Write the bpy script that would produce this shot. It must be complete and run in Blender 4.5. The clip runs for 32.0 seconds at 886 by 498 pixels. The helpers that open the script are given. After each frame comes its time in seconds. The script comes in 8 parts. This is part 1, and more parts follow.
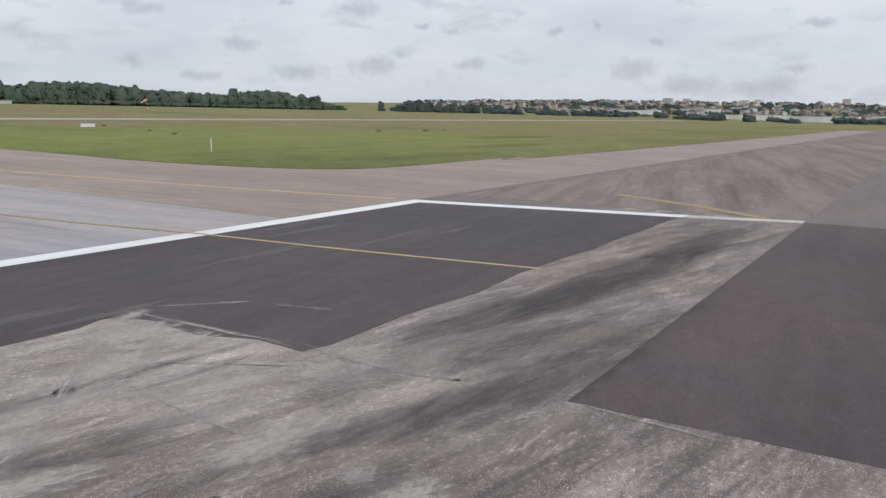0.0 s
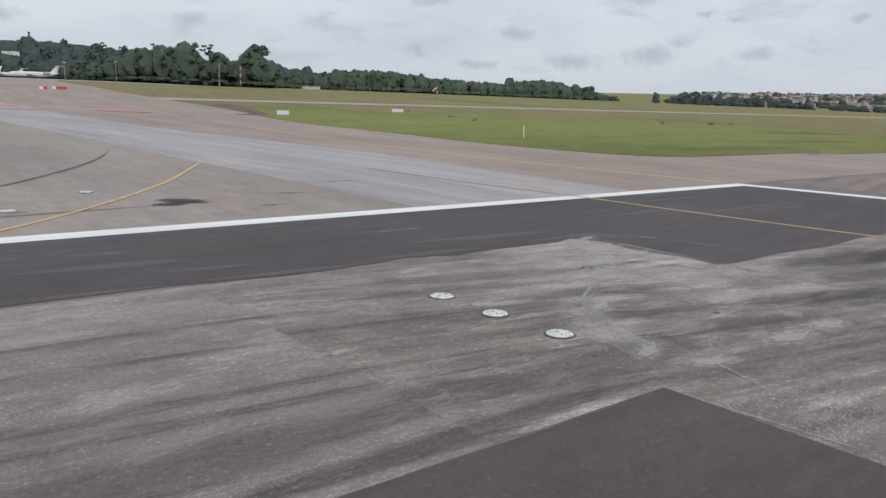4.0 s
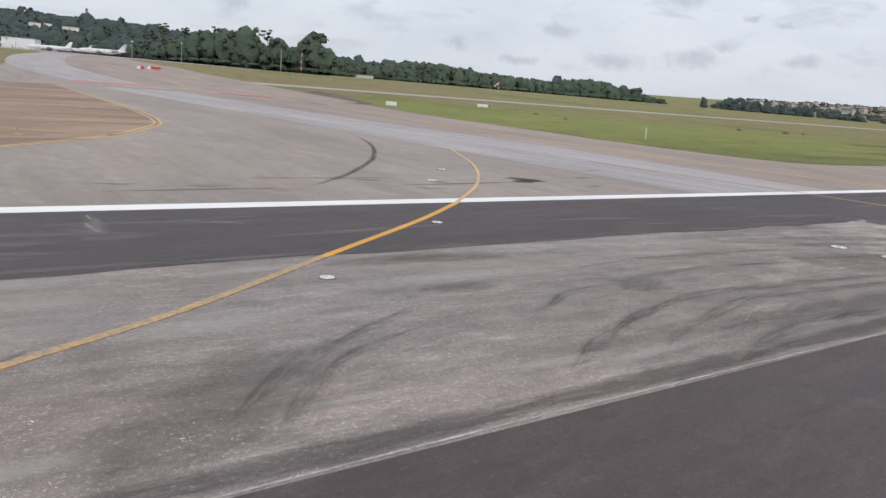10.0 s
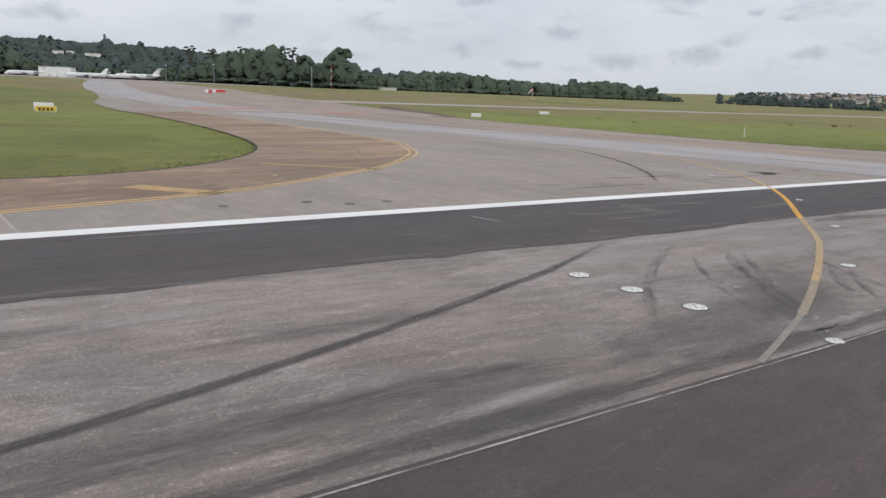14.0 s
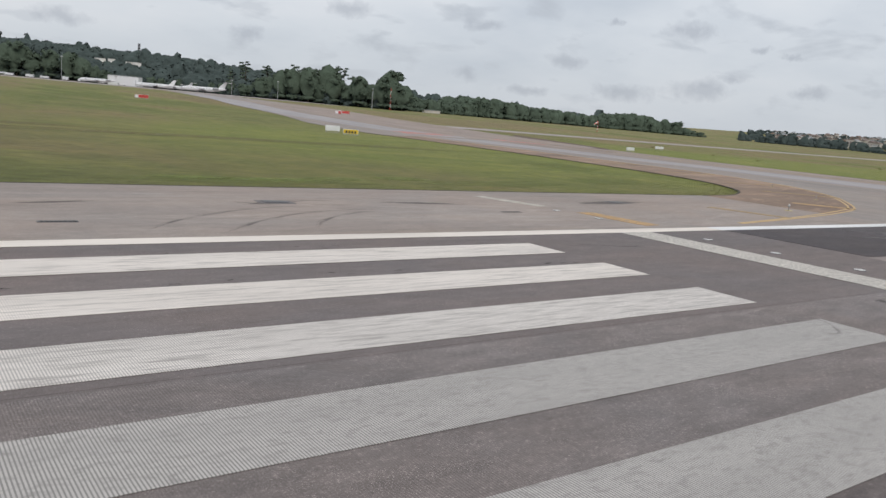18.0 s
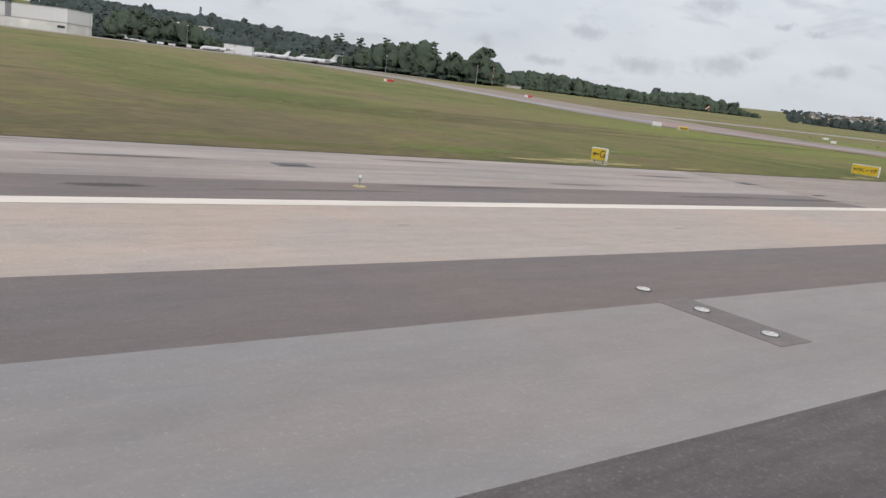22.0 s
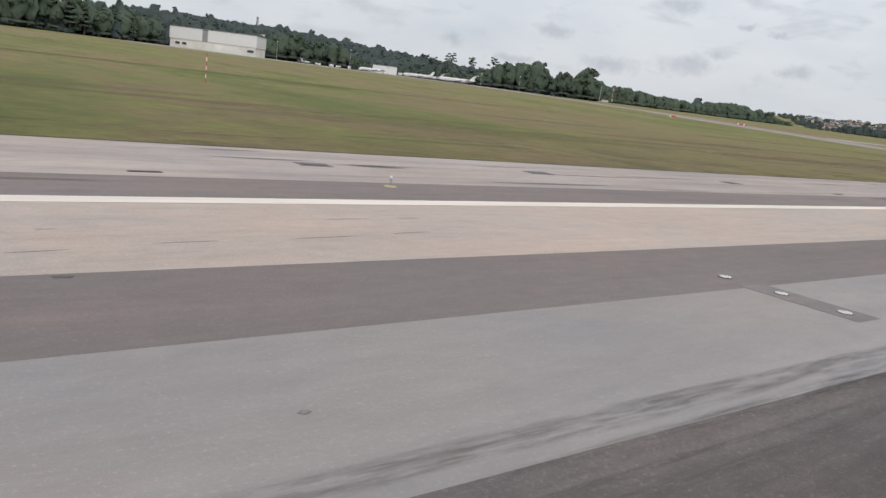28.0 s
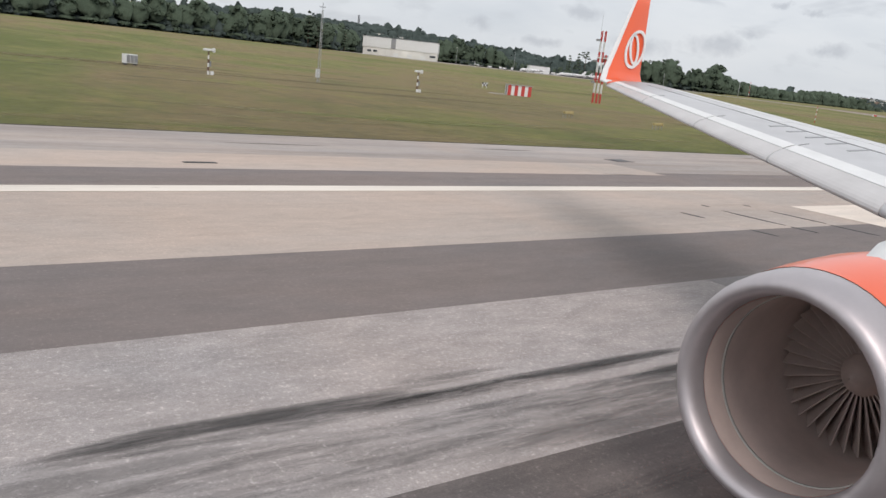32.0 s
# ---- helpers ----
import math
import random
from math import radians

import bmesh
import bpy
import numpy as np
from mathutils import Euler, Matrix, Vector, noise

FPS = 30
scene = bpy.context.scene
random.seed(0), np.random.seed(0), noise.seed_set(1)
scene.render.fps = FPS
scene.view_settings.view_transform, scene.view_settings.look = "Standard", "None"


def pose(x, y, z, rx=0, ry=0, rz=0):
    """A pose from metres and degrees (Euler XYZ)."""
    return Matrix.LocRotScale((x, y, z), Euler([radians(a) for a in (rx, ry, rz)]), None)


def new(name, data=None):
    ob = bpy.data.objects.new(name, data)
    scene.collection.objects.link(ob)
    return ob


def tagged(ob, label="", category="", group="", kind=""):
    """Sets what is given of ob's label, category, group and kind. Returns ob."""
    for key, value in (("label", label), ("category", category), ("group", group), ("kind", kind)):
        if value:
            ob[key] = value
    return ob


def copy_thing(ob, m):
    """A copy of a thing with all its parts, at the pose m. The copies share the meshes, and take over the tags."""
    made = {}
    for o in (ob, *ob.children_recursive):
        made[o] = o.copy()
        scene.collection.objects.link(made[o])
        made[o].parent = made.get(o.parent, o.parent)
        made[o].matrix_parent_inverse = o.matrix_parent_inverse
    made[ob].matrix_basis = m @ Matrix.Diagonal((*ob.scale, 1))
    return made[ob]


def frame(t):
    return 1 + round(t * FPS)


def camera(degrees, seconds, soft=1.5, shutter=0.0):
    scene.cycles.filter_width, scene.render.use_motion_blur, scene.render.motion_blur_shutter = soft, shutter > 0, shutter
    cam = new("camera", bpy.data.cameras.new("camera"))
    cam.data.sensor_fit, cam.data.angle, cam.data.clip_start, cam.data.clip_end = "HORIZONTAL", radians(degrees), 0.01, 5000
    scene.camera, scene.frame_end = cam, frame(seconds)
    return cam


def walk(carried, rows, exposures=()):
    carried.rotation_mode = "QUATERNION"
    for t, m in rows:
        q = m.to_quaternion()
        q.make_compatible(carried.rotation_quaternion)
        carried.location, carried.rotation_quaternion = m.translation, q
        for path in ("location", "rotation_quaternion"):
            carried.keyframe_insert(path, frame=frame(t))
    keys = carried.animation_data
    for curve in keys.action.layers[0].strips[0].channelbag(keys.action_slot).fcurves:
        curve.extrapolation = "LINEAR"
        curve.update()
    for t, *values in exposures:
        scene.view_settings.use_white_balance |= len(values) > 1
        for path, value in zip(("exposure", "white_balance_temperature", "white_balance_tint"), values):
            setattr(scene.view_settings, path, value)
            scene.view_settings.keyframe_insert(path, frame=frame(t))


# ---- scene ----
SCALE = 0.866  # metres in one unit of the plan below
cam = camera(58.63, 32.0, soft=1.5)
PATH = [
    (0, -62.392, 19.817, 3.848, 80.406, -0.73, 121.845),
    (0.5, -61.416, 20.118, 3.855, 80.318, -1.059, 125.168),
    (1, -60.429, 20.43, 3.828, 80.674, -1.002, 129.067),
    (1.5, -59.398, 20.761, 3.854, 81.175, -1.109, 132.19),
    (2, -58.331, 21.095, 3.866, 81.125, -1.451, 134.531),
    (2.5, -57.243, 21.419, 3.883, 80.812, -1.569, 136.56),
    (3, -56.173, 21.659, 3.879, 79.867, -1.809, 138.355),
    (3.5, -55.159, 21.818, 3.859, 79.392, -1.953, 139.783),
    (4, -54.119, 21.95, 3.848, 79.262, -1.925, 140.933),
    (4.5, -53.073, 22.057, 3.831, 79.105, -1.806, 141.99),
    (6.5, -48.852, 21.943, 3.849, 79.659, -1.439, 143.355),
    (7, -47.651, 22.001, 3.85, 79.645, -1.738, 143.478),
    (7.5, -46.328, 22.067, 3.864, 79.826, -2.128, 143.738),
    (8, -44.921, 22.127, 3.856, 79.712, -2.533, 143.843),
    (8.5, -43.563, 22.163, 3.859, 79.179, -2.891, 143.763),
    (9, -42.136, 22.185, 3.857, 78.903, -3.677, 143.9),
    (9.5, -40.624, 22.212, 3.845, 78.487, -4.241, 144.018),
    (10, -39.043, 22.238, 3.848, 78.616, -4.581, 143.674),
    (10.5, -37.367, 22.295, 3.846, 78.833, -4.067, 143.56),
    (11, -35.48, 22.363, 3.851, 78.99, -3.68, 143.824),
    (11.5, -33.38, 22.412, 3.861, 79.103, -3.378, 144.034),
    (12, -31.146, 22.459, 3.862, 78.859, -3.364, 144.173),
    (12.5, -28.702, 22.479, 3.862, 79.314, -3.356, 144.293),
    (13, -26.072, 22.442, 3.858, 79.53, -2.685, 144.229),
    (13.5, -23.165, 22.404, 3.87, 79.363, -2.195, 144.081),
    (14, -19.928, 22.33, 3.858, 79.144, -2.017, 144.111),
    (14.5, -16.216, 22.168, 3.837, 78.903, -1.779, 144.231),
    (16.5, 4.629, 21.619, 3.864, 80.524, -3.19, 143.514),
    (17, 11.145, 21.519, 3.857, 80.699, -3.763, 143.469),
    (17.5, 18.172, 21.424, 3.866, 80.997, -4.047, 143.519),
    (18, 25.891, 21.335, 3.857, 80.665, -4.76, 144.347),
    (18.2, 29.188, 21.303, 3.876, 80.653, -5.182, 144.587),
    (18.5, 34.301, 21.258, 3.857, 80.509, -5.915, 144.776),
    (19, 43.29, 21.193, 3.872, 80.097, -6.65, 144.779),
    (19.5, 52.841, 21.136, 3.855, 79.397, -7.556, 144.774),
    (20, 62.881, 21.088, 3.86, 78.9, -8.284, 145.064),
    (20.5, 73.388, 21.048, 3.86, 78.195, -7.756, 145.472),
    (21, 84.447, 21.016, 3.856, 78.224, -7.891, 145.797),
    (21.3, 91.334, 21.002, 3.887, 78.31, -7.473, 145.755),
    (21.5, 96.026, 20.994, 3.856, 78.243, -7.559, 145.657),
    (22, 108.118, 20.985, 3.841, 78.248, -6.607, 145.503),
    (22.5, 120.754, 20.982, 3.856, 79.373, -5.889, 144.74),
    (23, 133.923, 20.983, 3.849, 79.822, -5.921, 143.716),
    (23.5, 147.615, 20.989, 3.856, 79.303, -6.769, 143.566),
    (24, 161.82, 20.998, 3.851, 78.112, -7.099, 144.072),
    (24.5, 176.528, 21.01, 3.856, 77.389, -7.116, 144.534),
    (25, 191.733, 21.024, 3.838, 77.712, -6.574, 144.483),
    (25.5, 207.431, 21.036, 3.859, 78.592, -6.489, 144.248),
    (27.5, 275.239, 21.057, 3.855, 78.658, -7.463, 143.12),
    (28, 293.617, 21.061, 3.876, 78.358, -6.93, 143.226),
    (28.5, 312.667, 21.065, 3.856, 78.164, -6.946, 143.593),
    (28.6, 316.577, 21.066, 3.848, 78.145, -6.727, 143.622),
    (29, 332.516, 21.067, 3.847, 78.253, -6.815, 143.807),
    (29.3, 344.696, 21.067, 3.837, 78.316, -6.577, 143.835),
    (29.5, 352.928, 21.067, 3.856, 78.376, -6.833, 143.953),
    (30, 373.914, 21.062, 3.854, 78.821, -6.428, 143.833),
    (30.3, 386.781, 21.059, 3.859, 78.878, -6.157, 143.85),
    (30.5, 395.439, 21.056, 3.856, 78.723, -6.063, 143.966),
    (31, 417.351, 21.051, 3.841, 77.818, -5.772, 144.539),
    (31.4, 435.206, 21.045, 3.86, 77.63, -5.905, 144.886),
    (31.5, 439.712, 21.044, 3.856, 77.533, -5.992, 145.02),
    (31.7, 448.781, 21.04, 3.858, 77.261, -6.04, 145.105),
    (32, 462.545, 21.035, 3.877, 77.07, -6.035, 145.233),
]

walk(cam, [(t, pose(SCALE * x, SCALE * y, SCALE * z, rx, ry, rz)) for t, x, y, z, rx, ry, rz in PATH],
     exposures=[(0.0, 0.24, 6560, 16), (2.0, 0.12, 6510, 16), (4.0, 0.18, 6510, 16), (7.0, 0.16, 6510, 16), (8.0, 0.14, 6510, 16), (9.0, 0.36, 6620, 17), (10.5, 0.34, 6620, 17), (13.0, 0.22, 6620, 16), (17.0, 0.27, 6790, 16), (18.0, 0.14, 6670, 16), (19.0, 0.12, 6670, 16), (20.5, 0.31, 6760, 16), (21.0, 0.21, 6760, 16), (22.0, 0.25, 6760, 17), (23.0, 0.15, 6760, 17), (25.0, 0.2, 6810, 17), (28.0, 0.28, 6810, 17), (29.0, 0.14, 6810, 17), (30.0, 0.33, 6810, 17), (30.5, 0.24, 6850, 17), (31.0, 0.16, 6860, 17), (31.4, 0.16, 6860, 17), (32.0, 0.35, 6860, 17)])

# ---- overcast sky and one broad, weak sun ----
SUN_UP, SUN_TURN = 48.0, 20.0
world = bpy.data.worlds.new("overcast_sky")
scene.world = world
world.use_nodes = True
wn, wl = world.node_tree.nodes, world.node_tree.links
wn.clear()


def wnode(kind, **values):
    n = wn.new(kind)
    for k, v in values.items():
        n.inputs[k].default_value = v
    return n


def ramp(nodes, stops):
    n = nodes.new("ShaderNodeValToRGB")
    e = n.color_ramp.elements
    while len(e) < len(stops):
        e.new(0.5)
    for i, (p, c) in enumerate(stops):
        e[i].position, e[i].color = p, (*c, 1)
    return n


sky = wn.new("ShaderNodeTexSky")
sky.sky_type, sky.sun_disc = "NISHITA", False
sky.sun_elevation, sky.sun_rotation = radians(SUN_UP), radians(SUN_TURN)
sky.air_density, sky.dust_density = 1.0, 2.0
coord = wn.new("ShaderNodeTexCoord")
sep = wn.new("ShaderNodeSeparateXYZ")
wl.new(coord.outputs["Generated"], sep.inputs[0])
# flat cloud sheet: the way's x and y over its height
lift = wn.new("ShaderNodeMath"); lift.operation = "ADD"; lift.inputs[1].default_value = 0.27
wl.new(sep.outputs["Z"], lift.inputs[0])
most = wn.new("ShaderNodeMath"); most.operation = "MAXIMUM"; most.inputs[1].default_value = 0.05
wl.new(lift.outputs[0], most.inputs[0])
flat = wn.new("ShaderNodeVectorMath"); flat.operation = "DIVIDE"
wl.new(coord.outputs["Generated"], flat.inputs[0])
comb = wn.new("ShaderNodeCombineXYZ")
for k in ("X", "Y"):
    wl.new(most.outputs[0], comb.inputs[k])
comb.inputs["Z"].default_value = 1.0
wl.new(comb.outputs[0], flat.inputs[1])


def cloud(scale, detail, rough, shift, dist=0.0):
    m = wn.new("ShaderNodeMapping")
    m.inputs["Location"].default_value = shift
    m.inputs["Scale"].default_value = (1.0, 1.0, 0.6)
    wl.new(flat.outputs[0], m.inputs["Vector"])
    n = wnode("ShaderNodeTexNoise", Scale=scale, Detail=detail, Roughness=rough, Distortion=dist)
    wl.new(m.outputs[0], n.inputs["Vector"])
    return n


def wmix(a, b, fac):
    n = wn.new("ShaderNodeMix"); n.data_type = "RGBA"
    for s, v in ((6, a), (7, b)):
        if hasattr(v, "is_linked"):
            wl.new(v, n.inputs[s])
        else:
            n.inputs[s].default_value = (*v, 1)
    if hasattr(fac, "is_linked"):
        wl.new(fac, n.inputs[0])
    else:
        n.inputs[0].default_value = fac
    return n.outputs[2]


veil = ramp(wn, [(0.30, (0.51, 0.60, 0.67)), (0.50, (0.70, 0.785, 0.83)), (0.70, (0.84, 0.90, 0.92))])
wl.new(cloud(1.1, 5, 0.55, (1.3, 0.4, 0)).outputs[0], veil.inputs[0])
puff = ramp(wn, [(0.57, (0, 0, 0)), (0.68, (1, 1, 1))])
wl.new(cloud(3.0, 5, 0.5, (3.1, 7.7, 0), 0.3).outputs[0], puff.inputs[0])
small = ramp(wn, [(0.60, (0, 0, 0)), (0.70, (0.45, 0.45, 0.45))])
wl.new(cloud(6.2, 4, 0.5, (8.1, 2.7, 0), 0.2).outputs[0], small.inputs[0])
c1 = wmix(veil.outputs[0], (0.44, 0.505, 0.56), puff.outputs[0])
c2 = wmix(c1, (0.42, 0.48, 0.535), small.outputs[0])
# low clouds that hang over the woods and the town: bearing, height above the horizon, half width and half height in degrees
CLOUDS = [(141.9, 6.75, 1.6, 0.55), (127.8, 7.15, 1.8, 0.8), (123.3, 6.25, 0.65, 0.32), (121.2, 5.85, 0.75, 0.32), (135.6, 4.75, 1.9, 0.6), (124.7, 4.25, 1.1, 0.42),
          (126.8, 3.37, 2.3, 0.9), (120.0, 3.65, 1.8, 0.55), (132.0, 2.9, 2.4, 0.8), (143.1, 3.3, 1.4, 0.7), (114.0, 5.85, 1.0, 0.4), (110.9, 6.26, 0.45, 0.45),
          (107.1, 5.16, 0.7, 0.4), (97.2, 6.14, 1.6, 0.37), (108.5, 3.4, 1.9, 0.8), (104.8, 2.29, 2.2, 0.9), (99.8, 2.12, 2.2, 1.0), (98.6, 3.44, 1.6, 0.5),
          (158.5, 4.5, 1.7, 0.85), (151.5, 7.07, 1.9, 0.7), (132.9, 7.6, 0.6, 0.25), (138.8, 2.58, 1.8, 0.45), (169.8, 4.45, 2.2, 0.75)]


def wmath(op, a, b):
    n = wn.new("ShaderNodeMath"); n.operation = op
    for k, v in enumerate((a, b)):
        if hasattr(v, "is_linked"):
            wl.new(v, n.inputs[k])
        else:
            n.inputs[k].default_value = v
    return n.outputs[0]


ragged_edge = wnode("ShaderNodeTexNoise", Scale=34.0, Detail=6.0, Roughness=0.62)
wl.new(coord.outputs["Generated"], ragged_edge.inputs["Vector"])
rag_rgb = wn.new("ShaderNodeSeparateColor")
wl.new(ragged_edge.outputs["Color"], rag_rgb.inputs[0])
bearing = wmath("MULTIPLY", wmath("ARCTAN2", wmath("MULTIPLY", sep.outputs["X"], -1.0), sep.outputs["Y"]), 57.296)
bearing = wmath("ADD", bearing, wmath("MULTIPLY", wmath("SUBTRACT", rag_rgb.outputs[0], 0.5), 3.4))
uphill = wmath("ADD", wmath("MULTIPLY", sep.outputs["Z"], 57.6), wmath("MULTIPLY", wmath("SUBTRACT", rag_rgb.outputs[1], 0.5), 1.3))
sky_at = wn.new("ShaderNodeCombineXYZ")
wl.new(bearing, sky_at.inputs["X"]); wl.new(uphill, sky_at.inputs["Y"])
mass = 0.0
for az, el, hw, hh in CLOUDS:
    m = wn.new("ShaderNodeMapping"); m.vector_type = "TEXTURE"
    m.inputs["Location"].default_value, m.inputs["Scale"].default_value = (az, el, 0), (hw * 1.15, hh * 1.15, 1)
    wl.new(sky_at.outputs[0], m.inputs["Vector"])
    g = wn.new("ShaderNodeTexGradient"); g.gradient_type = "SPHERICAL"
    wl.new(m.outputs[0], g.inputs[0])
    mass = wmath("MAXIMUM", g.outputs[1], mass)
wisps = wnode("ShaderNodeTexNoise", Scale=60.0, Detail=6.0, Roughness=0.65)
wl.new(coord.outputs["Generated"], wisps.inputs["Vector"])
mass = wmath("ADD", mass, wmath("MULTIPLY", wmath("SUBTRACT", wisps.outputs[0], 0.55), 0.9))
low_cloud = ramp(wn, [(0.10, (0, 0, 0)), (0.75, (0.62, 0.62, 0.62))])
wl.new(mass, low_cloud.inputs[0])
# paler and thicker towards the horizon
low = wn.new("ShaderNodeMapRange")
for k, v in (("From Min", 0.0), ("From Max", 0.22), ("To Min", 0.85), ("To Max", 0.0)):
    low.inputs[k].default_value = v
wl.new(sep.outputs["Z"], low.inputs["Value"])
c3 = wmix(wmix(c2, (0.53, 0.60, 0.645), low.outputs[0]), (0.385, 0.44, 0.495), low_cloud.outputs[0])
blue = wn.new("ShaderNodeVectorMath"); blue.operation = "SCALE"; blue.inputs["Scale"].default_value = 0.10
wl.new(sky.outputs[0], blue.inputs[0])
c4 = wmix(blue.outputs[0], c3, 0.93)
bg = wn.new("ShaderNodeBackground")
bg.inputs["Strength"].default_value = 0.92
wl.new(c4, bg.inputs["Color"])
out = wn.new("ShaderNodeOutputWorld")
wl.new(bg.outputs[0], out.inputs[0])

lamp = bpy.data.lights.new("sun", "SUN")
lamp.energy, lamp.angle, lamp.color = 1.0, radians(25), (1.0, 0.97, 0.93)
sun = new("sun", lamp)
sun.matrix_world = pose(0, 0, 200, 90 - SUN_UP, 0, 180 - SUN_TURN)

# ---- materials ----


class Kit:
    """One material's nodes."""

    def __init__(self, name):
        self.m = bpy.data.materials.new(name)
        self.m.use_nodes = True
        self.n, self.l = self.m.node_tree.nodes, self.m.node_tree.links
        self.b = self.n["Principled BSDF"]
        self.co = self.n.new("ShaderNodeTexCoord")

    def noise(self, scale, detail=4.0, rough=0.55, stretch=(1, 1, 1), dist=0.0, turn=0.0, shift=(0, 0, 0)):
        mp = self.n.new("ShaderNodeMapping")
        mp.vector_type = "TEXTURE"
        mp.inputs["Scale"].default_value = tuple(1 / v for v in stretch)
        mp.inputs["Rotation"].default_value = (0, 0, radians(turn))
        mp.inputs["Location"].default_value = shift
        self.l.new(self.co.outputs["Object"], mp.inputs[0])
        t = self.n.new("ShaderNodeTexNoise")
        for k, v in (("Scale", scale), ("Detail", detail), ("Roughness", rough), ("Distortion", dist)):
            t.inputs[k].default_value = v
        self.l.new(mp.outputs[0], t.inputs["Vector"])
        return t.outputs[0]

    def stops(self, fac, *stops):
        r = ramp(self.n, stops)
        self.l.new(fac, r.inputs[0])
        return r.outputs[0]

    def mix(self, a, b, fac, blend="MIX"):
        x = self.n.new("ShaderNodeMix")
        x.data_type, x.blend_type = "RGBA", blend
        for s, v in ((6, a), (7, b)):
            if hasattr(v, "is_linked"):
                self.l.new(v, x.inputs[s])
            else:
                x.inputs[s].default_value = (*v, 1)
        if hasattr(fac, "is_linked"):
            self.l.new(fac, x.inputs[0])
        else:
            x.inputs[0].default_value = fac
        return x.outputs[2]

    def done(self, colour, rough=0.8, metal=0.0, bump=None, strength=0.3, depth=0.02, alpha=None, coat=0.0):
        if hasattr(colour, "is_linked"):
            self.l.new(colour, self.b.inputs["Base Color"])
        else:
            self.b.inputs["Base Color"].default_value = (*colour, 1)
        if hasattr(rough, "is_linked"):
            self.l.new(rough, self.b.inputs["Roughness"])
        else:
            self.b.inputs["Roughness"].default_value = rough
        self.b.inputs["Metallic"].default_value = metal
        self.b.inputs["Coat Weight"].default_value = coat
        if bump is not None:
            u = self.n.new("ShaderNodeBump")
            u.inputs["Strength"].default_value, u.inputs["Distance"].default_value = strength, depth
            self.l.new(bump, u.inputs["Height"])
            self.l.new(u.outputs[0], self.b.inputs["Normal"])
        if alpha is not None:
            self.l.new(alpha, self.b.inputs["Alpha"])
        return self.m


def tint(c, k):
    return tuple(min(1.0, v * k) for v in c)


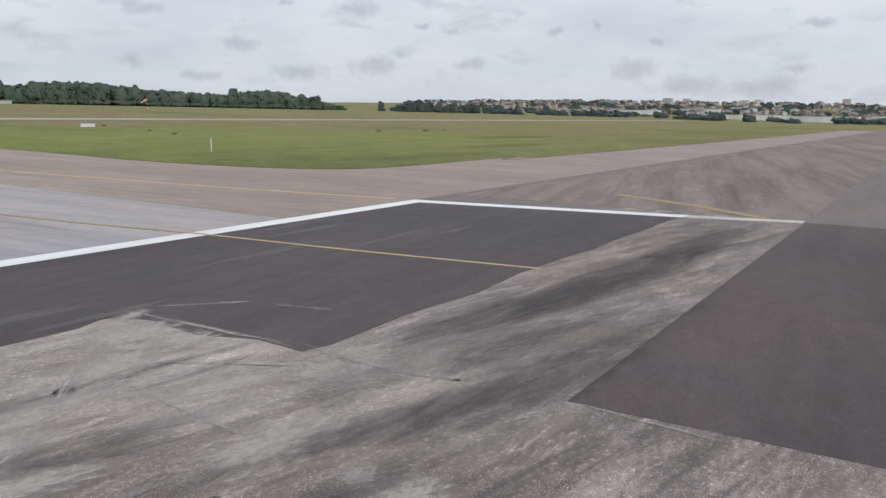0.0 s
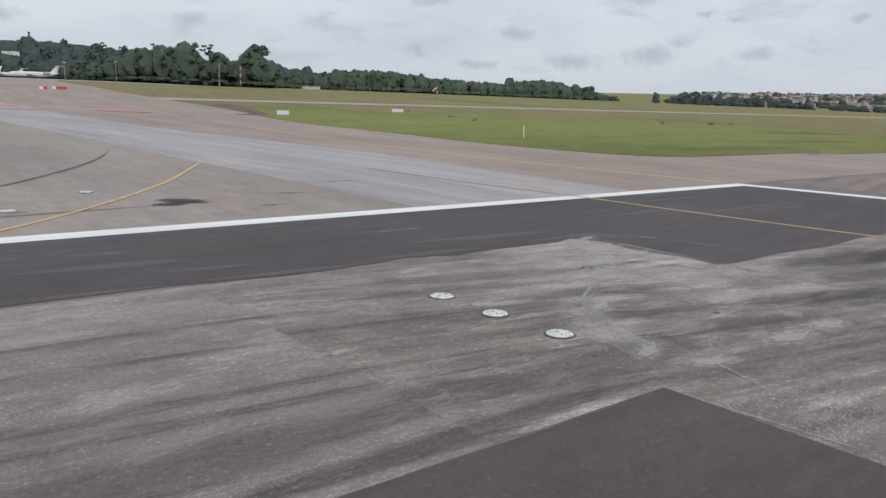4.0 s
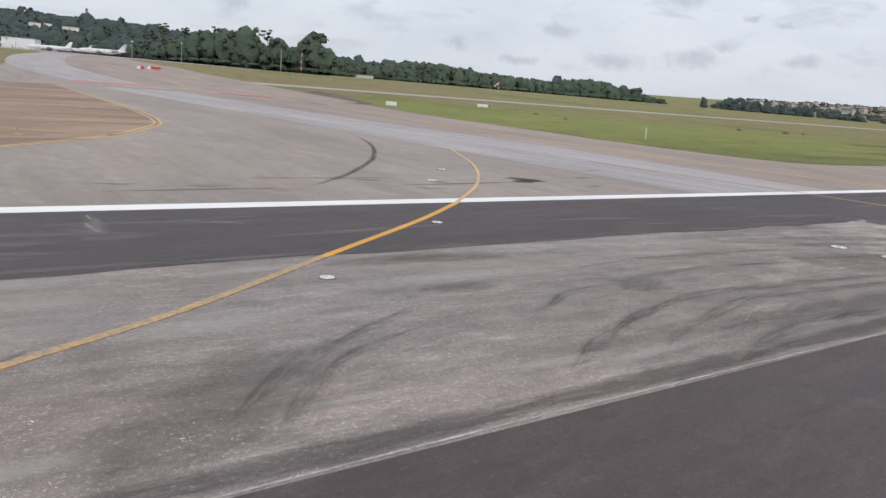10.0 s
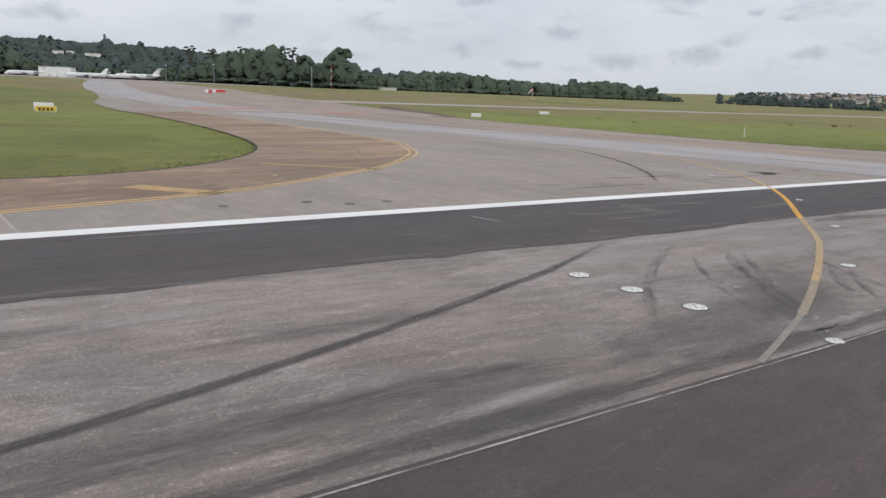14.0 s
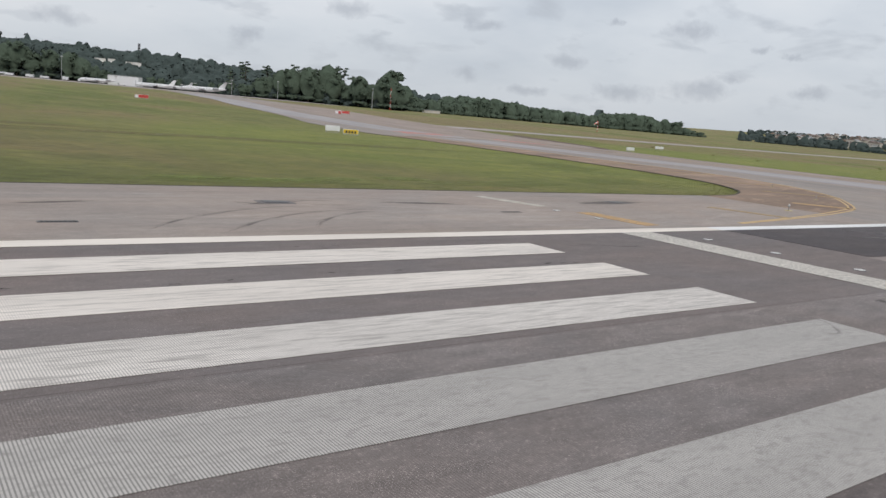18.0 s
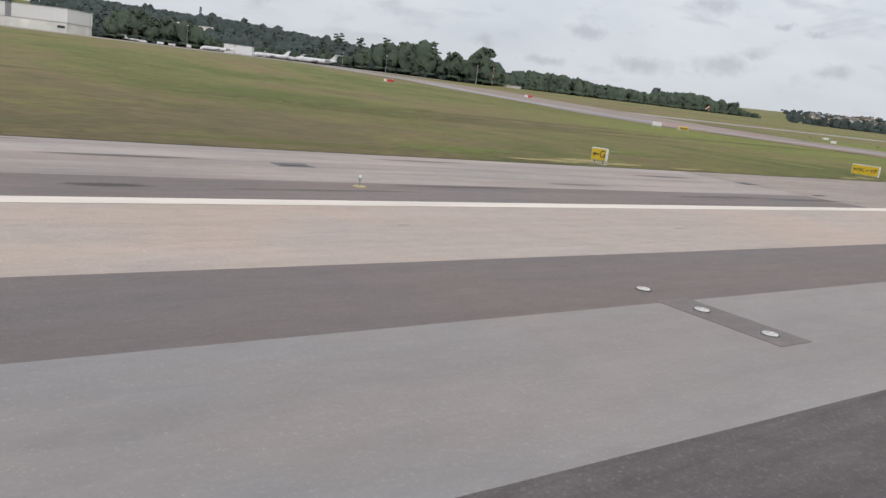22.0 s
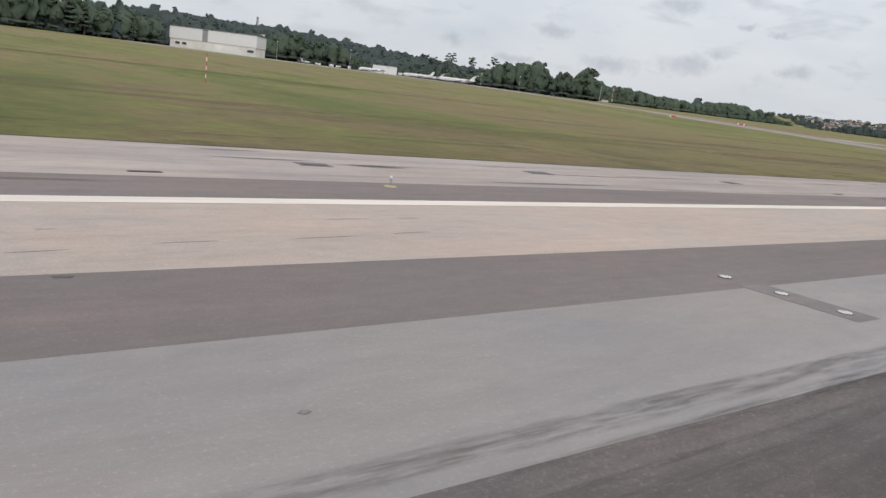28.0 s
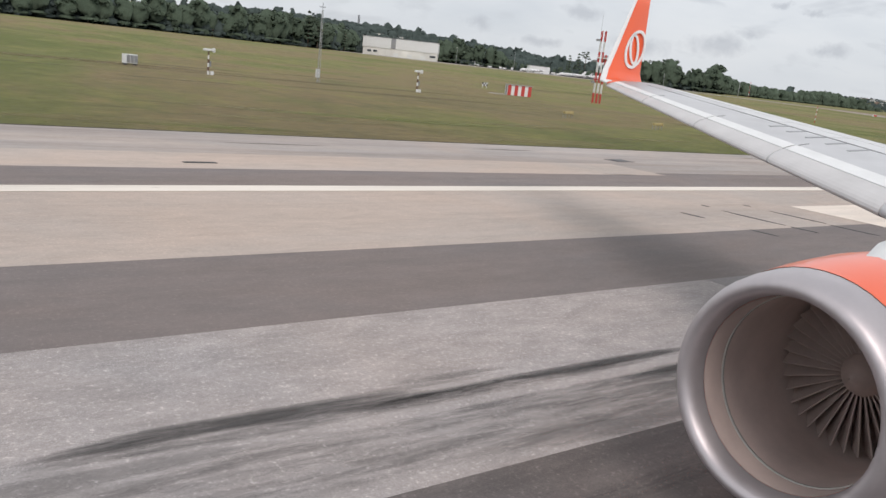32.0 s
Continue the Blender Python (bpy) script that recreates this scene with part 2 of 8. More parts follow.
def asphalt(name, c, spread=0.25, streak=0.0, streak_turn=0.0, stain=0.3, grain=0.18, streak_scale=0.9, scuff=0.0, salt=0.0, grooves=0.0, bared=()):
    """Asphalt with stones, broad patches, oil stains, pale scuffs and, where wheels run, long dark rubber streaks."""
    c = (c[0] * 1.085, c[1], c[2] * 0.99)
    k = Kit(name)
    broad = k.stops(k.noise(0.09, 6, 0.62, (0.5, 1.3, 1), 0.4, streak_turn), (0.3, tint(c, 1 - spread)), (0.7, tint(c, 1 + spread)))
    mid = k.mix(broad, tint(c, 0.62), k.stops(k.noise(0.55, 7, 0.68, (0.5, 1.6, 1), 0.6, streak_turn), (0.50, (0, 0, 0)), (0.74, (stain,) * 3)))
    if scuff:
        torn = k.stops(k.noise(0.55, 12, 0.80, (0.42, 1.4, 1), 0.15, streak_turn + 14, (5, 9, 0)), (0.53, (0, 0, 0)), (0.60, (scuff,) * 3))
        mid = k.mix(mid, tint(c, 1.75), torn)
    if streak:
        lines = k.stops(k.noise(streak_scale, 6, 0.66, (0.08, 1.0, 1), 0.5, streak_turn), (0.44, (0, 0, 0)), (0.62, (1, 1, 1)))
        lines2 = k.stops(k.noise(streak_scale * 3.5, 4, 0.66, (0.035, 1.0, 1), 0.2, streak_turn + 3), (0.46, (0, 0, 0)), (0.68, (1, 1, 1)))
        rub = k.mix(lines, lines2, 0.45)
        amount = k.n.new("ShaderNodeMath"); amount.operation = "MULTIPLY"; amount.inputs[1].default_value = min(1.0, streak)
        k.l.new(rub, amount.inputs[0])
        mid = k.mix(mid, tint(c, 0.30), amount.outputs[0])
    mid = k.mix(mid, k.stops(k.noise(0.20, 5, 0.6, (0.6, 1, 1), 0.8, streak_turn, (11, 4, 0)), (0.36, (0.94, 0.975, 1.0)), (0.64, (1.055, 1.02, 0.99))), 1.0, "MULTIPLY")
    for px, py, rx, ry, cover in bared:
        m = k.n.new("ShaderNodeMapping")
        m.vector_type = "TEXTURE"
        m.inputs["Location"].default_value, m.inputs["Scale"].default_value = (px, py, 0), (rx, ry, 9)
        m.inputs["Rotation"].default_value = (0, 0, math.radians(streak_turn))
        k.l.new(k.co.outputs["Object"], m.inputs[0])
        g = k.n.new("ShaderNodeTexGradient")
        g.gradient_type = "SPHERICAL"
        k.l.new(m.outputs[0], g.inputs[0])
        where = k.stops(g.outputs[1], (0.0, (0, 0, 0)), (0.5, (cover,) * 3))
        torn = k.stops(k.noise(0.9, 9, 0.72, (0.3, 1.1, 1), 0.3, streak_turn, (px, 3, 0)), (0.36, (0.15,) * 3), (0.62, (1,) * 3))
        mid = k.mix(mid, (0.42, 0.385, 0.355), k.mix(where, torn, 1.0, "MULTIPLY"))
    rough_patch = k.stops(k.noise(2.2, 6, 0.72, (0.5, 1, 1), 0.3, streak_turn), (0.3, (1 - grain * 0.9,) * 3), (0.7, (1 + grain * 0.9,) * 3))
    specks = k.stops(k.noise(13.0, 3, 0.8), (0.30, (1 - grain * 0.7,) * 3), (0.58, (1.0,) * 3), (0.70, (1 + grain * 3.2,) * 3))
    fine = k.stops(k.noise(48.0, 2, 0.7), (0.3, (1 - grain * 0.7,) * 3), (0.7, (1 + grain * 0.7,) * 3))
    col = k.mix(k.mix(k.mix(mid, rough_patch, 1.0, "MULTIPLY"), specks, 1.0, "MULTIPLY"), fine, 1.0, "MULTIPLY")
    if grooves:
        w = k.n.new("ShaderNodeTexWave")
        w.bands_direction = "X"
        w.inputs["Scale"].default_value, w.inputs["Distortion"].default_value, w.inputs["Detail Scale"].default_value = 7.4, 1.2, 3.0
        k.l.new(k.co.outputs["Object"], w.inputs["Vector"])
        sawn = k.stops(k.noise(0.5, 5, 0.6, (0.4, 1, 1)), (0.4, (0.25,) * 3), (0.6, (1,) * 3))
        cut = k.stops(w.outputs[1], (0.35, (1 - grooves,) * 3), (0.75, (1 + grooves,) * 3))
        col = k.mix(col, k.mix(col, cut, 1.0, "MULTIPLY"), sawn)
    if salt:
        where = k.stops(k.noise(0.7, 6, 0.7, (0.5, 1, 1), 0.5, streak_turn, (3, 1, 0)), (0.46, (0.02,) * 3), (0.60, (salt,) * 3))
        dots = k.stops(k.noise(58.0, 2, 0.7), (0.60, (0, 0, 0)), (0.64, (1, 1, 1)))
        col = k.mix(col, tint(c, 3.4), k.mix(dots, where, 1.0, "MULTIPLY"))
    return k.done(col, 0.86, bump=k.noise(50.0, 4, 0.75), strength=0.4, depth=0.012)


def paint(name, c, under, wear=0.35, scale=3.0, grooves=0.0, along=1.0):
    """Road paint, worn through to the asphalt in flakes, with fine saw grooves on the runway."""
    k = Kit(name)
    a = k.stops(k.noise(scale, 8, 0.72, (along, 1.3, 1), 0.5 * along), (wear * 0.9, (0.0,) * 3), (wear * 0.9 + 0.16, (1,) * 3))
    dirt = k.mix(c, tint(c, 0.72), k.stops(k.noise(0.8, 5, 0.6, (0.15, 1, 1)), (0.42, (0, 0, 0)), (0.75, (0.8,) * 3)))
    col = k.mix(under, dirt, a)
    if grooves:
        w = k.n.new("ShaderNodeTexWave")
        w.bands_direction = "X"
        w.inputs["Scale"].default_value = 7.2
        w.inputs["Distortion"].default_value = 0.2
        k.l.new(k.co.outputs["Object"], w.inputs["Vector"])
        col = k.mix(col, tint(c, 0.45), k.stops(w.outputs[1], (0.45, (0, 0, 0)), (0.75, (grooves,) * 3)))
    return k.done(col, 0.7, bump=k.noise(45, 3, 0.7), strength=0.25, depth=0.008)


def plain(name, c, rough=0.6, metal=0.0, wear=0.12, scale=2.5, coat=0.0):
    k = Kit(name)
    col = k.stops(k.noise(scale, 5, 0.6), (0.3, tint(c, 1 - wear)), (0.7, tint(c, 1 + wear)))
    col = k.mix(col, tint(c, 0.6), k.stops(k.noise(scale * 6, 4, 0.7), (0.62, (0, 0, 0)), (0.8, (wear * 1.6,) * 3)))
    return k.done(col, rough, metal, bump=k.noise(scale * 9, 3, 0.6), strength=0.06, depth=0.01, coat=coat)


def leaf(name, c):
    k = Kit(name)
    geo = k.n.new("ShaderNodeNewGeometry")
    rnd = k.stops(geo.outputs["Random Per Island"], (0.0, tint(c, 0.88)), (0.55, c), (1.0, tint(c, 1.12)))
    col = k.mix(rnd, tint(c, 0.6), k.stops(k.noise(0.12, 3, 0.5), (0.4, (0, 0, 0)), (0.7, (0.35,) * 3)))
    k.b.inputs["Specular IOR Level"].default_value = 0.08
    clump = k.noise(0.30, 6, 0.7)
    col = k.mix(col, k.stops(clump, (0.32, (0.84,) * 3), (0.50, (0.98,) * 3), (0.68, (1.12,) * 3)), 1.0, "MULTIPLY")
    col = k.mix(col, k.stops(k.noise(1.1, 5, 0.75), (0.34, (0.74,) * 3), (0.50, (1.0,) * 3), (0.66, (1.28,) * 3)), 1.0, "MULTIPLY")
    return k.done(col, 0.9)


def grass_mat(name):
    """Rough airfield grass: green and dry patches drawn out along the runway, mottled and rough close up."""
    k = Kit(name)
    green, dry, dark, pale = (0.138, 0.150, 0.038), (0.195, 0.164, 0.062), (0.084, 0.094, 0.026), (0.220, 0.218, 0.064)
    a = k.stops(k.noise(0.016, 5, 0.58, (1.0, 0.55, 1), 0.8), (0.38, (0.116, 0.138, 0.030)), (0.48, (0.172, 0.172, 0.052)), (0.56, (0.210, 0.162, 0.077)), (0.66, (0.186, 0.150, 0.068)))
    b = k.mix(a, dry, k.stops(k.noise(0.055, 5, 0.58, (1.0, 0.6, 1), 0.9, 5), (0.52, (0, 0, 0)), (0.66, (0.6,) * 3)))
    c = k.mix(b, dark, k.stops(k.noise(0.09, 5, 0.60, (1.0, 0.6, 1), 0.9, -4, (7, 3, 0)), (0.54, (0, 0, 0)), (0.72, (0.6,) * 3)))
    d = k.mix(c, pale, k.stops(k.noise(0.10, 5, 0.60, (1.0, 0.6, 1), 0.9, 3, (2, 8, 0)), (0.54, (0, 0, 0)), (0.70, (0.8,) * 3)))
    for px, py, rad in ((-40, -62, 75), (-150, -75, 85)):
        m = k.n.new("ShaderNodeMapping")
        m.vector_type = "TEXTURE"
        m.inputs["Location"].default_value, m.inputs["Scale"].default_value = (px, py, 0), (rad, rad, rad)
        k.l.new(k.co.outputs["Object"], m.inputs[0])
        g = k.n.new("ShaderNodeTexGradient")
        g.gradient_type = "SPHERICAL"
        k.l.new(m.outputs[0], g.inputs[0])
        lush = k.stops(k.noise(0.12, 6, 0.6, (0.4, 1.3, 1), 0.5, 0, (px, 0, 0)), (0.35, (0.150, 0.188, 0.034)), (0.65, (0.222, 0.240, 0.052)))
        d = k.mix(d, lush, k.stops(g.outputs[1], (0.0, (0, 0, 0)), (0.55, (0.8,) * 3)))
    d = k.mix(d, k.stops(k.noise(0.30, 7, 0.70, (0.8, 0.8, 1), 0.5, 0, (4, 2, 0)), (0.30, (0.78, 0.80, 0.75)), (0.50, (1.0, 1.0, 1.0)), (0.70, (1.22, 1.18, 1.15))), 1.0, "MULTIPLY")
    e = k.mix(d, k.stops(k.noise(1.3, 7, 0.75, (0.6, 1, 1)), (0.25, (0.64,) * 3), (0.75, (1.46,) * 3)), 1.0, "MULTIPLY")
    return k.done(e, 0.95, bump=k.noise(3.0, 8, 0.8), strength=0.9, depth=0.25)


NEW = asphalt("fresh_black_asphalt", (0.066, 0.060, 0.063), 0.26, 0.35, 1, 0.3, 0.20, 0.6, 0.22, 0.15)
OLD_ROUGH = asphalt("rough_streaked_asphalt", (0.222, 0.205, 0.193), 0.36, 0.95, -13, 0.7, 0.36, 0.8, 0.9, 1.0,
                    bared=((-70.6, 8.9, 4.2, 2.6, 0.75), (-67.8, 10.6, 3.6, 2.2, 0.55), (-71.2, 12.4, 3.6, 2.0, 0.7), (-71.9, 14.8, 3.4, 1.6, 0.6)))
OLD = asphalt("worn_grey_asphalt", (0.220, 0.204, 0.193), 0.26, 0.38, -4, 0.5, 0.28, 0.7, 0.40, 0.6)
RUNWAY_PALE = asphalt("paler_runway_asphalt", (0.212, 0.195, 0.184), 0.12, 0.25, 0, 0.18, 0.16, 0.5, 0.1, 0.12)
RUNWAY = asphalt("runway_grey_asphalt", (0.162, 0.148, 0.142), 0.12, 0.25, 0, 0.18, 0.17, 0.5, 0.1, 0.15)
BAND_LIGHT = asphalt("pale_grey_asphalt", (0.280, 0.283, 0.280), 0.12, 0.12, 1, 0.2, 0.07, 0.5, 0.03, 0.0)
BAND_MID = asphalt("blue_grey_asphalt", (0.232, 0.236, 0.236), 0.16, 0.36, 0, 0.25, 0.13, 0.45, 0.08, 0.05)
BAND_SALT = asphalt("stony_pale_grey_asphalt", (0.345, 0.339, 0.333), 0.14, 0.20, 1, 0.2, 0.20, 0.5, 0.10, 0.22)
BAND_PALE = asphalt("light_grey_asphalt", (0.345, 0.345, 0.342), 0.12, 0.2, 0, 0.2, 0.13, 0.5, 0.1, 0.1)
BAND_DARK = asphalt("dark_grey_asphalt", (0.176, 0.162, 0.156), 0.08, 0.14, 0, 0.12, 0.11)
TAN = asphalt("tan_weathered_asphalt", (0.430, 0.390, 0.346), 0.08, 0.14, 0, 0.10, 0.10)
# rubber-dark, with the colour lowered further to stand for the aircraft's shade
WHEEL_SHADE = asphalt("rubber_and_shade_asphalt", (0.124, 0.115, 0.112), 0.15, 0.6, 0, 0.3, 0.2, 0.6, 0.25)
SEAMED = asphalt("brown_black_asphalt", (0.078, 0.066, 0.066), 0.20, 0.3, 3, 0.3, 0.17, 0.5, 0.3, 0.2)
APRON_OLD = asphalt("brown_streaked_asphalt", (0.205, 0.176, 0.160), 0.2, 0.75, 12, 0.4, 0.14, 0.35, 0.3)
SHOULDER = asphalt("shoulder_grey_asphalt", (0.385, 0.365, 0.340), 0.16, 0.50, 0, 0.3, 0.10, 0.30)
SHOULDER_BROWN = asphalt("shoulder_brown_asphalt", (0.305, 0.278, 0.248), 0.18, 0.30, 0, 0.4, 0.13, 0.35, 0.15, 0.15)
SHOULDER_DARK = asphalt("shoulder_dark_asphalt", (0.200, 0.182, 0.174), 0.10, 0.28, 0, 0.25, 0.10, 0.5)
TAXI = asphalt("taxiway_asphalt", (0.270, 0.252, 0.227), 0.14, 0.22, 84, 0.28, 0.13, 0.22, 0.2, 0.2)
LANE = asphalt("taxiway_pale_lane", (0.352, 0.356, 0.360), 0.08, 0.45, 90, 0.2, 0.10, 0.45)
TAXI_BROWN = asphalt("taxiway_brown_edge", (0.292, 0.254, 0.219), 0.16, 0.35, 86, 0.35, 0.12, 0.3, 0.2)
APRON = asphalt("apron_concrete", (0.34, 0.325, 0.31), 0.08, 0, 0, 0.2, 0.08)
def rubber_film(name, c, cover, top=0.9):
    """A thin film of tyre rubber, broken up lengthwise and thin at its edges and ends."""
    k = Kit(name)
    along, fade = k.n.new("ShaderNodeUVMap"), k.n.new("ShaderNodeUVMap")
    along.uv_map, fade.uv_map = "along", "fade"
    mp = k.n.new("ShaderNodeMapping")
    mp.inputs["Scale"].default_value = (0.12, 1.0, 1.0)
    k.l.new(along.outputs[0], mp.inputs[0])
    nz = k.n.new("ShaderNodeTexNoise")
    for key, v in (("Scale", 5.0), ("Detail", 7.0), ("Roughness", 0.7)):
        nz.inputs[key].default_value = v
    k.l.new(mp.outputs[0], nz.inputs["Vector"])
    a = k.stops(nz.outputs[0], (0.5 - 0.25 * cover, (0, 0, 0)), (0.5 + 0.16, (top,) * 3))
    sep = k.n.new("ShaderNodeSeparateXYZ")
    k.l.new(fade.outputs[0], sep.inputs[0])
    side = k.stops(sep.outputs["Y"], (0.0, (0, 0, 0)), (0.28, (1, 1, 1)), (0.72, (1, 1, 1)), (1.0, (0, 0, 0)))
    ends = k.stops(sep.outputs["X"], (0.0, (0, 0, 0)), (0.18, (1, 1, 1)), (0.82, (1, 1, 1)), (1.0, (0, 0, 0)))
    a = k.mix(k.mix(a, side, 1.0, "MULTIPLY"), ends, 1.0, "MULTIPLY")
    col = k.stops(k.noise(12, 4, 0.7), (0.3, tint(c, 0.7)), (0.7, tint(c, 1.4)))
    return k.done(col, 0.7, alpha=a)


TYRE = rubber_film("tyre_rubber_film", (0.060, 0.056, 0.055), 0.5, 0.72)
SCUFF = rubber_film("pale_scuff_film", (0.36, 0.335, 0.315), 0.3)
SCUFF_BRIGHT = rubber_film("bright_scuff_film", (0.42, 0.40, 0.39), 0.4, 0.75)
JOINT = rubber_film("pale_joint_film", (0.50, 0.465, 0.44), 0.6)
TYRE_BEND = rubber_film("curving_tyre_rubber", (0.05, 0.046, 0.045), 1.2, 0.88)
TYRE_FAINT = rubber_film("faint_tyre_rubber_film", (0.085, 0.078, 0.076), 0.35, 0.5)
TYRE_GHOST = rubber_film("ghostly_tyre_rubber_film", (0.20, 0.165, 0.140), 0.5, 0.28)


def rubber_deposit(name):
    """Grooved asphalt blackened by landing tyres, with thin pale lines where grooves shine through."""
    k = Kit(name)
    base = k.stops(k.noise(0.5, 6, 0.65, (0.1, 1, 1), 0.3), (0.32, (0.044, 0.042, 0.045)), (0.68, (0.095, 0.090, 0.092)))
    fine = k.stops(k.noise(5.0, 5, 0.65, (0.015, 1, 1), 0.1), (0.47, (0, 0, 0)), (0.62, (0.5,) * 3))
    col = k.mix(base, (0.32, 0.305, 0.30), fine)
    fleck = k.stops(k.noise(2.4, 4, 0.7, (0.22, 1.6, 1)), (0.66, (0, 0, 0)), (0.70, (1,) * 3))
    col = k.mix(col, (0.62, 0.60, 0.58), fleck)
    col = k.mix(col, k.stops(k.noise(30, 3, 0.7), (0.3, (0.8,) * 3), (0.7, (1.2,) * 3)), 1.0, "MULTIPLY")
    return k.done(col, 0.75, bump=k.noise(6.0, 3, 0.6, (0.02, 1, 1)), strength=0.3, depth=0.01)


def soft_film(name, c, cover, rag=0.5, soft=0.45, size=2.4):
    """A stain that thins out from its middle to nothing at its rim."""
    k = Kit(name)
    g = k.n.new("ShaderNodeTexGradient")
    g.gradient_type = "SPHERICAL"
    k.l.new(k.co.outputs["Object"], g.inputs[0])
    nz = k.n.new("ShaderNodeMath"); nz.operation = "MULTIPLY_ADD"
    k.l.new(k.noise(size, 12, 0.74), nz.inputs[0])
    nz.inputs[1].default_value, nz.inputs[2].default_value = 2.2 * rag, -1.1 * rag
    both = k.n.new("ShaderNodeMath"); both.operation = "ADD"
    k.l.new(nz.outputs[0], both.inputs[0]); k.l.new(g.outputs[1], both.inputs[1])
    hard = k.stops(both.outputs[0], (0.18, (0, 0, 0)), (0.18 + soft, (1, 1, 1)))
    rim = k.stops(g.outputs[1], (0.0, (0, 0, 0)), (0.22, (1, 1, 1)))
    a = k.mix(k.mix(hard, rim, 1.0, "MULTIPLY"), (cover,) * 3, 1.0, "MULTIPLY")
    col = k.stops(k.noise(9, 5, 0.75), (0.3, tint(c, 0.7)), (0.7, tint(c, 1.3)))
    return k.done(col, 0.85, alpha=a)


CHIP = plain("pale_broken_stone", (0.56, 0.53, 0.50), 0.9, 0, 0.2, 9.0)
RUBBER = rubber_deposit("rubber_deposit")
TRENCH_DARK = asphalt("dark_trench_asphalt", (0.118, 0.115, 0.118), 0.2, 0.2, 0, 0.4, 0.18, 0.6)
DUST = soft_film("pale_dust_film", (0.21, 0.195, 0.19), 0.40, 0.9)
CHALK_BOLD = soft_film("pale_worn_stone", (0.47, 0.435, 0.405), 0.62, 1.5, 0.5, 4.0)
BROWN_DIRT = soft_film("brown_dirt_film", (0.34, 0.27, 0.21), 0.55, 0.5)
SOOT_FAINT = soft_film("faint_dark_rubber", (0.085, 0.080, 0.078), 0.26, 0.9)
SOOT = soft_film("soft_dark_rubber", (0.062, 0.058, 0.058), 0.75, 0.7)
SOOT_BLACK = soft_film("black_oil_stain", (0.030, 0.028, 0.028), 0.80, 0.9, 0.4)
BROWN_EARTH = asphalt("bare_brown_earth", (0.120, 0.082, 0.060), 0.3, 0.3, 80, 0.4, 0.2, 0.3, 0.2)
SOOT_THIN = soft_film("thin_dark_rubber", (0.070, 0.064, 0.062), 0.42, 0.8)
STRAW = soft_film("dry_pale_grass", (0.235, 0.205, 0.085), 0.42, 0.9)
BROWN_GRASS = soft_film("brown_grass", (0.196, 0.152, 0.070), 0.32, 1.1)
STRAW_BOLD = soft_film("pale_mown_grass", (0.27, 0.235, 0.095), 0.75, 0.7)
STRAW_EDGE = soft_film("straw_coloured_verge", (0.36, 0.30, 0.13), 0.85, 0.5)
LUSH_BOLD = soft_film("bright_green_grass", (0.185, 0.230, 0.048), 0.55, 0.8)
LUSH = soft_film("lush_green_grass", (0.165, 0.200, 0.045), 0.40, 0.9)
CHALK = soft_film("pale_bared_stone", (0.44, 0.41, 0.385), 0.5, 1.0, 0.5, 11.0)
PATCH = asphalt("cable_trench_asphalt", (0.180, 0.174, 0.170), 0.12, 0, 0, 0.2, 0.14)
WHITE_WORN = paint("chipped_white_enamel", (0.74, 0.73, 0.71), (0.22, 0.21, 0.20), 0.40, 14.0)
WHITE_NEW = paint("fresh_white_paint", (0.80, 0.80, 0.79), (0.08, 0.078, 0.08), 0.22)
WHITE_OLD = paint("cream_white_paint", (0.78, 0.715, 0.64), (0.2, 0.18, 0.16), 0.24, 2.5, 0, 0.3)
WHITE_BAR = paint("cracked_grey_paint", (0.66, 0.62, 0.555), (0.31, 0.285, 0.255), 0.455, 9.0, 0, 0.8)
GREY_BAR = paint("rubbed_grey_paint", (0.43, 0.405, 0.375), (0.26, 0.245, 0.228), 0.46, 4.0, 0, 0.5)
AIM = paint("tan_white_block_paint", (0.78, 0.685, 0.600), (0.50, 0.43, 0.37), 0.34, 1.5, 0, 0.012)
GROOVED_PALE = asphalt("grooved_light_asphalt", (0.262, 0.252, 0.244), 0.12, 0.2, 0, 0.22, 0.2, 0.5, 0.12, 0.4, 0.10)
GROOVED = asphalt("grooved_pale_asphalt", (0.190, 0.178, 0.170), 0.16, 0.25, 0, 0.3, 0.22, 0.5, 0.2, 0.5, 0.15)
WHITE_STRIPE = paint("grooved_white_paint", (0.74, 0.695, 0.645), (0.36, 0.33, 0.305), 0.40, 6.5, 0.75, 0.15)
WHITE_GREY = paint("rubbed_grey_white_paint", (0.50, 0.475, 0.445), (0.30, 0.28, 0.26), 0.38, 6.0, 0.95, 0.6)
WHITE_TDZ = paint("pale_touchdown_paint", (0.78, 0.705, 0.63), (0.45, 0.405, 0.365), 0.34, 4.2, 0.12, 0.03)
WHITE_SCRATCHED = paint("scratched_white_paint", (0.78, 0.72, 0.655), (0.42, 0.385, 0.35), 0.385, 5.0, 0.30, 0.12)
YELLOW_WORN = paint("worn_yellow_paint", (0.53, 0.345, 0.135), (0.25, 0.212, 0.172), 0.46, 7.0)
OCHRE = asphalt("ochre_brown_asphalt", (0.272, 0.202, 0.146), 0.42, 0.60, 8, 0.75, 0.15, 0.28, 0.5)
YELLOW = paint("yellow_line_paint", (0.66, 0.33, 0.04), (0.12, 0.10, 0.08), 0.30, 3.5)
YELLOW_BAR = paint("ochre_bar_paint", (0.52, 0.315, 0.115), (0.26, 0.20, 0.15), 0.42, 3.0)
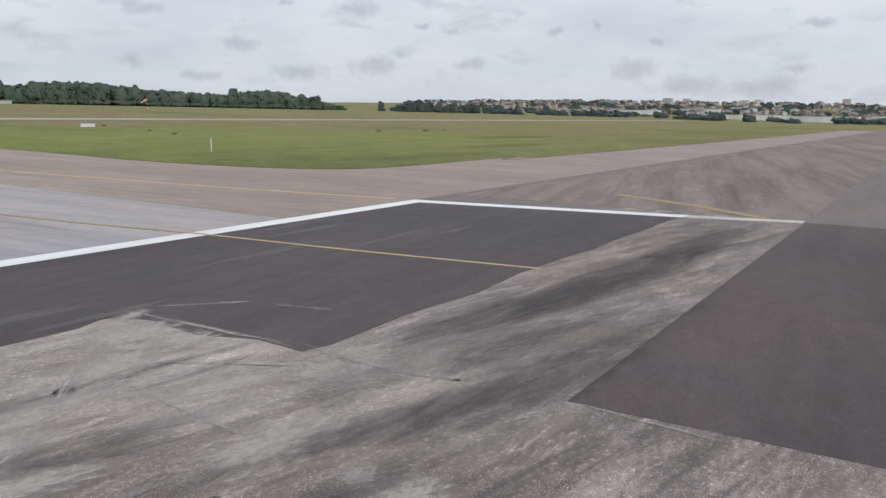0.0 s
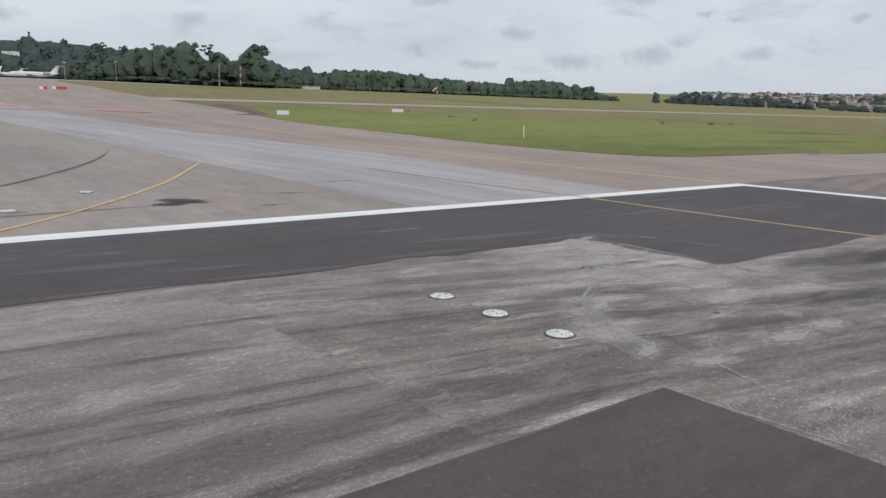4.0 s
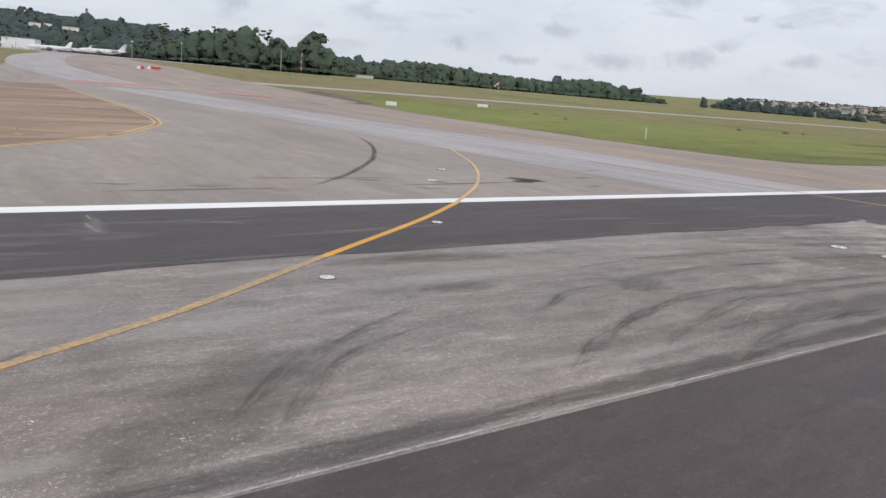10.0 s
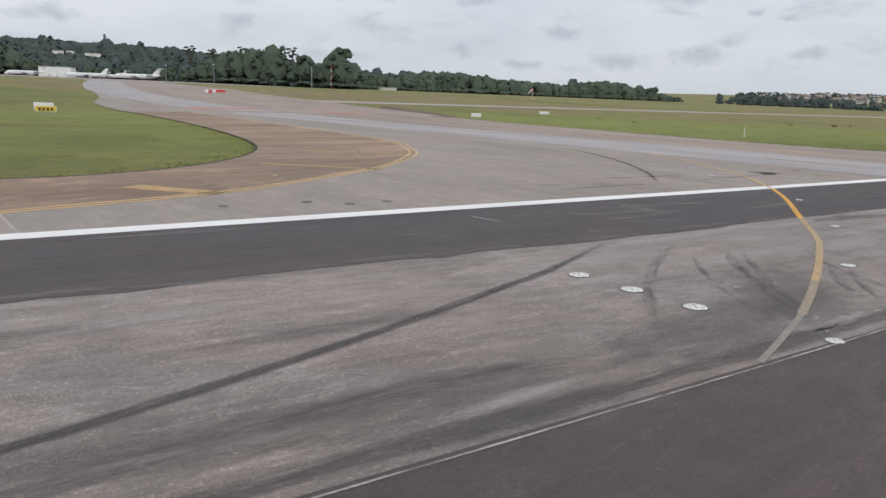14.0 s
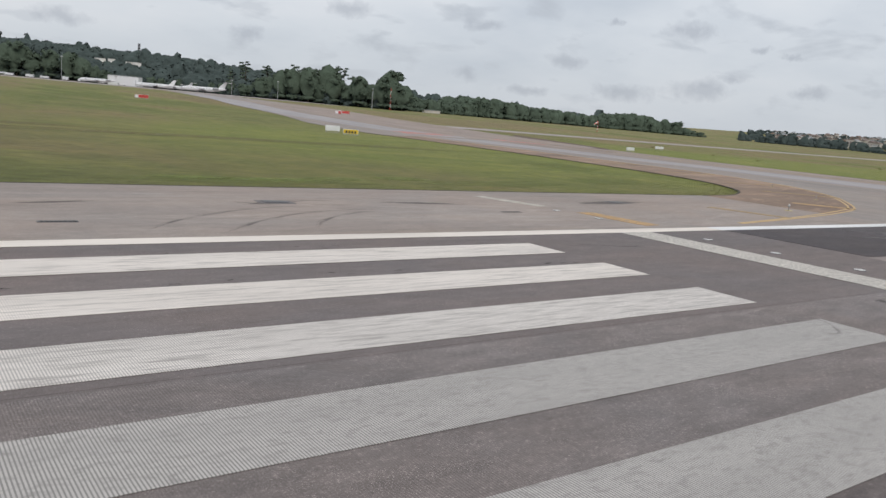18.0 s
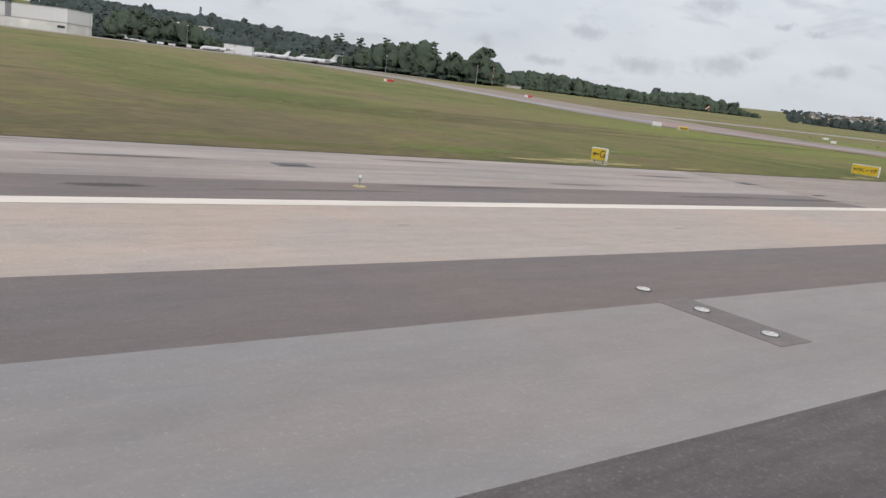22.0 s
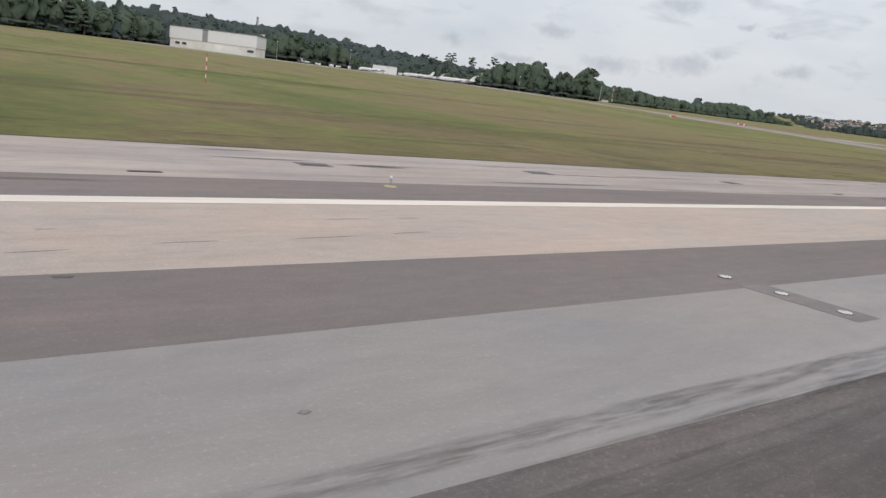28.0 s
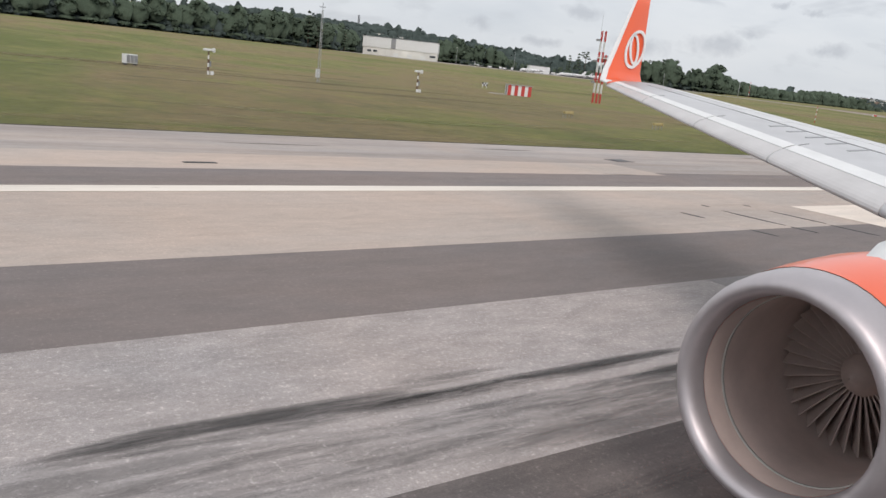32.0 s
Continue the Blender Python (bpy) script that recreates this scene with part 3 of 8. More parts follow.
YELLOW_LOST = paint("last_trace_of_yellow", (0.44, 0.34, 0.22), (0.215, 0.198, 0.182), 0.56, 8.0)
YELLOW_GHOST = paint("worn_off_yellow_paint", (0.47, 0.33, 0.15), (0.225, 0.200, 0.178), 0.53, 6.0)
YELLOW_OLD = paint("faded_yellow_paint", (0.40, 0.265, 0.10), (0.2, 0.175, 0.14), 0.42, 3.0)
YELLOW_MID = paint("tan_yellow_paint", (0.58, 0.40, 0.19), (0.24, 0.20, 0.155), 0.34, 3.0)
# near-black for the painted shade strip along the grass
EDGE_SHADE = plain("grass_edge_shade", (0.045, 0.042, 0.026), 0.95, 0, 0.3, 1.5)
RED = paint("red_holding_paint", (0.60, 0.20, 0.16), (0.28, 0.22, 0.20), 0.47, 0.5)
GRASS = grass_mat("airfield_grass")
BLADES = leaf("grass_blades", (0.150, 0.160, 0.050))
# Bluish tint put into the leaf colour in place of distance haze.
LEAF_HAZED = leaf("hazed_wood_leaves", (0.068, 0.090, 0.083))
LEAF_LIGHT = leaf("tree_leaves", (0.086, 0.116, 0.082))
BARK = plain("bark", (0.10, 0.075, 0.055), 0.9)
WHITE = plain("white_enamel", (0.74, 0.75, 0.75), 0.45, 0, 0.06)
GREY = plain("grey_metal", (0.32, 0.33, 0.34), 0.5, 0.5)
DARK = plain("black_rubber", (0.025, 0.025, 0.027), 0.6)
CHARCOAL = plain("charcoal_metal", (0.07, 0.07, 0.075), 0.5, 0.3)
REDP = plain("red_paint", (0.55, 0.06, 0.05), 0.5)
YELP = plain("yellow_sign_face", (0.72, 0.50, 0.03), 0.5)
YELDULL = plain("dull_yellow_enamel", (0.46, 0.37, 0.17), 0.55)
BANDBROWN = plain("dark_brown_paint", (0.10, 0.045, 0.03), 0.5)
DITCH = plain("dark_ditch_grass", (0.060, 0.058, 0.026), 0.95, 0, 0.3, 0.8)
CREAM = plain("cream_concrete", (0.46, 0.425, 0.37), 0.9, 0, 0.4, 1.8)
CONCRETE = plain("concrete", (0.38, 0.37, 0.35), 0.9, 0, 0.2, 1.2)
STEEL = plain("galvanised_steel", (0.42, 0.43, 0.44), 0.45, 0.7)
GLASSY = plain("dark_window", (0.04, 0.05, 0.06), 0.12)
ROOF = plain("clay_roof", (0.21, 0.165, 0.145), 0.9, 0, 0.3, 0.2)
HOUSE_A = plain("pale_house_wall", (0.52, 0.48, 0.44), 0.9, 0, 0.3, 0.05)
HOUSE_B = plain("brick_house_wall", (0.36, 0.27, 0.22), 0.9, 0, 0.3, 0.05)
HOUSE_C = plain("white_house_wall", (0.72, 0.71, 0.69), 0.9, 0, 0.2, 0.05)
ORANGE = plain("orange_airliner_paint", (0.86, 0.115, 0.030), 0.28, 0, 0.03, 0.8, 0.4)
WINGGREY = plain("pale_grey_wing_skin", (0.50, 0.505, 0.52), 0.40, 0.05, 0.10, 0.9)
SLATGREY = plain("mid_grey_slat_skin", (0.56, 0.55, 0.55), 0.42, 0.05, 0.08, 1.2)
WINGPALE = plain("pale_flap_skin", (0.62, 0.625, 0.635), 0.42, 0.05, 0.10, 0.9)
LIPMETAL = plain("polished_inlet_metal", (0.50, 0.465, 0.48), 0.46, 0.7, 0.10, 2.0)
INLET = plain("brown_grey_inlet_lining", (0.50, 0.40, 0.365), 0.6, 0.1, 0.15, 1.5)
FAN = plain("brown_grey_fan_metal", (0.42, 0.335, 0.305), 0.65, 0.1, 0.12, 3.0)

# ---- mesh helpers ----


def mesh_of(bm, name, mat):
    me = bpy.data.meshes.new(name)
    bm.to_mesh(me)
    bm.free()
    for m in (mat if isinstance(mat, (list, tuple)) else [mat]):
        me.materials.append(m)
    return me


def part(name, bm, mat, parent=None, label="", smooth=False):
    me = mesh_of(bm, name, mat)
    if smooth:
        for p in me.polygons:
            p.use_smooth = True
    ob = new(name, me)
    if parent is not None:
        ob.parent = parent
    if label:
        ob["label"] = label
    return ob


def thing(name, m, label, category, group="", kind=""):
    ob = new(name)
    ob.matrix_world = m
    return tagged(ob, label, category, group, kind)


def box(bm, x0, x1, y0, y1, z0, z1, bevel=0.0):
    r = bmesh.ops.create_cube(bm, size=1.0, matrix=Matrix.Translation(((x0 + x1) / 2, (y0 + y1) / 2, (z0 + z1) / 2)) @ Matrix.Diagonal((abs(x1 - x0), abs(y1 - y0), abs(z1 - z0), 1)))
    if bevel:
        es = list({e for v in r["verts"] for e in v.link_edges})
        bmesh.ops.bevel(bm, geom=es, offset=bevel, segments=2, affect="EDGES")
    return bm


def tube(bm, a, b, r0, r1=None, seg=10):
    a, b = Vector(a), Vector(b)
    r1 = r0 if r1 is None else r1
    d = b - a
    m = Matrix.Translation((a + b) / 2) @ d.to_track_quat("Z", "Y").to_matrix().to_4x4()
    bmesh.ops.create_cone(bm, cap_ends=True, segments=seg, radius1=r0, radius2=r1, depth=d.length, matrix=m)
    return bm


def fresh():
    return bmesh.new()


def slab(name, pts, z0, z1, mat, parent=None, label=""):
    """A flat plate with the outline pts, from z0 to z1."""
    bm = fresh()
    vs = [bm.verts.new((x, y, z1)) for x, y in pts]
    f = bm.faces.new(vs)
    if f.normal.z == 0:
        f.normal_update()
    f.normal_update()
    if f.normal.z < 0:
        f.normal_flip()
    r = bmesh.ops.extrude_face_region(bm, geom=[f])
    low = [v for v in r["geom"] if isinstance(v, bmesh.types.BMVert)]
    for v in low:
        v.co.z = z0
    bmesh.ops.recalc_face_normals(bm, faces=bm.faces)
    bmesh.ops.triangulate(bm, faces=[g for g in bm.faces if len(g.verts) > 4])
    return part(name, bm, mat, parent, label)


def rect(name, x0, x1, y0, y1, z, mat, parent=None, label=""):
    return slab(name, [(x0, y0), (x1, y0), (x1, y1), (x0, y1)], z - 0.008 if z > 0.001 else -0.3, z, mat, parent, label)


def curve_pts(ctrl, n=12):
    """A smooth line through the control points."""
    c = [Vector((*p, 0)) for p in ctrl]
    c = [2 * c[0] - c[1]] + c + [2 * c[-1] - c[-2]]
    res = []
    for i in range(1, len(c) - 2):
        for k in range(n):
            t = k / n
            p0, p1, p2, p3 = c[i - 1], c[i], c[i + 1], c[i + 2]
            res.append(0.5 * ((2 * p1) + (p2 - p0) * t + (2 * p0 - 5 * p1 + 4 * p2 - p3) * t * t + (3 * p1 - p0 - 3 * p2 + p3) * t ** 3))
    res.append(c[-2])
    return [(p.x, p.y) for p in res]


def height(x, y):
    """The lie of the land: flat by the runway, a long rise behind, and a wooded hill far off."""
    d = -y
    z = float(np.interp(d, [0, 115, 150, 243, 290, 450, 600, 690, 900, 4500], [0, 0, 0.45, 2.7, 4.1, 6.4, 8.4, 9.6, 11, 14]))
    s = min(1.0, max(0.0, (d - 800) / 760))
    f = min(1.0, max(0.0, (x + 1150) / 800)) * min(1.0, max(0.0, (1900 - x) / 700))
    return z + 0.034 * min(1250.0, max(0.0, -x - 1250)) + 50 * s * s * (3 - 2 * s) * f * f * (3 - 2 * f)


def ribbon(name, ctrl, width, z, mat, parent=None, label="", n=10, taper=False):
    """A painted or rubbed line that follows the control points, 8 mm thick."""
    pts = curve_pts(ctrl, n)
    bm = fresh()
    rows = []
    for i, (x, y) in enumerate(pts):
        a, b = pts[max(0, i - 1)], pts[min(len(pts) - 1, i + 1)]
        d = Vector((b[0] - a[0], b[1] - a[1], 0)).normalized()
        nrm = Vector((-d.y, d.x, 0))
        w = width / 2 * (min(1, 0.25 + 3 * min(i, len(pts) - 1 - i) / len(pts)) if taper else 1)
        h = height(x, y) + z
        rows.append([bm.verts.new(Vector((x, y, h + dz)) + nrm * s * w) for s, dz in ((-1, -min(0.015, max(0.006, z - 0.004))), (-1, 0), (1, 0), (1, -min(0.015, max(0.006, z - 0.004))))])
    uva, uvf = bm.loops.layers.uv.new("along"), bm.loops.layers.uv.new("fade")
    run = [0.0]
    for p, q in zip(pts, pts[1:]):
        run.append(run[-1] + math.hypot(q[0] - p[0], q[1] - p[1]))
    for i, (r0, r1) in enumerate(zip(rows, rows[1:])):
        for k in range(3):
            f = bm.faces.new((r0[k], r1[k], r1[k + 1], r0[k + 1]))
            v0, v1 = (0.0 if k < 2 else 1.0), (0.0 if k < 1 else 1.0)
            for lp, u, v in zip(f.loops, (run[i], run[i + 1], run[i + 1], run[i]), (v0, v0, v1, v1)):
                lp[uva].uv = (u, (v - 0.5) * width)
                lp[uvf].uv = (u / run[-1], v)
    bm.faces.new(rows[0][::-1])
    bm.faces.new(rows[-1])
    return part(name, bm, mat, parent, label)


def raw(name, verts, faces, mat, parent=None, label="", normals=None):
    me = bpy.data.meshes.new(name)
    me.from_pydata(verts, [], faces)
    if normals:
        me.polygons.foreach_set("use_smooth", [True] * len(faces))
        me.normals_split_custom_set_from_vertices(normals)
    me.materials.append(mat)
    ob = new(name, me)
    if parent is not None:
        ob.parent = parent
    if label:
        ob["label"] = label
    return ob


# ---- ground sheet ----
gx = sorted({-4600, -3600, -2800, -2200, -1700, -1400, -1150} | set(range(-1000, 1001, 50)) | {1200, 1500, 1900, 2300, 2800, 3600, 4600})
gy = sorted({-4600, -3600, -2800, -2200} | set(range(-1800, -700, 50)) | {-690, -600, -520, -450, -370, -290, -243, -200, -150, -115, -60, -14, 20, 59, 120, 300, 700, 1500, 2800, 4600})
gv = [(x, y, height(x, y) - 0.06) for y in gy for x in gx]
gf = [(j * len(gx) + i, j * len(gx) + i + 1, (j + 1) * len(gx) + i + 1, (j + 1) * len(gx) + i) for j in range(len(gy) - 1) for i in range(len(gx) - 1)]
ground = tagged(raw("ground", gv, gf, GRASS), "mown and patchy olive-green airfield grass rising to a wooded hill", "grass", kind="structure")

# ---- runway with its repaired lanes ----
runway = rect("runway", -420, 1300, -0.5, 45.5, 0.0, RUNWAY)
tagged(runway, "grey asphalt runway with repaired lanes and rubber streaks", "runway", kind="structure")
Z1, Z2, Z3, Z4 = 0.004, 0.008, 0.013, 0.018


def lane(x0, x1, y0, y1, z, mat, label=""):
    return rect("asphalt_lane", x0, x1, y0, y1, z, mat, runway, label)


lane(-60.0, -4.9, 6.9, 15.85, Z1, OLD, "worn grey asphalt with tyre streaks")
lane(-420, -60.0, 6.9, 15.85, Z1, OLD_ROUGH, "rough worn asphalt with bared stone")
lane(-2.9, 1300, 15.6, 29.0, Z1, WHEEL_SHADE, "asphalt darkened by landing wheels and by painted aircraft shade")
lane(-420, -95.6, 0.2, 15.84, Z2, APRON_OLD, "brown streaked asphalt beyond the end line")
lane(-63.2, -3.0, 15.86, 27.5, Z2, SEAMED, "brown-black asphalt behind a rough seam")
lane(-95, -72.1, 15.86, 27.5, Z2, SEAMED, "brown-black asphalt behind a rough seam")
lane(-72.1, -63.2, 15.85, 27.5, Z1, OLD_ROUGH, "worn grey asphalt with tyre streaks")
lane(64.5, 303.2, 0.3, 7.0, Z1, TAN, "tan weathered asphalt")
lane(370.0, 1300, 0.3, 7.0, Z1, TAN, "tan weathered asphalt")
lane(303.2, 365.0, 0.3, 7.0, Z1, BAND_PALE, "pale grey asphalt")
lane(365.0, 370.0, 0.3, 3.85, Z1, TAN, "tan weathered asphalt")
lane(64.5, 1300, 7.0, 10.9, Z1, BAND_DARK, "dark grey asphalt")
lane(64.5, 310.0, 10.9, 15.6, Z1, BAND_LIGHT, "pale grey asphalt")
lane(310.0, 338.4, 10.9, 15.6, Z1, BAND_MID, "blue-grey rubbered asphalt")
lane(338.4, 378.0, 10.9, 15.6, Z1, BAND_LIGHT, "pale grey asphalt")
lane(378.0, 448.0, 10.9, 15.6, Z1, BAND_MID, "blue-grey rubbered asphalt")
lane(448.0, 1300, 10.9, 15.6, Z1, BAND_SALT, "pale grey asphalt")
lane(43.6, 64.5, 10.9, 15.6, Z1, GROOVED_PALE, "pale grooved asphalt")
lane(39.8, 64.5, 0.45, 10.88, Z1, RUNWAY_PALE, "paler grey asphalt")
lane(-4.9, 43.58, 10.9, 15.6, Z1, GROOVED, "slightly paler grooved asphalt")
lane(3.0, 39.8, 7.0, 10.8, Z1, RUNWAY, "grey asphalt")
# fresh black asphalt with a ragged inner edge
rng = random.Random(5)
ragged = [(-92.6, 0.2), (-5.2, 0.2)]
x = -5.2
ragged.append((-5.2, 6.7))
while x > -71.0:
    x -= rng.uniform(1.0, 2.6)
    ragged.append((max(x, -71.3), 6.9 + rng.uniform(-0.22, 0.22)))
ragged += [(-71.7, 7.6), (-71.5, 9.1), (-71.9, 10.2), (-71.8, 11.3)]
x = -72.4
while x > -92.0:
    ragged.append((x, 11.45 + rng.uniform(-0.15, 0.15)))
    x -= rng.uniform(1.2, 2.8)
ragged += [(-94.4, 11.4)]
slab("asphalt_lane", ragged, -0.002, Z3, NEW, runway, "fresh black asphalt strip")

# rubber and grooves left by landings
lane(331.0, 365.0, 6.95, 10.8, Z2, RUBBER, "rubber-blackened grooved asphalt")
lane(307.6, 331.0, 8.72, 10.22, Z2, RUBBER, "rubber-blackened grooved asphalt")
lane(363.6, 370.0, 3.9, 10.7, 0.0105, RUBBER, "rubber-blackened grooved asphalt")
for xb in (-63.8, -32.8, 32.9, 63.9, 94.7, 124.9, 155.3, 185.6, 216.0, 245.8, 275.7, 307.6, 338.8, 370.0, 401.7, 432.3):
    if xb == 370.0:
        lane(xb - 0.5, xb + 0.45, 3.95, 13.5, Z3, TRENCH_DARK, "dark trench patch beside the rubbered asphalt")
    elif xb > 0:
        lane(xb - 0.5, xb + 0.5, 10.75 if xb > 60 else 9.4, 13.65, Z3, PATCH, "dark trench patch")

# ---- shoulder, taxiways and apron ----
shoulder = rect("pavement", -23.0, 1300, -13.7, -0.5, 0.0, SHOULDER)
tagged(shoulder, "grey stained asphalt shoulder beside the runway", "shoulder", kind="structure")
rect("asphalt_lane", -22.9, 64.5, -13.6, -0.52, Z1, SHOULDER_BROWN, shoulder, "browner stained strip")
rect("asphalt_lane", 64.5, 432.0, -4.2, -0.52, Z1, SHOULDER_DARK, shoulder, "darker inner strip")
rect("asphalt_lane", 432.0, 1300, -3.5, -0.52, Z1, SHOULDER_DARK, shoulder, "darker inner strip")
rect("asphalt_lane", 432.0, 1300, -7.0, -3.5, Z1, TAN, shoulder, "pale tan strip")
EDGE_B = curve_pts([(-22.9, -13.7), (-28.7, -15.0), (-35.2, -19.6), (-41.3, -28.6), (-45.4, -41.9), (-49.2, -64), (-52.5, -95), (-53.6, -115)], 5)
EDGE_A = curve_pts([(-120, -115), (-112.5, -92), (-108.2, -72), (-105.8, -50), (-103.6, -36), (-103.3, -25), (-105.2, -17.6), (-109, -14.9), (-117, -14.5), (-131, -14.6), (-152, -12.2), (-420, -12)], 5)
taxiway = slab("pavement", EDGE_B + EDGE_A + [(-420, -0.5), (-22.9, -0.5)], -0.3, -0.001, TAXI)
tagged(taxiway, "brownish grey asphalt taxiway that opens onto the runway", "taxiway", kind="structure")


def road(name, left, right, mat, label, lift=0.03, n=8, parent=None):
    """A paved strip between two lines, laid on the land."""
    a, b = curve_pts(left, n), curve_pts(right, n)
    vs, fs = [], []
    for i, ((xa, ya), (xb, yb)) in enumerate(zip(a, b)):
        for k in range(5):
            x, y = xa + (xb - xa) * k / 4, ya + (yb - ya) * k / 4
            vs.append((x, y, height(x, y) + (lift if i else min(lift, 0.1 * lift - 0.003))))
    for i in range(len(a) - 1):
        for k in range(4):
            fs.append((5 * i + k, 5 * i + k + 1, 5 * i + k + 6, 5 * i + k + 5))
    ob = raw(name, vs, fs, mat, parent)
    if parent is None:
        tagged(ob, label, "taxiway", kind="structure")
    return ob


road("pavement", [(-53.6, -115), (-57, -146), (-66, -182), (-75, -232), (-82, -275), (-108, -390), (-140, -550)],
     [(-120, -115), (-127, -150), (-131, -200), (-136, -250), (-146, -330), (-166, -440), (-190, -550)], TAXI, "brownish grey taxiway climbing to the apron")
road("pavement", [(-120, -186), (-200, -187), (-400, -190), (-900, -200)], [(-120, -201), (-200, -201), (-400, -204), (-900, -214)], APRON, "pale concrete taxiway between two lawns")
road("pavement", [(120, -560), (0, -552), (-150, -545), (-290, -540)], [(120, -660), (0, -655), (-150, -660), (-290, -640)], APRON, "pale concrete apron with parked aircraft")
# pale worn lanes along the taxiway
slab("asphalt_lane", [(-71.3, -0.6), (-84.0, -0.6), (-85.5, -25), (-83, -62), (-85, -114.8), (-71.2, -114.8), (-71.4, -35)], -0.004, 0.004, LANE, taxiway, "pale grey concrete lane")
slab("asphalt_lane", [(-84.1, -0.7), (-85.6, -25), (-83.1, -62), (-85.1, -114.8)] + EDGE_A[:46] + [(-131, -14.6), (-131, -0.7)], -0.004, 0.003, TAXI_BROWN, taxiway, "brownish asphalt along the far edge of the taxiway")
road("asphalt_lane", [(-71.2, -114.9), (-72, -215), (-96, -340), (-130, -480)], [(-85, -114.9), (-88, -215), (-112, -340), (-146, -480)], LANE, "", 0.05, 8, taxiway)
road("asphalt_lane", [(-85.05, -114.9), (-88.1, -215), (-95, -256), (-112.1, -340)], [(-119.9, -114.9), (-130.5, -190), (-136, -250), (-146, -330)], TAXI_BROWN, "", 0.045, 8, taxiway)

# ---- markings ----


def stripe(name, x0, x1, y0, y1, mat, z=Z4, parent=None, label=""):
    return rect(name, x0, x1, y0, y1, z, mat, parent or runway, label)


stripe("edge_line", -92.6, -4.9, -0.42, 0.42, WHITE_NEW, label="fresh white edge line")
stripe("edge_line", -4.9, 1300, -0.42, 0.42, WHITE_OLD, label="cream edge line")
slab("end_line", [(-92.6, 0.42), (-91.7, 0.42), (-93.6, 11.6), (-94.5, 11.6)], Z3, Z4, WHITE_NEW, runway, "fresh white end line")
slab("end_line", [(-94.5, 11.6), (-93.6, 11.6), (-94.6, 15.8), (-95.5, 15.8)], Z3, Z4, WHITE_BAR, runway, "faded end line")
stripe("threshold_bar", 0.0, 1.8, 0.42, 10.8, WHITE_BAR, label="cracked cream-white threshold bar")
stripe("threshold_bar", 0.0, 1.8, 10.8, 44.5, GREY_BAR, label="rubbed grey threshold bar")
for i in range(12):
    y0 = 1.97 + 3.39 * i + (0.0 if i < 6 else 1.6)
    stripe("threshold_stripe", 8.05, 39.3, y0, y0 + 1.74, WHITE_SCRATCHED if i < 2 or i > 9 else WHITE_STRIPE if i in (2, 9) else WHITE_GREY, label="grooved white threshold stripe")
for xa, xb in ((155.3, 177.9), (307.6, 330.95)):
    for i in range(3):
        y0 = 3.55 + 3.33 * i
        stripe("touchdown_stripe", xa, xb, y0, y0 + 1.72, WHITE_TDZ, label="pale touchdown stripe")
        stripe("touchdown_stripe", xa, xb, 44.4 - y0 - 1.7, 44.4 - y0, WHITE_TDZ, label="pale touchdown stripe")
stripe("aiming_block", 381.45, 433.35, 3.87, 12.0, AIM, label="broad pale aiming-point block with rubber scuffs")
stripe("aiming_block", 381.45, 433.35, 32.4, 40.5, AIM, label="broad pale aiming-point block")
for i in range(14):
    stripe("centre_stripe", 60 + 60 * i, 90 + 60 * i, 22.05, 22.95, WHITE_OLD, label="worn centre stripe")

ribbon("guide_line", [(-71.5, -20.5), (-66.0, -11.1), (-60.8, -4.3), (-56.0, 0.5)], 0.16, 0.021, YELLOW_MID, taxiway, "tan-yellow curving lead-in line")
ribbon("guide_line", [(-56.0, 0.5), (-52.5, 3.3), (-47.3, 7.0)], 0.20, 0.021, YELLOW, taxiway, "bright yellow curving lead-in line")
ribbon("guide_line", [(-47.3, 7.0), (-43.3, 9.85), (-40.6, 11.4), (-38.54, 12.5), (-37.4, 13.07)], 0.19, 0.021, YELLOW_WORN, taxiway, "faded yellow curving lead-in line")
ribbon("guide_line", [(-37.4, 13.07), (-36.12, 13.7), (-34.2, 14.59)], 0.18, 0.021, YELLOW_GHOST, taxiway, "almost worn-off yellow lead-in line")
ribbon("guide_line", [(-34.2, 14.59), (-33.0, 15.05), (-32.05, 15.41), (-30.85, 15.84)], 0.12, 0.021, YELLOW_LOST, taxiway, "last trace of a worn-off yellow lead-in line")
ribbon("guide_line", [(-78.2, -14), (-78.8, -6), (-79.6, 0.4)], 0.18, 0.021, YELLOW_OLD, taxiway, "faded yellow line")
ribbon("guide_line", [(-79.6, 0.4), (-80.0, 6), (-80.6, 11.5)], 0.13, 0.021, YELLOW_MID, taxiway, "yellow line on black asphalt")
ribbon("guide_line", [(-92.3, -1.4), (-91.6, -8), (-91.0, -18), (-90.8, -32), (-92.5, -50), (-97.5, -78), (-104, -108)], 0.30, 0.016, YELLOW_MID, taxiway, "faded yellow taxiway edge line")
ribbon("guide_line", [(-101, 6.3), (-98.4, 10.6), (-95.4, 14.3)], 0.6, 0.021, YELLOW_OLD, taxiway, "faded yellow line")
for off in (0.0, 0.45):
    ribbon("guide_line", [(-64.8 + off, -113), (-62.2 + off, -84), (-59.4 + off, -52), (-56.9 + off, -36), (-53.7 + off, -28.4 - off * 0.3), (-50.2 + off * 0.6, -22.4 - off), (-43.9, -15.6 - off), (-38.7, -11.6 - off), (-31.1, -6.9 - off), (-24.2, -4.6 - off), (-17.0, -2.9 - off * 0.6), (-9, -1.3 - off * 0.4)],
           0.16, 0.016, YELLOW_MID, taxiway, "double yellow taxiway edge line")
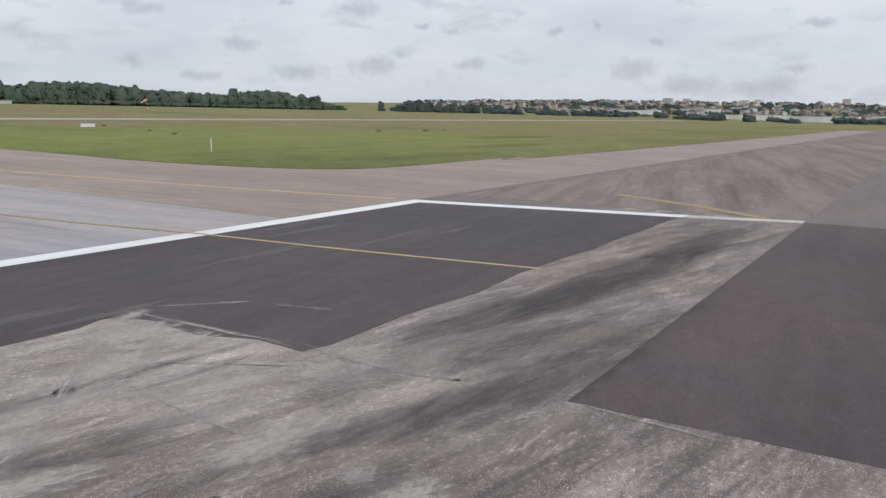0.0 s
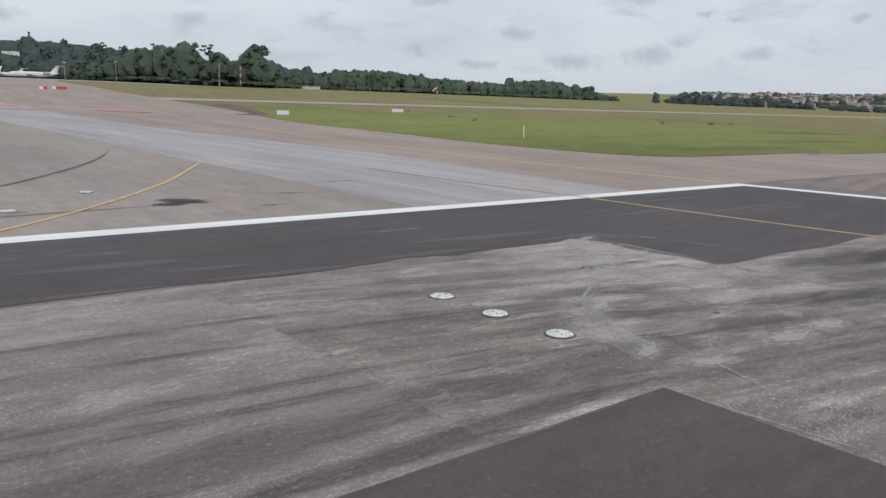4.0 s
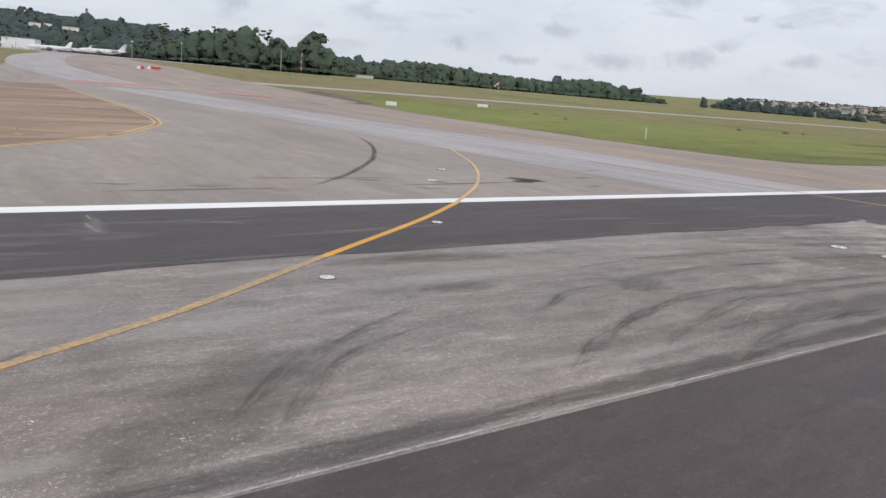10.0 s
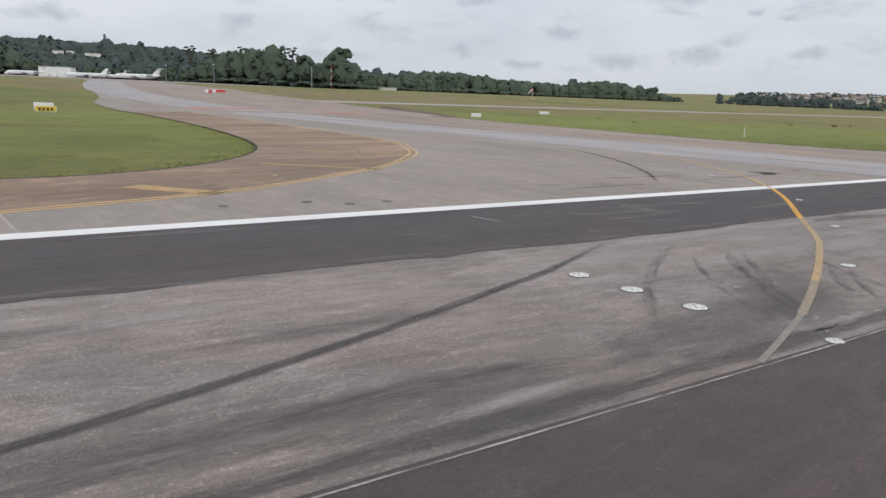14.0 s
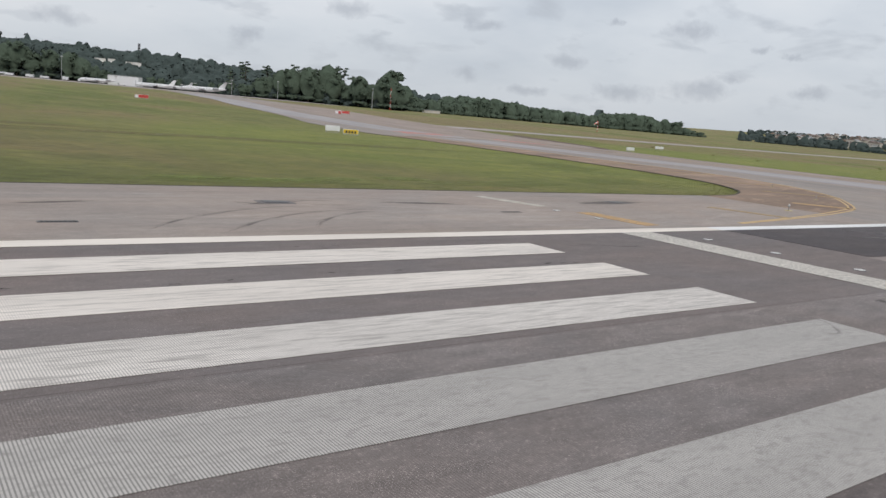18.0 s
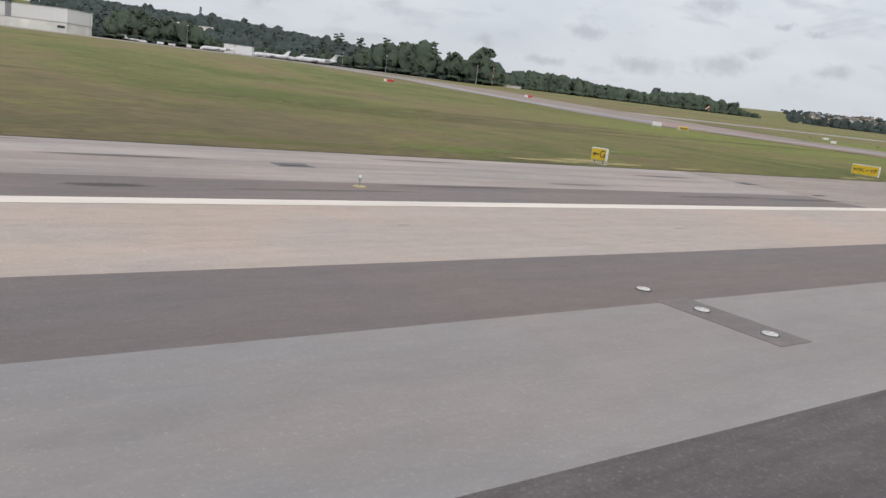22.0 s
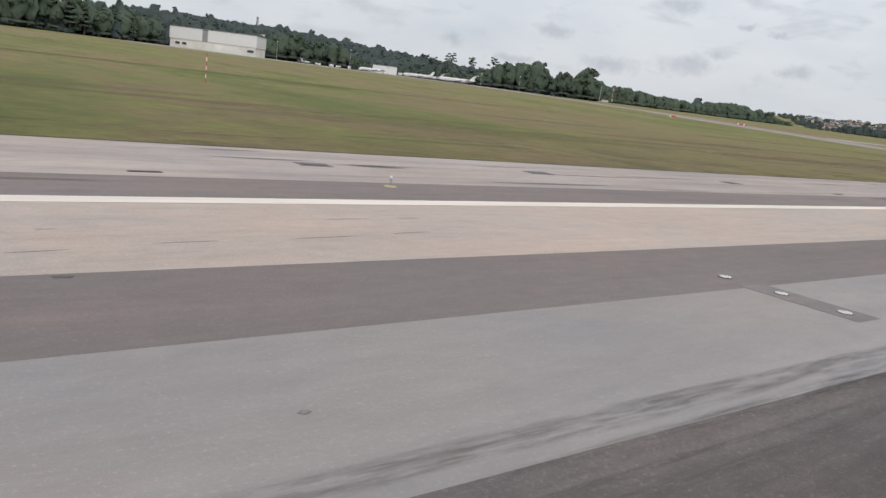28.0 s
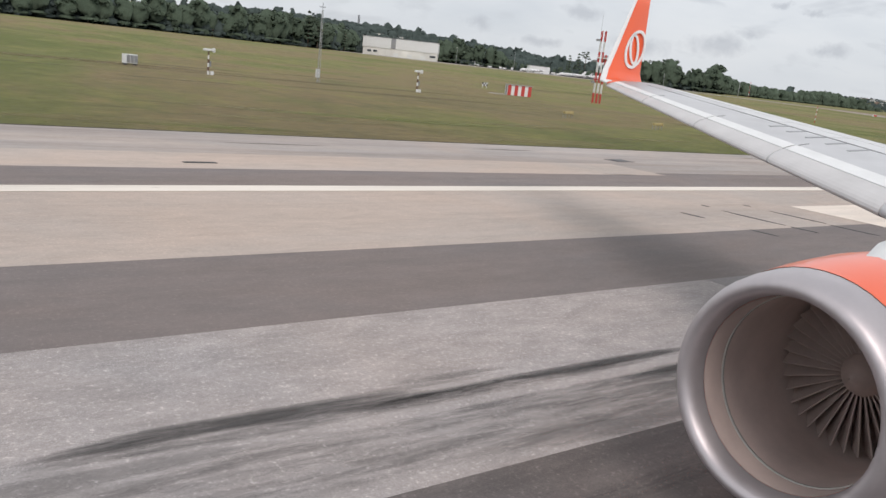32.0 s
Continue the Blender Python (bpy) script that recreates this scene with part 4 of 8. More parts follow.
for a, b, w in (((-28.2, -9.9), (-30.6, -6.6), 1.1), ((-14.8, -7.4), (-16.0, -2.9), 0.7), ((-1.95, -5.2), (-2.1, -1.2), 1.06), ((-37.3, -18.2), (-41.9, -13.6), 0.6), ((-44.1, -26.4), (-50.5, -23.3), 0.8), ((-48.9, -38.2), (-55.9, -36.4), 0.9), ((-51.5, -52), (-58.0, -50.5), 1.0)):
    ribbon("guide_line", [a, ((a[0] + b[0]) / 2, (a[1] + b[1]) / 2), b], w, 0.016, YELLOW_BAR if w > 1.05 else YELLOW_OLD, taxiway, "faded yellow shoulder bar")
for x, y, u, v in ((-36.0, 2.1, -36.3, 3.1), (-42.8, 2.7, -43.6, 3.3), (-49.0, 4.4, -49.6, 4.6), (-31.5, 3.8, -33.4, 4.1), (-58.5, 2.6, -60.2, 2.9), (-71.8, 6.2, -74.1, 8.3), (-73.9, 8.4, -74.3, 10.1), (-66, 3.2, -68.8, 3.3), (-84, 6.0, -86.5, 6.2), (-20.5, 2.2, -22.4, 2.5)):
    ribbon("scuff_mark", [(x, y), ((x + u) / 2, (y + v) / 2 + 0.06), (u, v)], 0.16, 0.0155, SCUFF, runway, "pale scuff in the black asphalt", taper=True)
for x, y, u, v, w in ((-36.1, 1.7, -36.3, 3.3, 0.34), (-37.5, 2.2, -38.1, 2.9, 0.26), (-39.8, 2.75, -40.7, 3.25, 0.24), (-43.75, 0.9, -43.8, 2.3, 0.30), (-43.5, 1.9, -43.6, 3.5, 0.45), (-37.6, 5.6, -38.2, 5.9, 0.2), (-38.5, 6.95, -38.9, 7.1, 0.16), (-46.3, 2.4, -47.4, 2.9, 0.2)):
    ribbon("scuff_mark", [(x, y), ((x + u) / 2 + 0.03, (y + v) / 2), (u, v)], w, 0.0158, SCUFF_BRIGHT, runway, "bright scraped scuff in the black asphalt", taper=True)
ribbon("guide_line", [(-100, -92), (-106, -118), (-112, -145)], 0.5, 0.05, YELLOW_OLD, taxiway, "faded yellow line")
YEDGE = curve_pts([(-64.8, -113), (-62.2, -84), (-59.4, -52), (-56.9, -36), (-53.7, -28.4), (-50.2, -22.4), (-43.9, -15.6), (-38.7, -11.6), (-31.1, -6.9), (-24.2, -4.6), (-22.95, -4.3)], 5)
slab("asphalt_lane", YEDGE + EDGE_B[:-2], -0.004, 0.004, OCHRE, taxiway, "ochre-brown asphalt outside the yellow edge line")
road("holding_mark", [(-69, -124), (-76, -125), (-84, -126)], [(-70, -134), (-77, -135), (-85, -136)], RED, "", 0.07, 4, taxiway)
road("holding_mark", [(-92, -119), (-96, -115.5), (-100, -112)], [(-94, -128), (-98, -124), (-103, -119)], RED, "", 0.07, 4, taxiway)

# tyre marks
ribbon("tyre_mark", [(-69.8, -31), (-66.3, -22.4), (-61.6, -14.3), (-57.2, -8.6), (-54.2, -5.4), (-51.4, -2.8)], 0.36, 0.012, TYRE_BEND, taxiway, "dark curving tyre mark", taper=True)
ribbon("tyre_mark", [(-12, 14.9), (-17.2, 14.1), (-20.6, 13.35), (-24.2, 12.35), (-27.2, 11.35), (-30.7, 10.05), (-32.2, 9.5), (-35.4, 7.95), (-37.4, 6.9)], 0.33, 0.0165, TYRE_BEND, runway, "dark tyre mark across worn asphalt", taper=True)
ribbon("crack_seam", [(-63.2, 15.95), (-60, 15.9), (-45, 15.78), (-30, 15.98), (-3, 15.9)], 0.06, 0.0215, JOINT, runway, "pale rough seam between two asphalts", n=30)

# dark strips painted along the asphalt's rim for the shade of overhanging grass
for line in ([(x, -13.72) for x in range(480, -23, -2)], EDGE_B, EDGE_A[:-1]):
    ribbon("soil_edge", line, 0.22, 0.012, EDGE_SHADE, shoulder if line[0][0] > 400 else taxiway, "dark line painted as the shade under the grass edge", n=1)


# soft stains and bared patches
disc_bm = fresh()
bmesh.ops.create_circle(disc_bm, cap_ends=True, cap_tris=False, segments=28, radius=1.0)
film_faces = {}


def smear(name, cx, cy, rx, ry, turn, mat, z, parent, label):
    """A soft-edged stain lying on the asphalt."""
    if mat not in film_faces:
        film_faces[mat] = mesh_of(disc_bm.copy(), name, mat)
    ob = new(name, film_faces[mat])
    ob.parent = parent
    ob.matrix_local = pose(cx, cy, z, 0, 0, turn) @ Matrix.Diagonal((rx, ry, 1, 1))
    ob["label"] = label
    return ob


for i, (cx, cy, rx, ry, turn) in enumerate(((-70.4, 8.9, 0.75, 0.32, -40), (-67.6, 10.5, 0.75, 0.32, -3), (-66.0, 12.4, 0.75, 0.32, 34), (-65.4, 13.5, 0.75, 0.32, -9), (-64.4, 14.7, 0.75, 0.32, 28), (-64.8, 15.6, 0.75, 0.32, -15), (-71.7, 7.1, 0.75, 0.32, 22))):
    smear("bared_patch", cx, cy, rx, ry, turn, CHALK_BOLD, 0.0213 + 0.00006 * i, runway, "pale stones bared in worn asphalt")
rs = random.Random(61)
for i, (cx, cy, rx, ry, turn) in enumerate(((-70.9, 8.2, 1.1, 0.8, 20), (-71.2, 9.2, 0.7, 0.5, 0), (-69.7, 9.4, 1.2, 0.6, 30), (-68.4, 10.2, 1.3, 0.4, -14), (-66.7, 10.9, 1.2, 0.45, -14), (-69.7, 10.7, 1.1, 0.5, -10), (-66.5, 12.1, 1.1, 0.4, -20),
                                            (-65.1, 12.9, 1.0, 0.7, 40), (-71.2, 12.5, 0.6, 1.1, 10), (-68.9, 12.1, 1.0, 0.25, -14), (-68.8, 13.5, 1.3, 0.7, 0), (-68.7, 14.9, 0.35, 0.3, 0), (-68.6, 15.6, 0.6, 0.4, 0), (-66.0, 14.3, 0.9, 0.3, -10),
                                            (-67.2, 15.6, 0.8, 0.4, 0), (-70.0, 11.5, 1.2, 0.4, -12), (-64.4, 11.2, 1.0, 0.3, -10), (-64.6, 14.0, 0.5, 0.9, 20))):
    smear("bared_patch", cx, cy, rx * 1.25, ry * 1.25, turn, CHALK_BOLD, 0.0140 + 0.00006 * i, runway, "pale bared stone in worn asphalt")
for line in ([(-66.69, 11.58), (-67.68, 12.2), (-68.73, 12.56)], [(-67.66, 9.84), (-68.99, 9.86), (-70.47, 10.09), (-71.79, 10.41)], [(-68.91, 10.6), (-69.94, 10.72), (-71.4, 10.79)], [(-68.52, 13.92), (-70.12, 14.25), (-71.42, 14.35)], [(-73.97, 12.0), (-75.44, 12.33), (-77.03, 12.54)]):
    ribbon("tyre_mark", line, 0.36, 0.0224, TYRE_FAINT, runway, "dark straight tyre mark over bared stone", taper=True)
for i in range(18):
    smear("bared_patch", rs.uniform(-58, -8), 7.3 + rs.random() * 3.5, rs.uniform(1.5, 4.5), rs.uniform(0.3, 0.8), rs.uniform(-5, 5), CHALK, 0.0090 + 0.0002 * i, runway, "pale bared stone in worn asphalt")
for i in range(12):
    smear("bared_patch", rs.uniform(-58, -20), rs.uniform(14.2, 15.2), rs.uniform(0.8, 2.2), rs.uniform(0.15, 0.35), rs.uniform(-6, 6), CHALK, 0.0126 + 0.0001 * i, runway, "pale bared stone beside a seam")
for i, (cx, cy, rx, ry, turn) in enumerate(((-48.9, 7.6, 1.8, 0.45, 4), (-50.3, 7.9, 1.6, 0.4, -6), (-48.7, 10.2, 0.9, 0.4, 0), (-52.9, 11.3, 0.8, 0.6, 25), (-36.0, 13.2, 2.6, 1.3, 40), (-42.6, 13.6, 2.2, 1.0, 40), (-32.5, 14.2, 3.4, 1.0, 10), (-66.0, 9.3, 3.0, 0.5, -14),
                                            (-67.0, 11.6, 2.4, 0.35, -12), (-64.6, 10.0, 2.2, 0.4, -10), (-63.0, 14.6, 3.4, 0.7, -4), (-56.0, 14.4, 4.0, 0.6, 0), (-24.0, 14.2, 5.0, 0.7, -3), (-26.2, 11.0, 2.2, 0.3, 0), (-20.5, 9.0, 2.4, 0.3, 3), (-12.0, 13.4, 5.0, 0.9, 0))):
    smear("rubber_smear", cx, cy, rx * 1.5, ry * 1.5, turn, SOOT_FAINT, 0.0150 + 0.00005 * i, runway, "soft dark rubber smear")
for i, (cx, cy, rx, ry, turn) in enumerate(((-73.5, 13.5, 3.4, 0.8, -13), (-75.5, 14.8, 3.6, 0.9, -13), (-72.5, 15.2, 2.8, 0.7, -10), (-77.5, 13.0, 4.5, 0.7, -8), (-70.6, 14.4, 2.0, 0.5, -16), (-82.0, 13.6, 6.0, 0.9, -4), (-66.4, 13.2, 2.4, 0.35, -12), (-67.5, 14.8, 2.2, 0.4, -14), (-88.0, 14.0, 5.0, 0.8, -3))):
    smear("rubber_smear", cx, cy, rx * 1.4, ry * 1.5, turn, SOOT_THIN if cx < -76 or cy > 15 else SOOT_FAINT, 0.0195 + 0.00008 * i, runway, "dark rubber over worn asphalt")
for i in range(26):
    smear("dust_film", rs.uniform(-90, -8), rs.uniform(0.9, 6.4), rs.uniform(1.2, 5.0), rs.uniform(0.15, 0.5), rs.uniform(-8, 8), DUST, 0.0152 + 0.00005 * i, runway, "pale dust on the fresh black asphalt")
for i in range(16):
    smear("dust_film", -71.0 + 4.1 * i + rs.uniform(-1, 1), rs.uniform(6.5, 6.85), rs.uniform(1.6, 3.2), rs.uniform(0.18, 0.36), rs.uniform(-3, 3), DUST, 0.0165 + 0.00005 * i, runway, "pale dust along the edge of the black asphalt")
smear("rubber_smear", 332.1, 8.9, 1.9, 1.5, 0, SOOT, 0.0196, runway, "black rubber at the end of a stripe")
smear("rubber_smear", 331.2, 7.7, 1.3, 0.7, 0, SOOT_THIN, 0.0197, runway, "black rubber at the end of a stripe")
for cx, cy, rx, ry, turn in ((368.3, 13.6, 3.2, 1.0, 12), (371.3, 13.5, 1.6, 0.25, 2), (370.0, 12.2, 0.7, 1.7, 0), (366.0, 9.2, 3.6, 1.6, 0), (344.0, 13.6, 6.0, 0.6, 3), (402.0, 13.9, 5.0, 0.6, 3), (311.0, 13.4, 4.0, 0.5, 3)):
    smear("rubber_smear", cx, cy, rx, ry, turn, SOOT if cx == 371.3 else SOOT_THIN, 0.0190, runway, "soft dark rubber smear")
for i, (cx, cy, rx, ry, turn) in enumerate(((3.7, 12.0, 0.9, 0.5, -60), (3.4, 12.9, 1.0, 0.7, -30), (3.0, 13.5, 1.2, 0.8, 10), (2.3, 14.2, 1.6, 0.9, 0), (4.0, 13.6, 0.7, 0.5, 40))):
    smear("oil_stain", cx, cy, rx, ry, turn, SOOT_THIN, 0.0194 + 0.0001 * i, runway, "dark oily stain")
for cx, cy, rx, ry, turn in ((12.6, -8.1, 1.9, 0.35, 20), (20.8, -7.9, 1.8, 0.3, 15), (5.4, -8.2, 3.0, 0.5, -6), (36.0, -10.3, 3.0, 0.6, 3), (33.4, -4.0, 1.6, 0.3, 0), (-8, -9, 4, 0.9, 10), (70, -10.0, 4, 0.5, 0)):
    smear("rubber_smear", cx, cy, rx, ry, turn, SOOT_THIN, 0.0110, shoulder, "dark stain on the shoulder")
for i in range(54):
    smear("rubber_smear", rs.uniform(60, 480), rs.choice((-2.6, -3.4, -4.2, -5.4, -9.2, -11.0)) + rs.uniform(-0.5, 0.5), rs.uniform(1.5, 6), rs.uniform(0.25, 0.7), rs.uniform(-4, 4), SOOT_FAINT if i % 3 else SOOT_THIN, 0.0112 + 0.00004 * i, shoulder, "soft dark stain on the shoulder")
for cx, cy, rx, ry, turn in ((69.0, 9.05, 1.0, 0.34, 12), (68.2, 8.75, 0.6, 0.26, 0), (69.6, 9.2, 0.6, 0.2, 20), (68.9, 10.4, 1.0, 0.26, 4), (68.2, 10.35, 0.6, 0.18, 0), (-64.6, -5.3, 1.3, 0.85, -40), (-63.9, -4.7, 0.9, 0.6, 10)):
    smear("oil_stain", cx, cy, rx, ry, turn, SOOT_BLACK if cx < 0 else SOOT, 0.0200 + 0.0001 * (cx % 1), runway, "black oily stain")
for cx, cy, rx, ry, turn in ((72.6, -16.4, 4.5, 1.5, 0), (69.5, -17.4, 4.0, 1.8, 4), (75.4, -16.4, 2.6, 0.9, 0), (34.4, -16.2, 3.2, 1.4, 4), (38.5, -15.6, 2.6, 1.0, 0), (68.0, -16.3, 5.5, 1.3, 2), (61.0, -15.6, 3.0, 0.8, 0), (118, -17, 5, 1.0, 0), (437, -60, 9, 2.2, 0), (424, -100, 14, 3, 3), (398, -108, 14, 3, 0), (449, -72, 9, 1.6, 0), (330, -60, 14, 3, 4), (260, -48, 12, 2, 0)):
    smear("dry_grass", cx, cy, rx, ry, turn, STRAW_EDGE if 30 < cx < 77 else STRAW_BOLD if cx < 130 else STRAW, -0.046 + 0.0006 * (cx % 7), ground, "pale dry grass")
for cx, cy, rx, ry, turn in ((10, -17, 10, 2.2, 2), (-8, -19, 9, 3.0, 10), (-24, -24, 8, 4.0, 30), (-34, -40, 9, 6, 60), (90, -18, 12, 1.6, 0), (150, -20, 14, 2, 0), (210, -17, 10, 1.4, 0), (300, -18, 12, 1.6, 0), (-130, -22, 14, 3.5, 0), (-160, -30, 16, 5, 0), (-200, -50, 20, 8, 0)):
    smear("lush_grass", cx, cy, rx, ry, turn, LUSH, -0.050, ground, "lush green grass")
for i, (cx, cy, rx, ry, turn) in enumerate(((79.5, -19.5, 5.0, 3.0, 0), (76.0, -20.5, 5.0, 2.4, 5), (56, -26, 7, 4, 0), (60, -62, 22, 12, 10), (7.2, -18.0, 3.0, 1.3, 4), (4.0, -19.1, 3.0, 1.3, 4), (-1.1, -20.2, 3.0, 1.3, 4), (9.7, -17.9, 3.0, 1.3, 4), (12.9, -18.2, 3.0, 1.3, 4), (-100, -30, 14, 6, 0))):
    smear("lush_grass", cx, cy, rx, ry, turn, LUSH_BOLD, -0.0405 + 0.0004 * i, ground, "bright green grass")
for i in range(46):
    smear("lush_grass" if i % 5 == 1 else "dry_grass", rs.uniform(80, 480), rs.uniform(-30, -15.5), rs.uniform(4, 12), rs.uniform(0.8, 2.6), rs.uniform(-4, 4), LUSH if i % 5 == 1 else STRAW, -0.052 + 0.0003 * i, ground, "bright green grass" if i % 5 == 1 else "pale dry grass")
for i in range(22):
    smear("brown_grass", rs.uniform(-10, 480), rs.uniform(-95, -32), rs.uniform(20, 50), rs.uniform(3, 8), rs.uniform(-3, 3), BROWN_GRASS, -0.036 + 0.0003 * i, ground, "brownish dry grass")
ribbon("ditch_line", [(335, -150), (315, -152), (267, -160), (219, -157), (150, -152), (90, -150)], 2.2, -0.02, DITCH, ground, "dark damp line across the grass", n=14, taper=True)
ribbon("bare_earth", [(-116, -108), (-122, -124), (-131, -150), (-138, -168)], 9.0, 0.005, BROWN_EARTH, taxiway, "bare brown earth beside the taxiway", n=12, taper=True)
for cx, cy, rx, ry, turn in ((-60, -4.2, 5, 0.25, 6), (-48, -3.2, 4, 0.2, 4), (-55, -6.0, 4, 0.2, 0)):
    smear("rubber_smear", cx, cy, rx, ry, turn, SOOT_THIN, 0.0110, taxiway, "dark stain on the taxiway")
for line in ([(-39.1, 9.6), (-37.6, 10.7), (-36.1, 12.4), (-35.1, 13.7)], [(-37.9, 9.4), (-36.5, 10.5), (-35.0, 12.1), (-33.9, 13.6)], [(-41.5, 10.4), (-39.8, 12.0), (-38.6, 13.8), (-37.9, 15.4)]):
    ribbon("tyre_mark", line, 0.20, 0.0158, TYRE_FAINT, runway, "faint swinging tyre mark", taper=True)
for line, w in (([(178, 10.8), (172.7, 10.88), (165, 10.9), (155.6, 10.85)], 0.10), ([(331, 10.75), (322, 10.8), (308, 10.78)], 0.10), ([(432.5, 10.95), (428.8, 10.82), (421.7, 11.05), (410, 10.9), (396, 11.0), (382, 10.9)], 0.08), ([(432, 9.6), (420, 9.7), (404, 9.55), (384, 9.65)], 0.22), ([(431, 7.9), (415, 8.0), (398, 7.9), (383, 8.0)], 0.25), ([(430, 6.1), (412, 6.2), (392, 6.1)], 0.2)):
    ribbon("tyre_mark", line, w, 0.0205, TYRE_GHOST, runway, "thin dark line along a marking")
ribbon("tyre_mark", [(172.1, 11.75), (171.9, 11.5), (171.4, 11.6), (170.9, 12.0)], 0.08, 0.0207, TYRE_FAINT, runway, "curled dark tyre mark")
ribbon("tyre_mark", [(429.4, 9.2), (427.6, 9.6), (426.5, 10.3), (425.0, 10.6)], 0.10, 0.0207, TYRE_FAINT, runway, "curled dark tyre mark")
for i, (cx, cy) in enumerate(((157.4, 4.45), (164.0, 4.4), (171.0, 4.6))):
    smear("rubber_smear", cx, cy, 0.9, 0.6, 0, BROWN_DIRT, 0.0205 + 0.0001 * i, runway, "brown dirt on a touchdown stripe")
for line in ([(8.5, 12.0), (8.2, 12.1), (8.3, 12.5), (8.6, 12.8), (9.0, 13.1), (9.3, 13.0), (9.2, 12.7)], [(6.6, 2.3), (5.2, 2.9), (3.5, 3.4)]):
    ribbon("tyre_mark", line, 0.13, 0.0205, TYRE_FAINT, runway, "curled dark tyre mark", taper=True)
ribbon("tyre_mark", [(32.75, 11.8), (33.3, 12.3), (34.1, 12.95), (34.6, 13.5)], 0.24, 0.0200, TYRE, runway, "short dark tyre mark")
for line in ([(-72.1, 15.9), (-72.0, 16.7), (-71.8, 18.2)], [(-63.2, 15.95), (-63.25, 16.8), (-63.4, 18.5)], [(-64.95, 14.6), (-64.8, 15.6), (-64.3, 16.9)], [(-65.6, 12.6), (-65.4, 13.2), (-64.9, 14.1)], [(-69.2, 10.3), (-69.0, 11.6), (-68.8, 13.0)], [(-72.0, 7.0), (-71.9, 9.5), (-72.0, 11.6), (-70.6, 13.8)]):
    ribbon("crack_seam", line, 0.14, 0.0200, SCUFF, runway, "pale broken crack line", n=12, taper=True)
for i in range(34):
    smear("rubber_smear", rs.uniform(80, 480), rs.choice((-4.6, -5.2, -9.0, -10.2, -11.5, -12.4)) + rs.uniform(-0.4, 0.4), rs.uniform(2.5, 7), rs.uniform(0.2, 0.5), rs.uniform(-2, 2), SOOT_THIN, 0.0110 + 0.0001 * i, shoulder, "dark stain on the shoulder")
for i in range(10):
    smear("rubber_smear", -60 + 5.6 * i, 15.45, 4.5, 0.42, 0, SOOT_THIN, 0.0085 + 0.0001 * i, runway, "dark band along a seam")
for line, w in (([(-70.4, 8.0), (-68.6, 9.8), (-67.36, 11.1), (-65.88, 12.14), (-64.6, 13.85), (-64.0, 14.65), (-64.05, 15.5)], 0.34), ([(-65.6, 12.5), (-66.4, 13.0), (-67.6, 13.3)], 0.26), ([(-64.5, 14.0), (-65.6, 14.4), (-66.9, 14.5)], 0.24),
                ([(-72.0, 11.65), (-71.9, 12.98), (-72.0, 14.2)], 0.30), ([(-72.1, 6.2), (-71.9, 7.6), (-71.95, 9.6), (-71.85, 11.45)], 0.16), ([(-69.6, 9.2), (-70.6, 10.6), (-71.2, 11.8)], 0.22)):
    ribbon("crack_seam", line, w, 0.0204, SCUFF, runway, "pale ragged vein in worn asphalt", n=10, taper=True)
blot_spots = ((-68.7, 14.8, 0.12), (39.7, 9.4, 0.09))
for i, (cx, cy, rx) in enumerate(blot_spots):
    smear("bared_patch", cx, cy, rx * 1.4, rx, 30, CHALK, 0.0210, runway, "small pale chip in the asphalt")
smear("oil_stain", -67.5, 14.0, 0.10, 0.10, 0, SOOT, 0.0210, runway, "small dark spot")
disc_bm.free()
# ---- lights set in the asphalt ----
light = thing("inset_light", pose(0, 0, 0), "round white-painted runway light set flush in the asphalt", "runway light", "inset runway lights")
bm = fresh()
bmesh.ops.create_cone(bm, cap_ends=True, segments=28, radius1=0.275, radius2=0.262, depth=0.014, matrix=Matrix.Translation((0, 0, 0.007)))
part("rim", bm, CHARCOAL, light, "dark sealed rim")
bm = fresh()
bmesh.ops.create_cone(bm, cap_ends=True, segments=28, radius1=0.235, radius2=0.215, depth=0.014, matrix=Matrix.Translation((0, 0, 0.020)))
part("cover", bm, WHITE_WORN, light)
for k in range(6):
    bm = fresh()
    a = k * math.pi / 3 + 0.2
    tube(bm, (0.165 * math.cos(a), 0.165 * math.sin(a), 0.024), (0.165 * math.cos(a), 0.165 * math.sin(a), 0.030), 0.014, seg=8)
    part("bolt", bm, CHARCOAL, light, "dark bolt pocket")
for sd in (-1, 1):
    bm = fresh()
    box(bm, sd * 0.085 - 0.026, sd * 0.085 + 0.026, -0.02, 0.02, 0.024, 0.034, 0.006)
    part("lens", bm, CHARCOAL, light)
spots = [(-63.8, 10.2), (-63.8, 11.75), (-63.85, 13.3), (-32.8, 10.05), (-32.8, 11.6), (-32.8, 13.2), (-33.05, 15.85), (-46.5, 8.7), (-52.8, 3.75), (-40.0, 12.5),
         (-1.15, 2.4), (-1.15, 5.35), (-1.15, 8.45), (-1.17, 11.45), (-1.2, 14.5), (-0.95, -3.33), (-0.74, -5.88), (-62.3, -9.0), (-59.0, -5.2), (-32.6, -3.3), (-33.8, -2.3), (-35.4, -2.4), (-29.5, -3.3)]
for xb in (32.9, 63.9, 94.7, 124.9, 155.3, 185.6, 216.0, 245.8, 275.7, 307.6, 338.8, 370.0, 401.7, 432.3):
    spots += [(xb, 10.0), (xb, 11.55), (xb, 13.1)]
dirty = copy_thing(light, pose(32.9, 10.0, 0.012))
tagged(dirty, "round runway light set flush, dulled grey by rubber", "runway light", "inset runway lights")
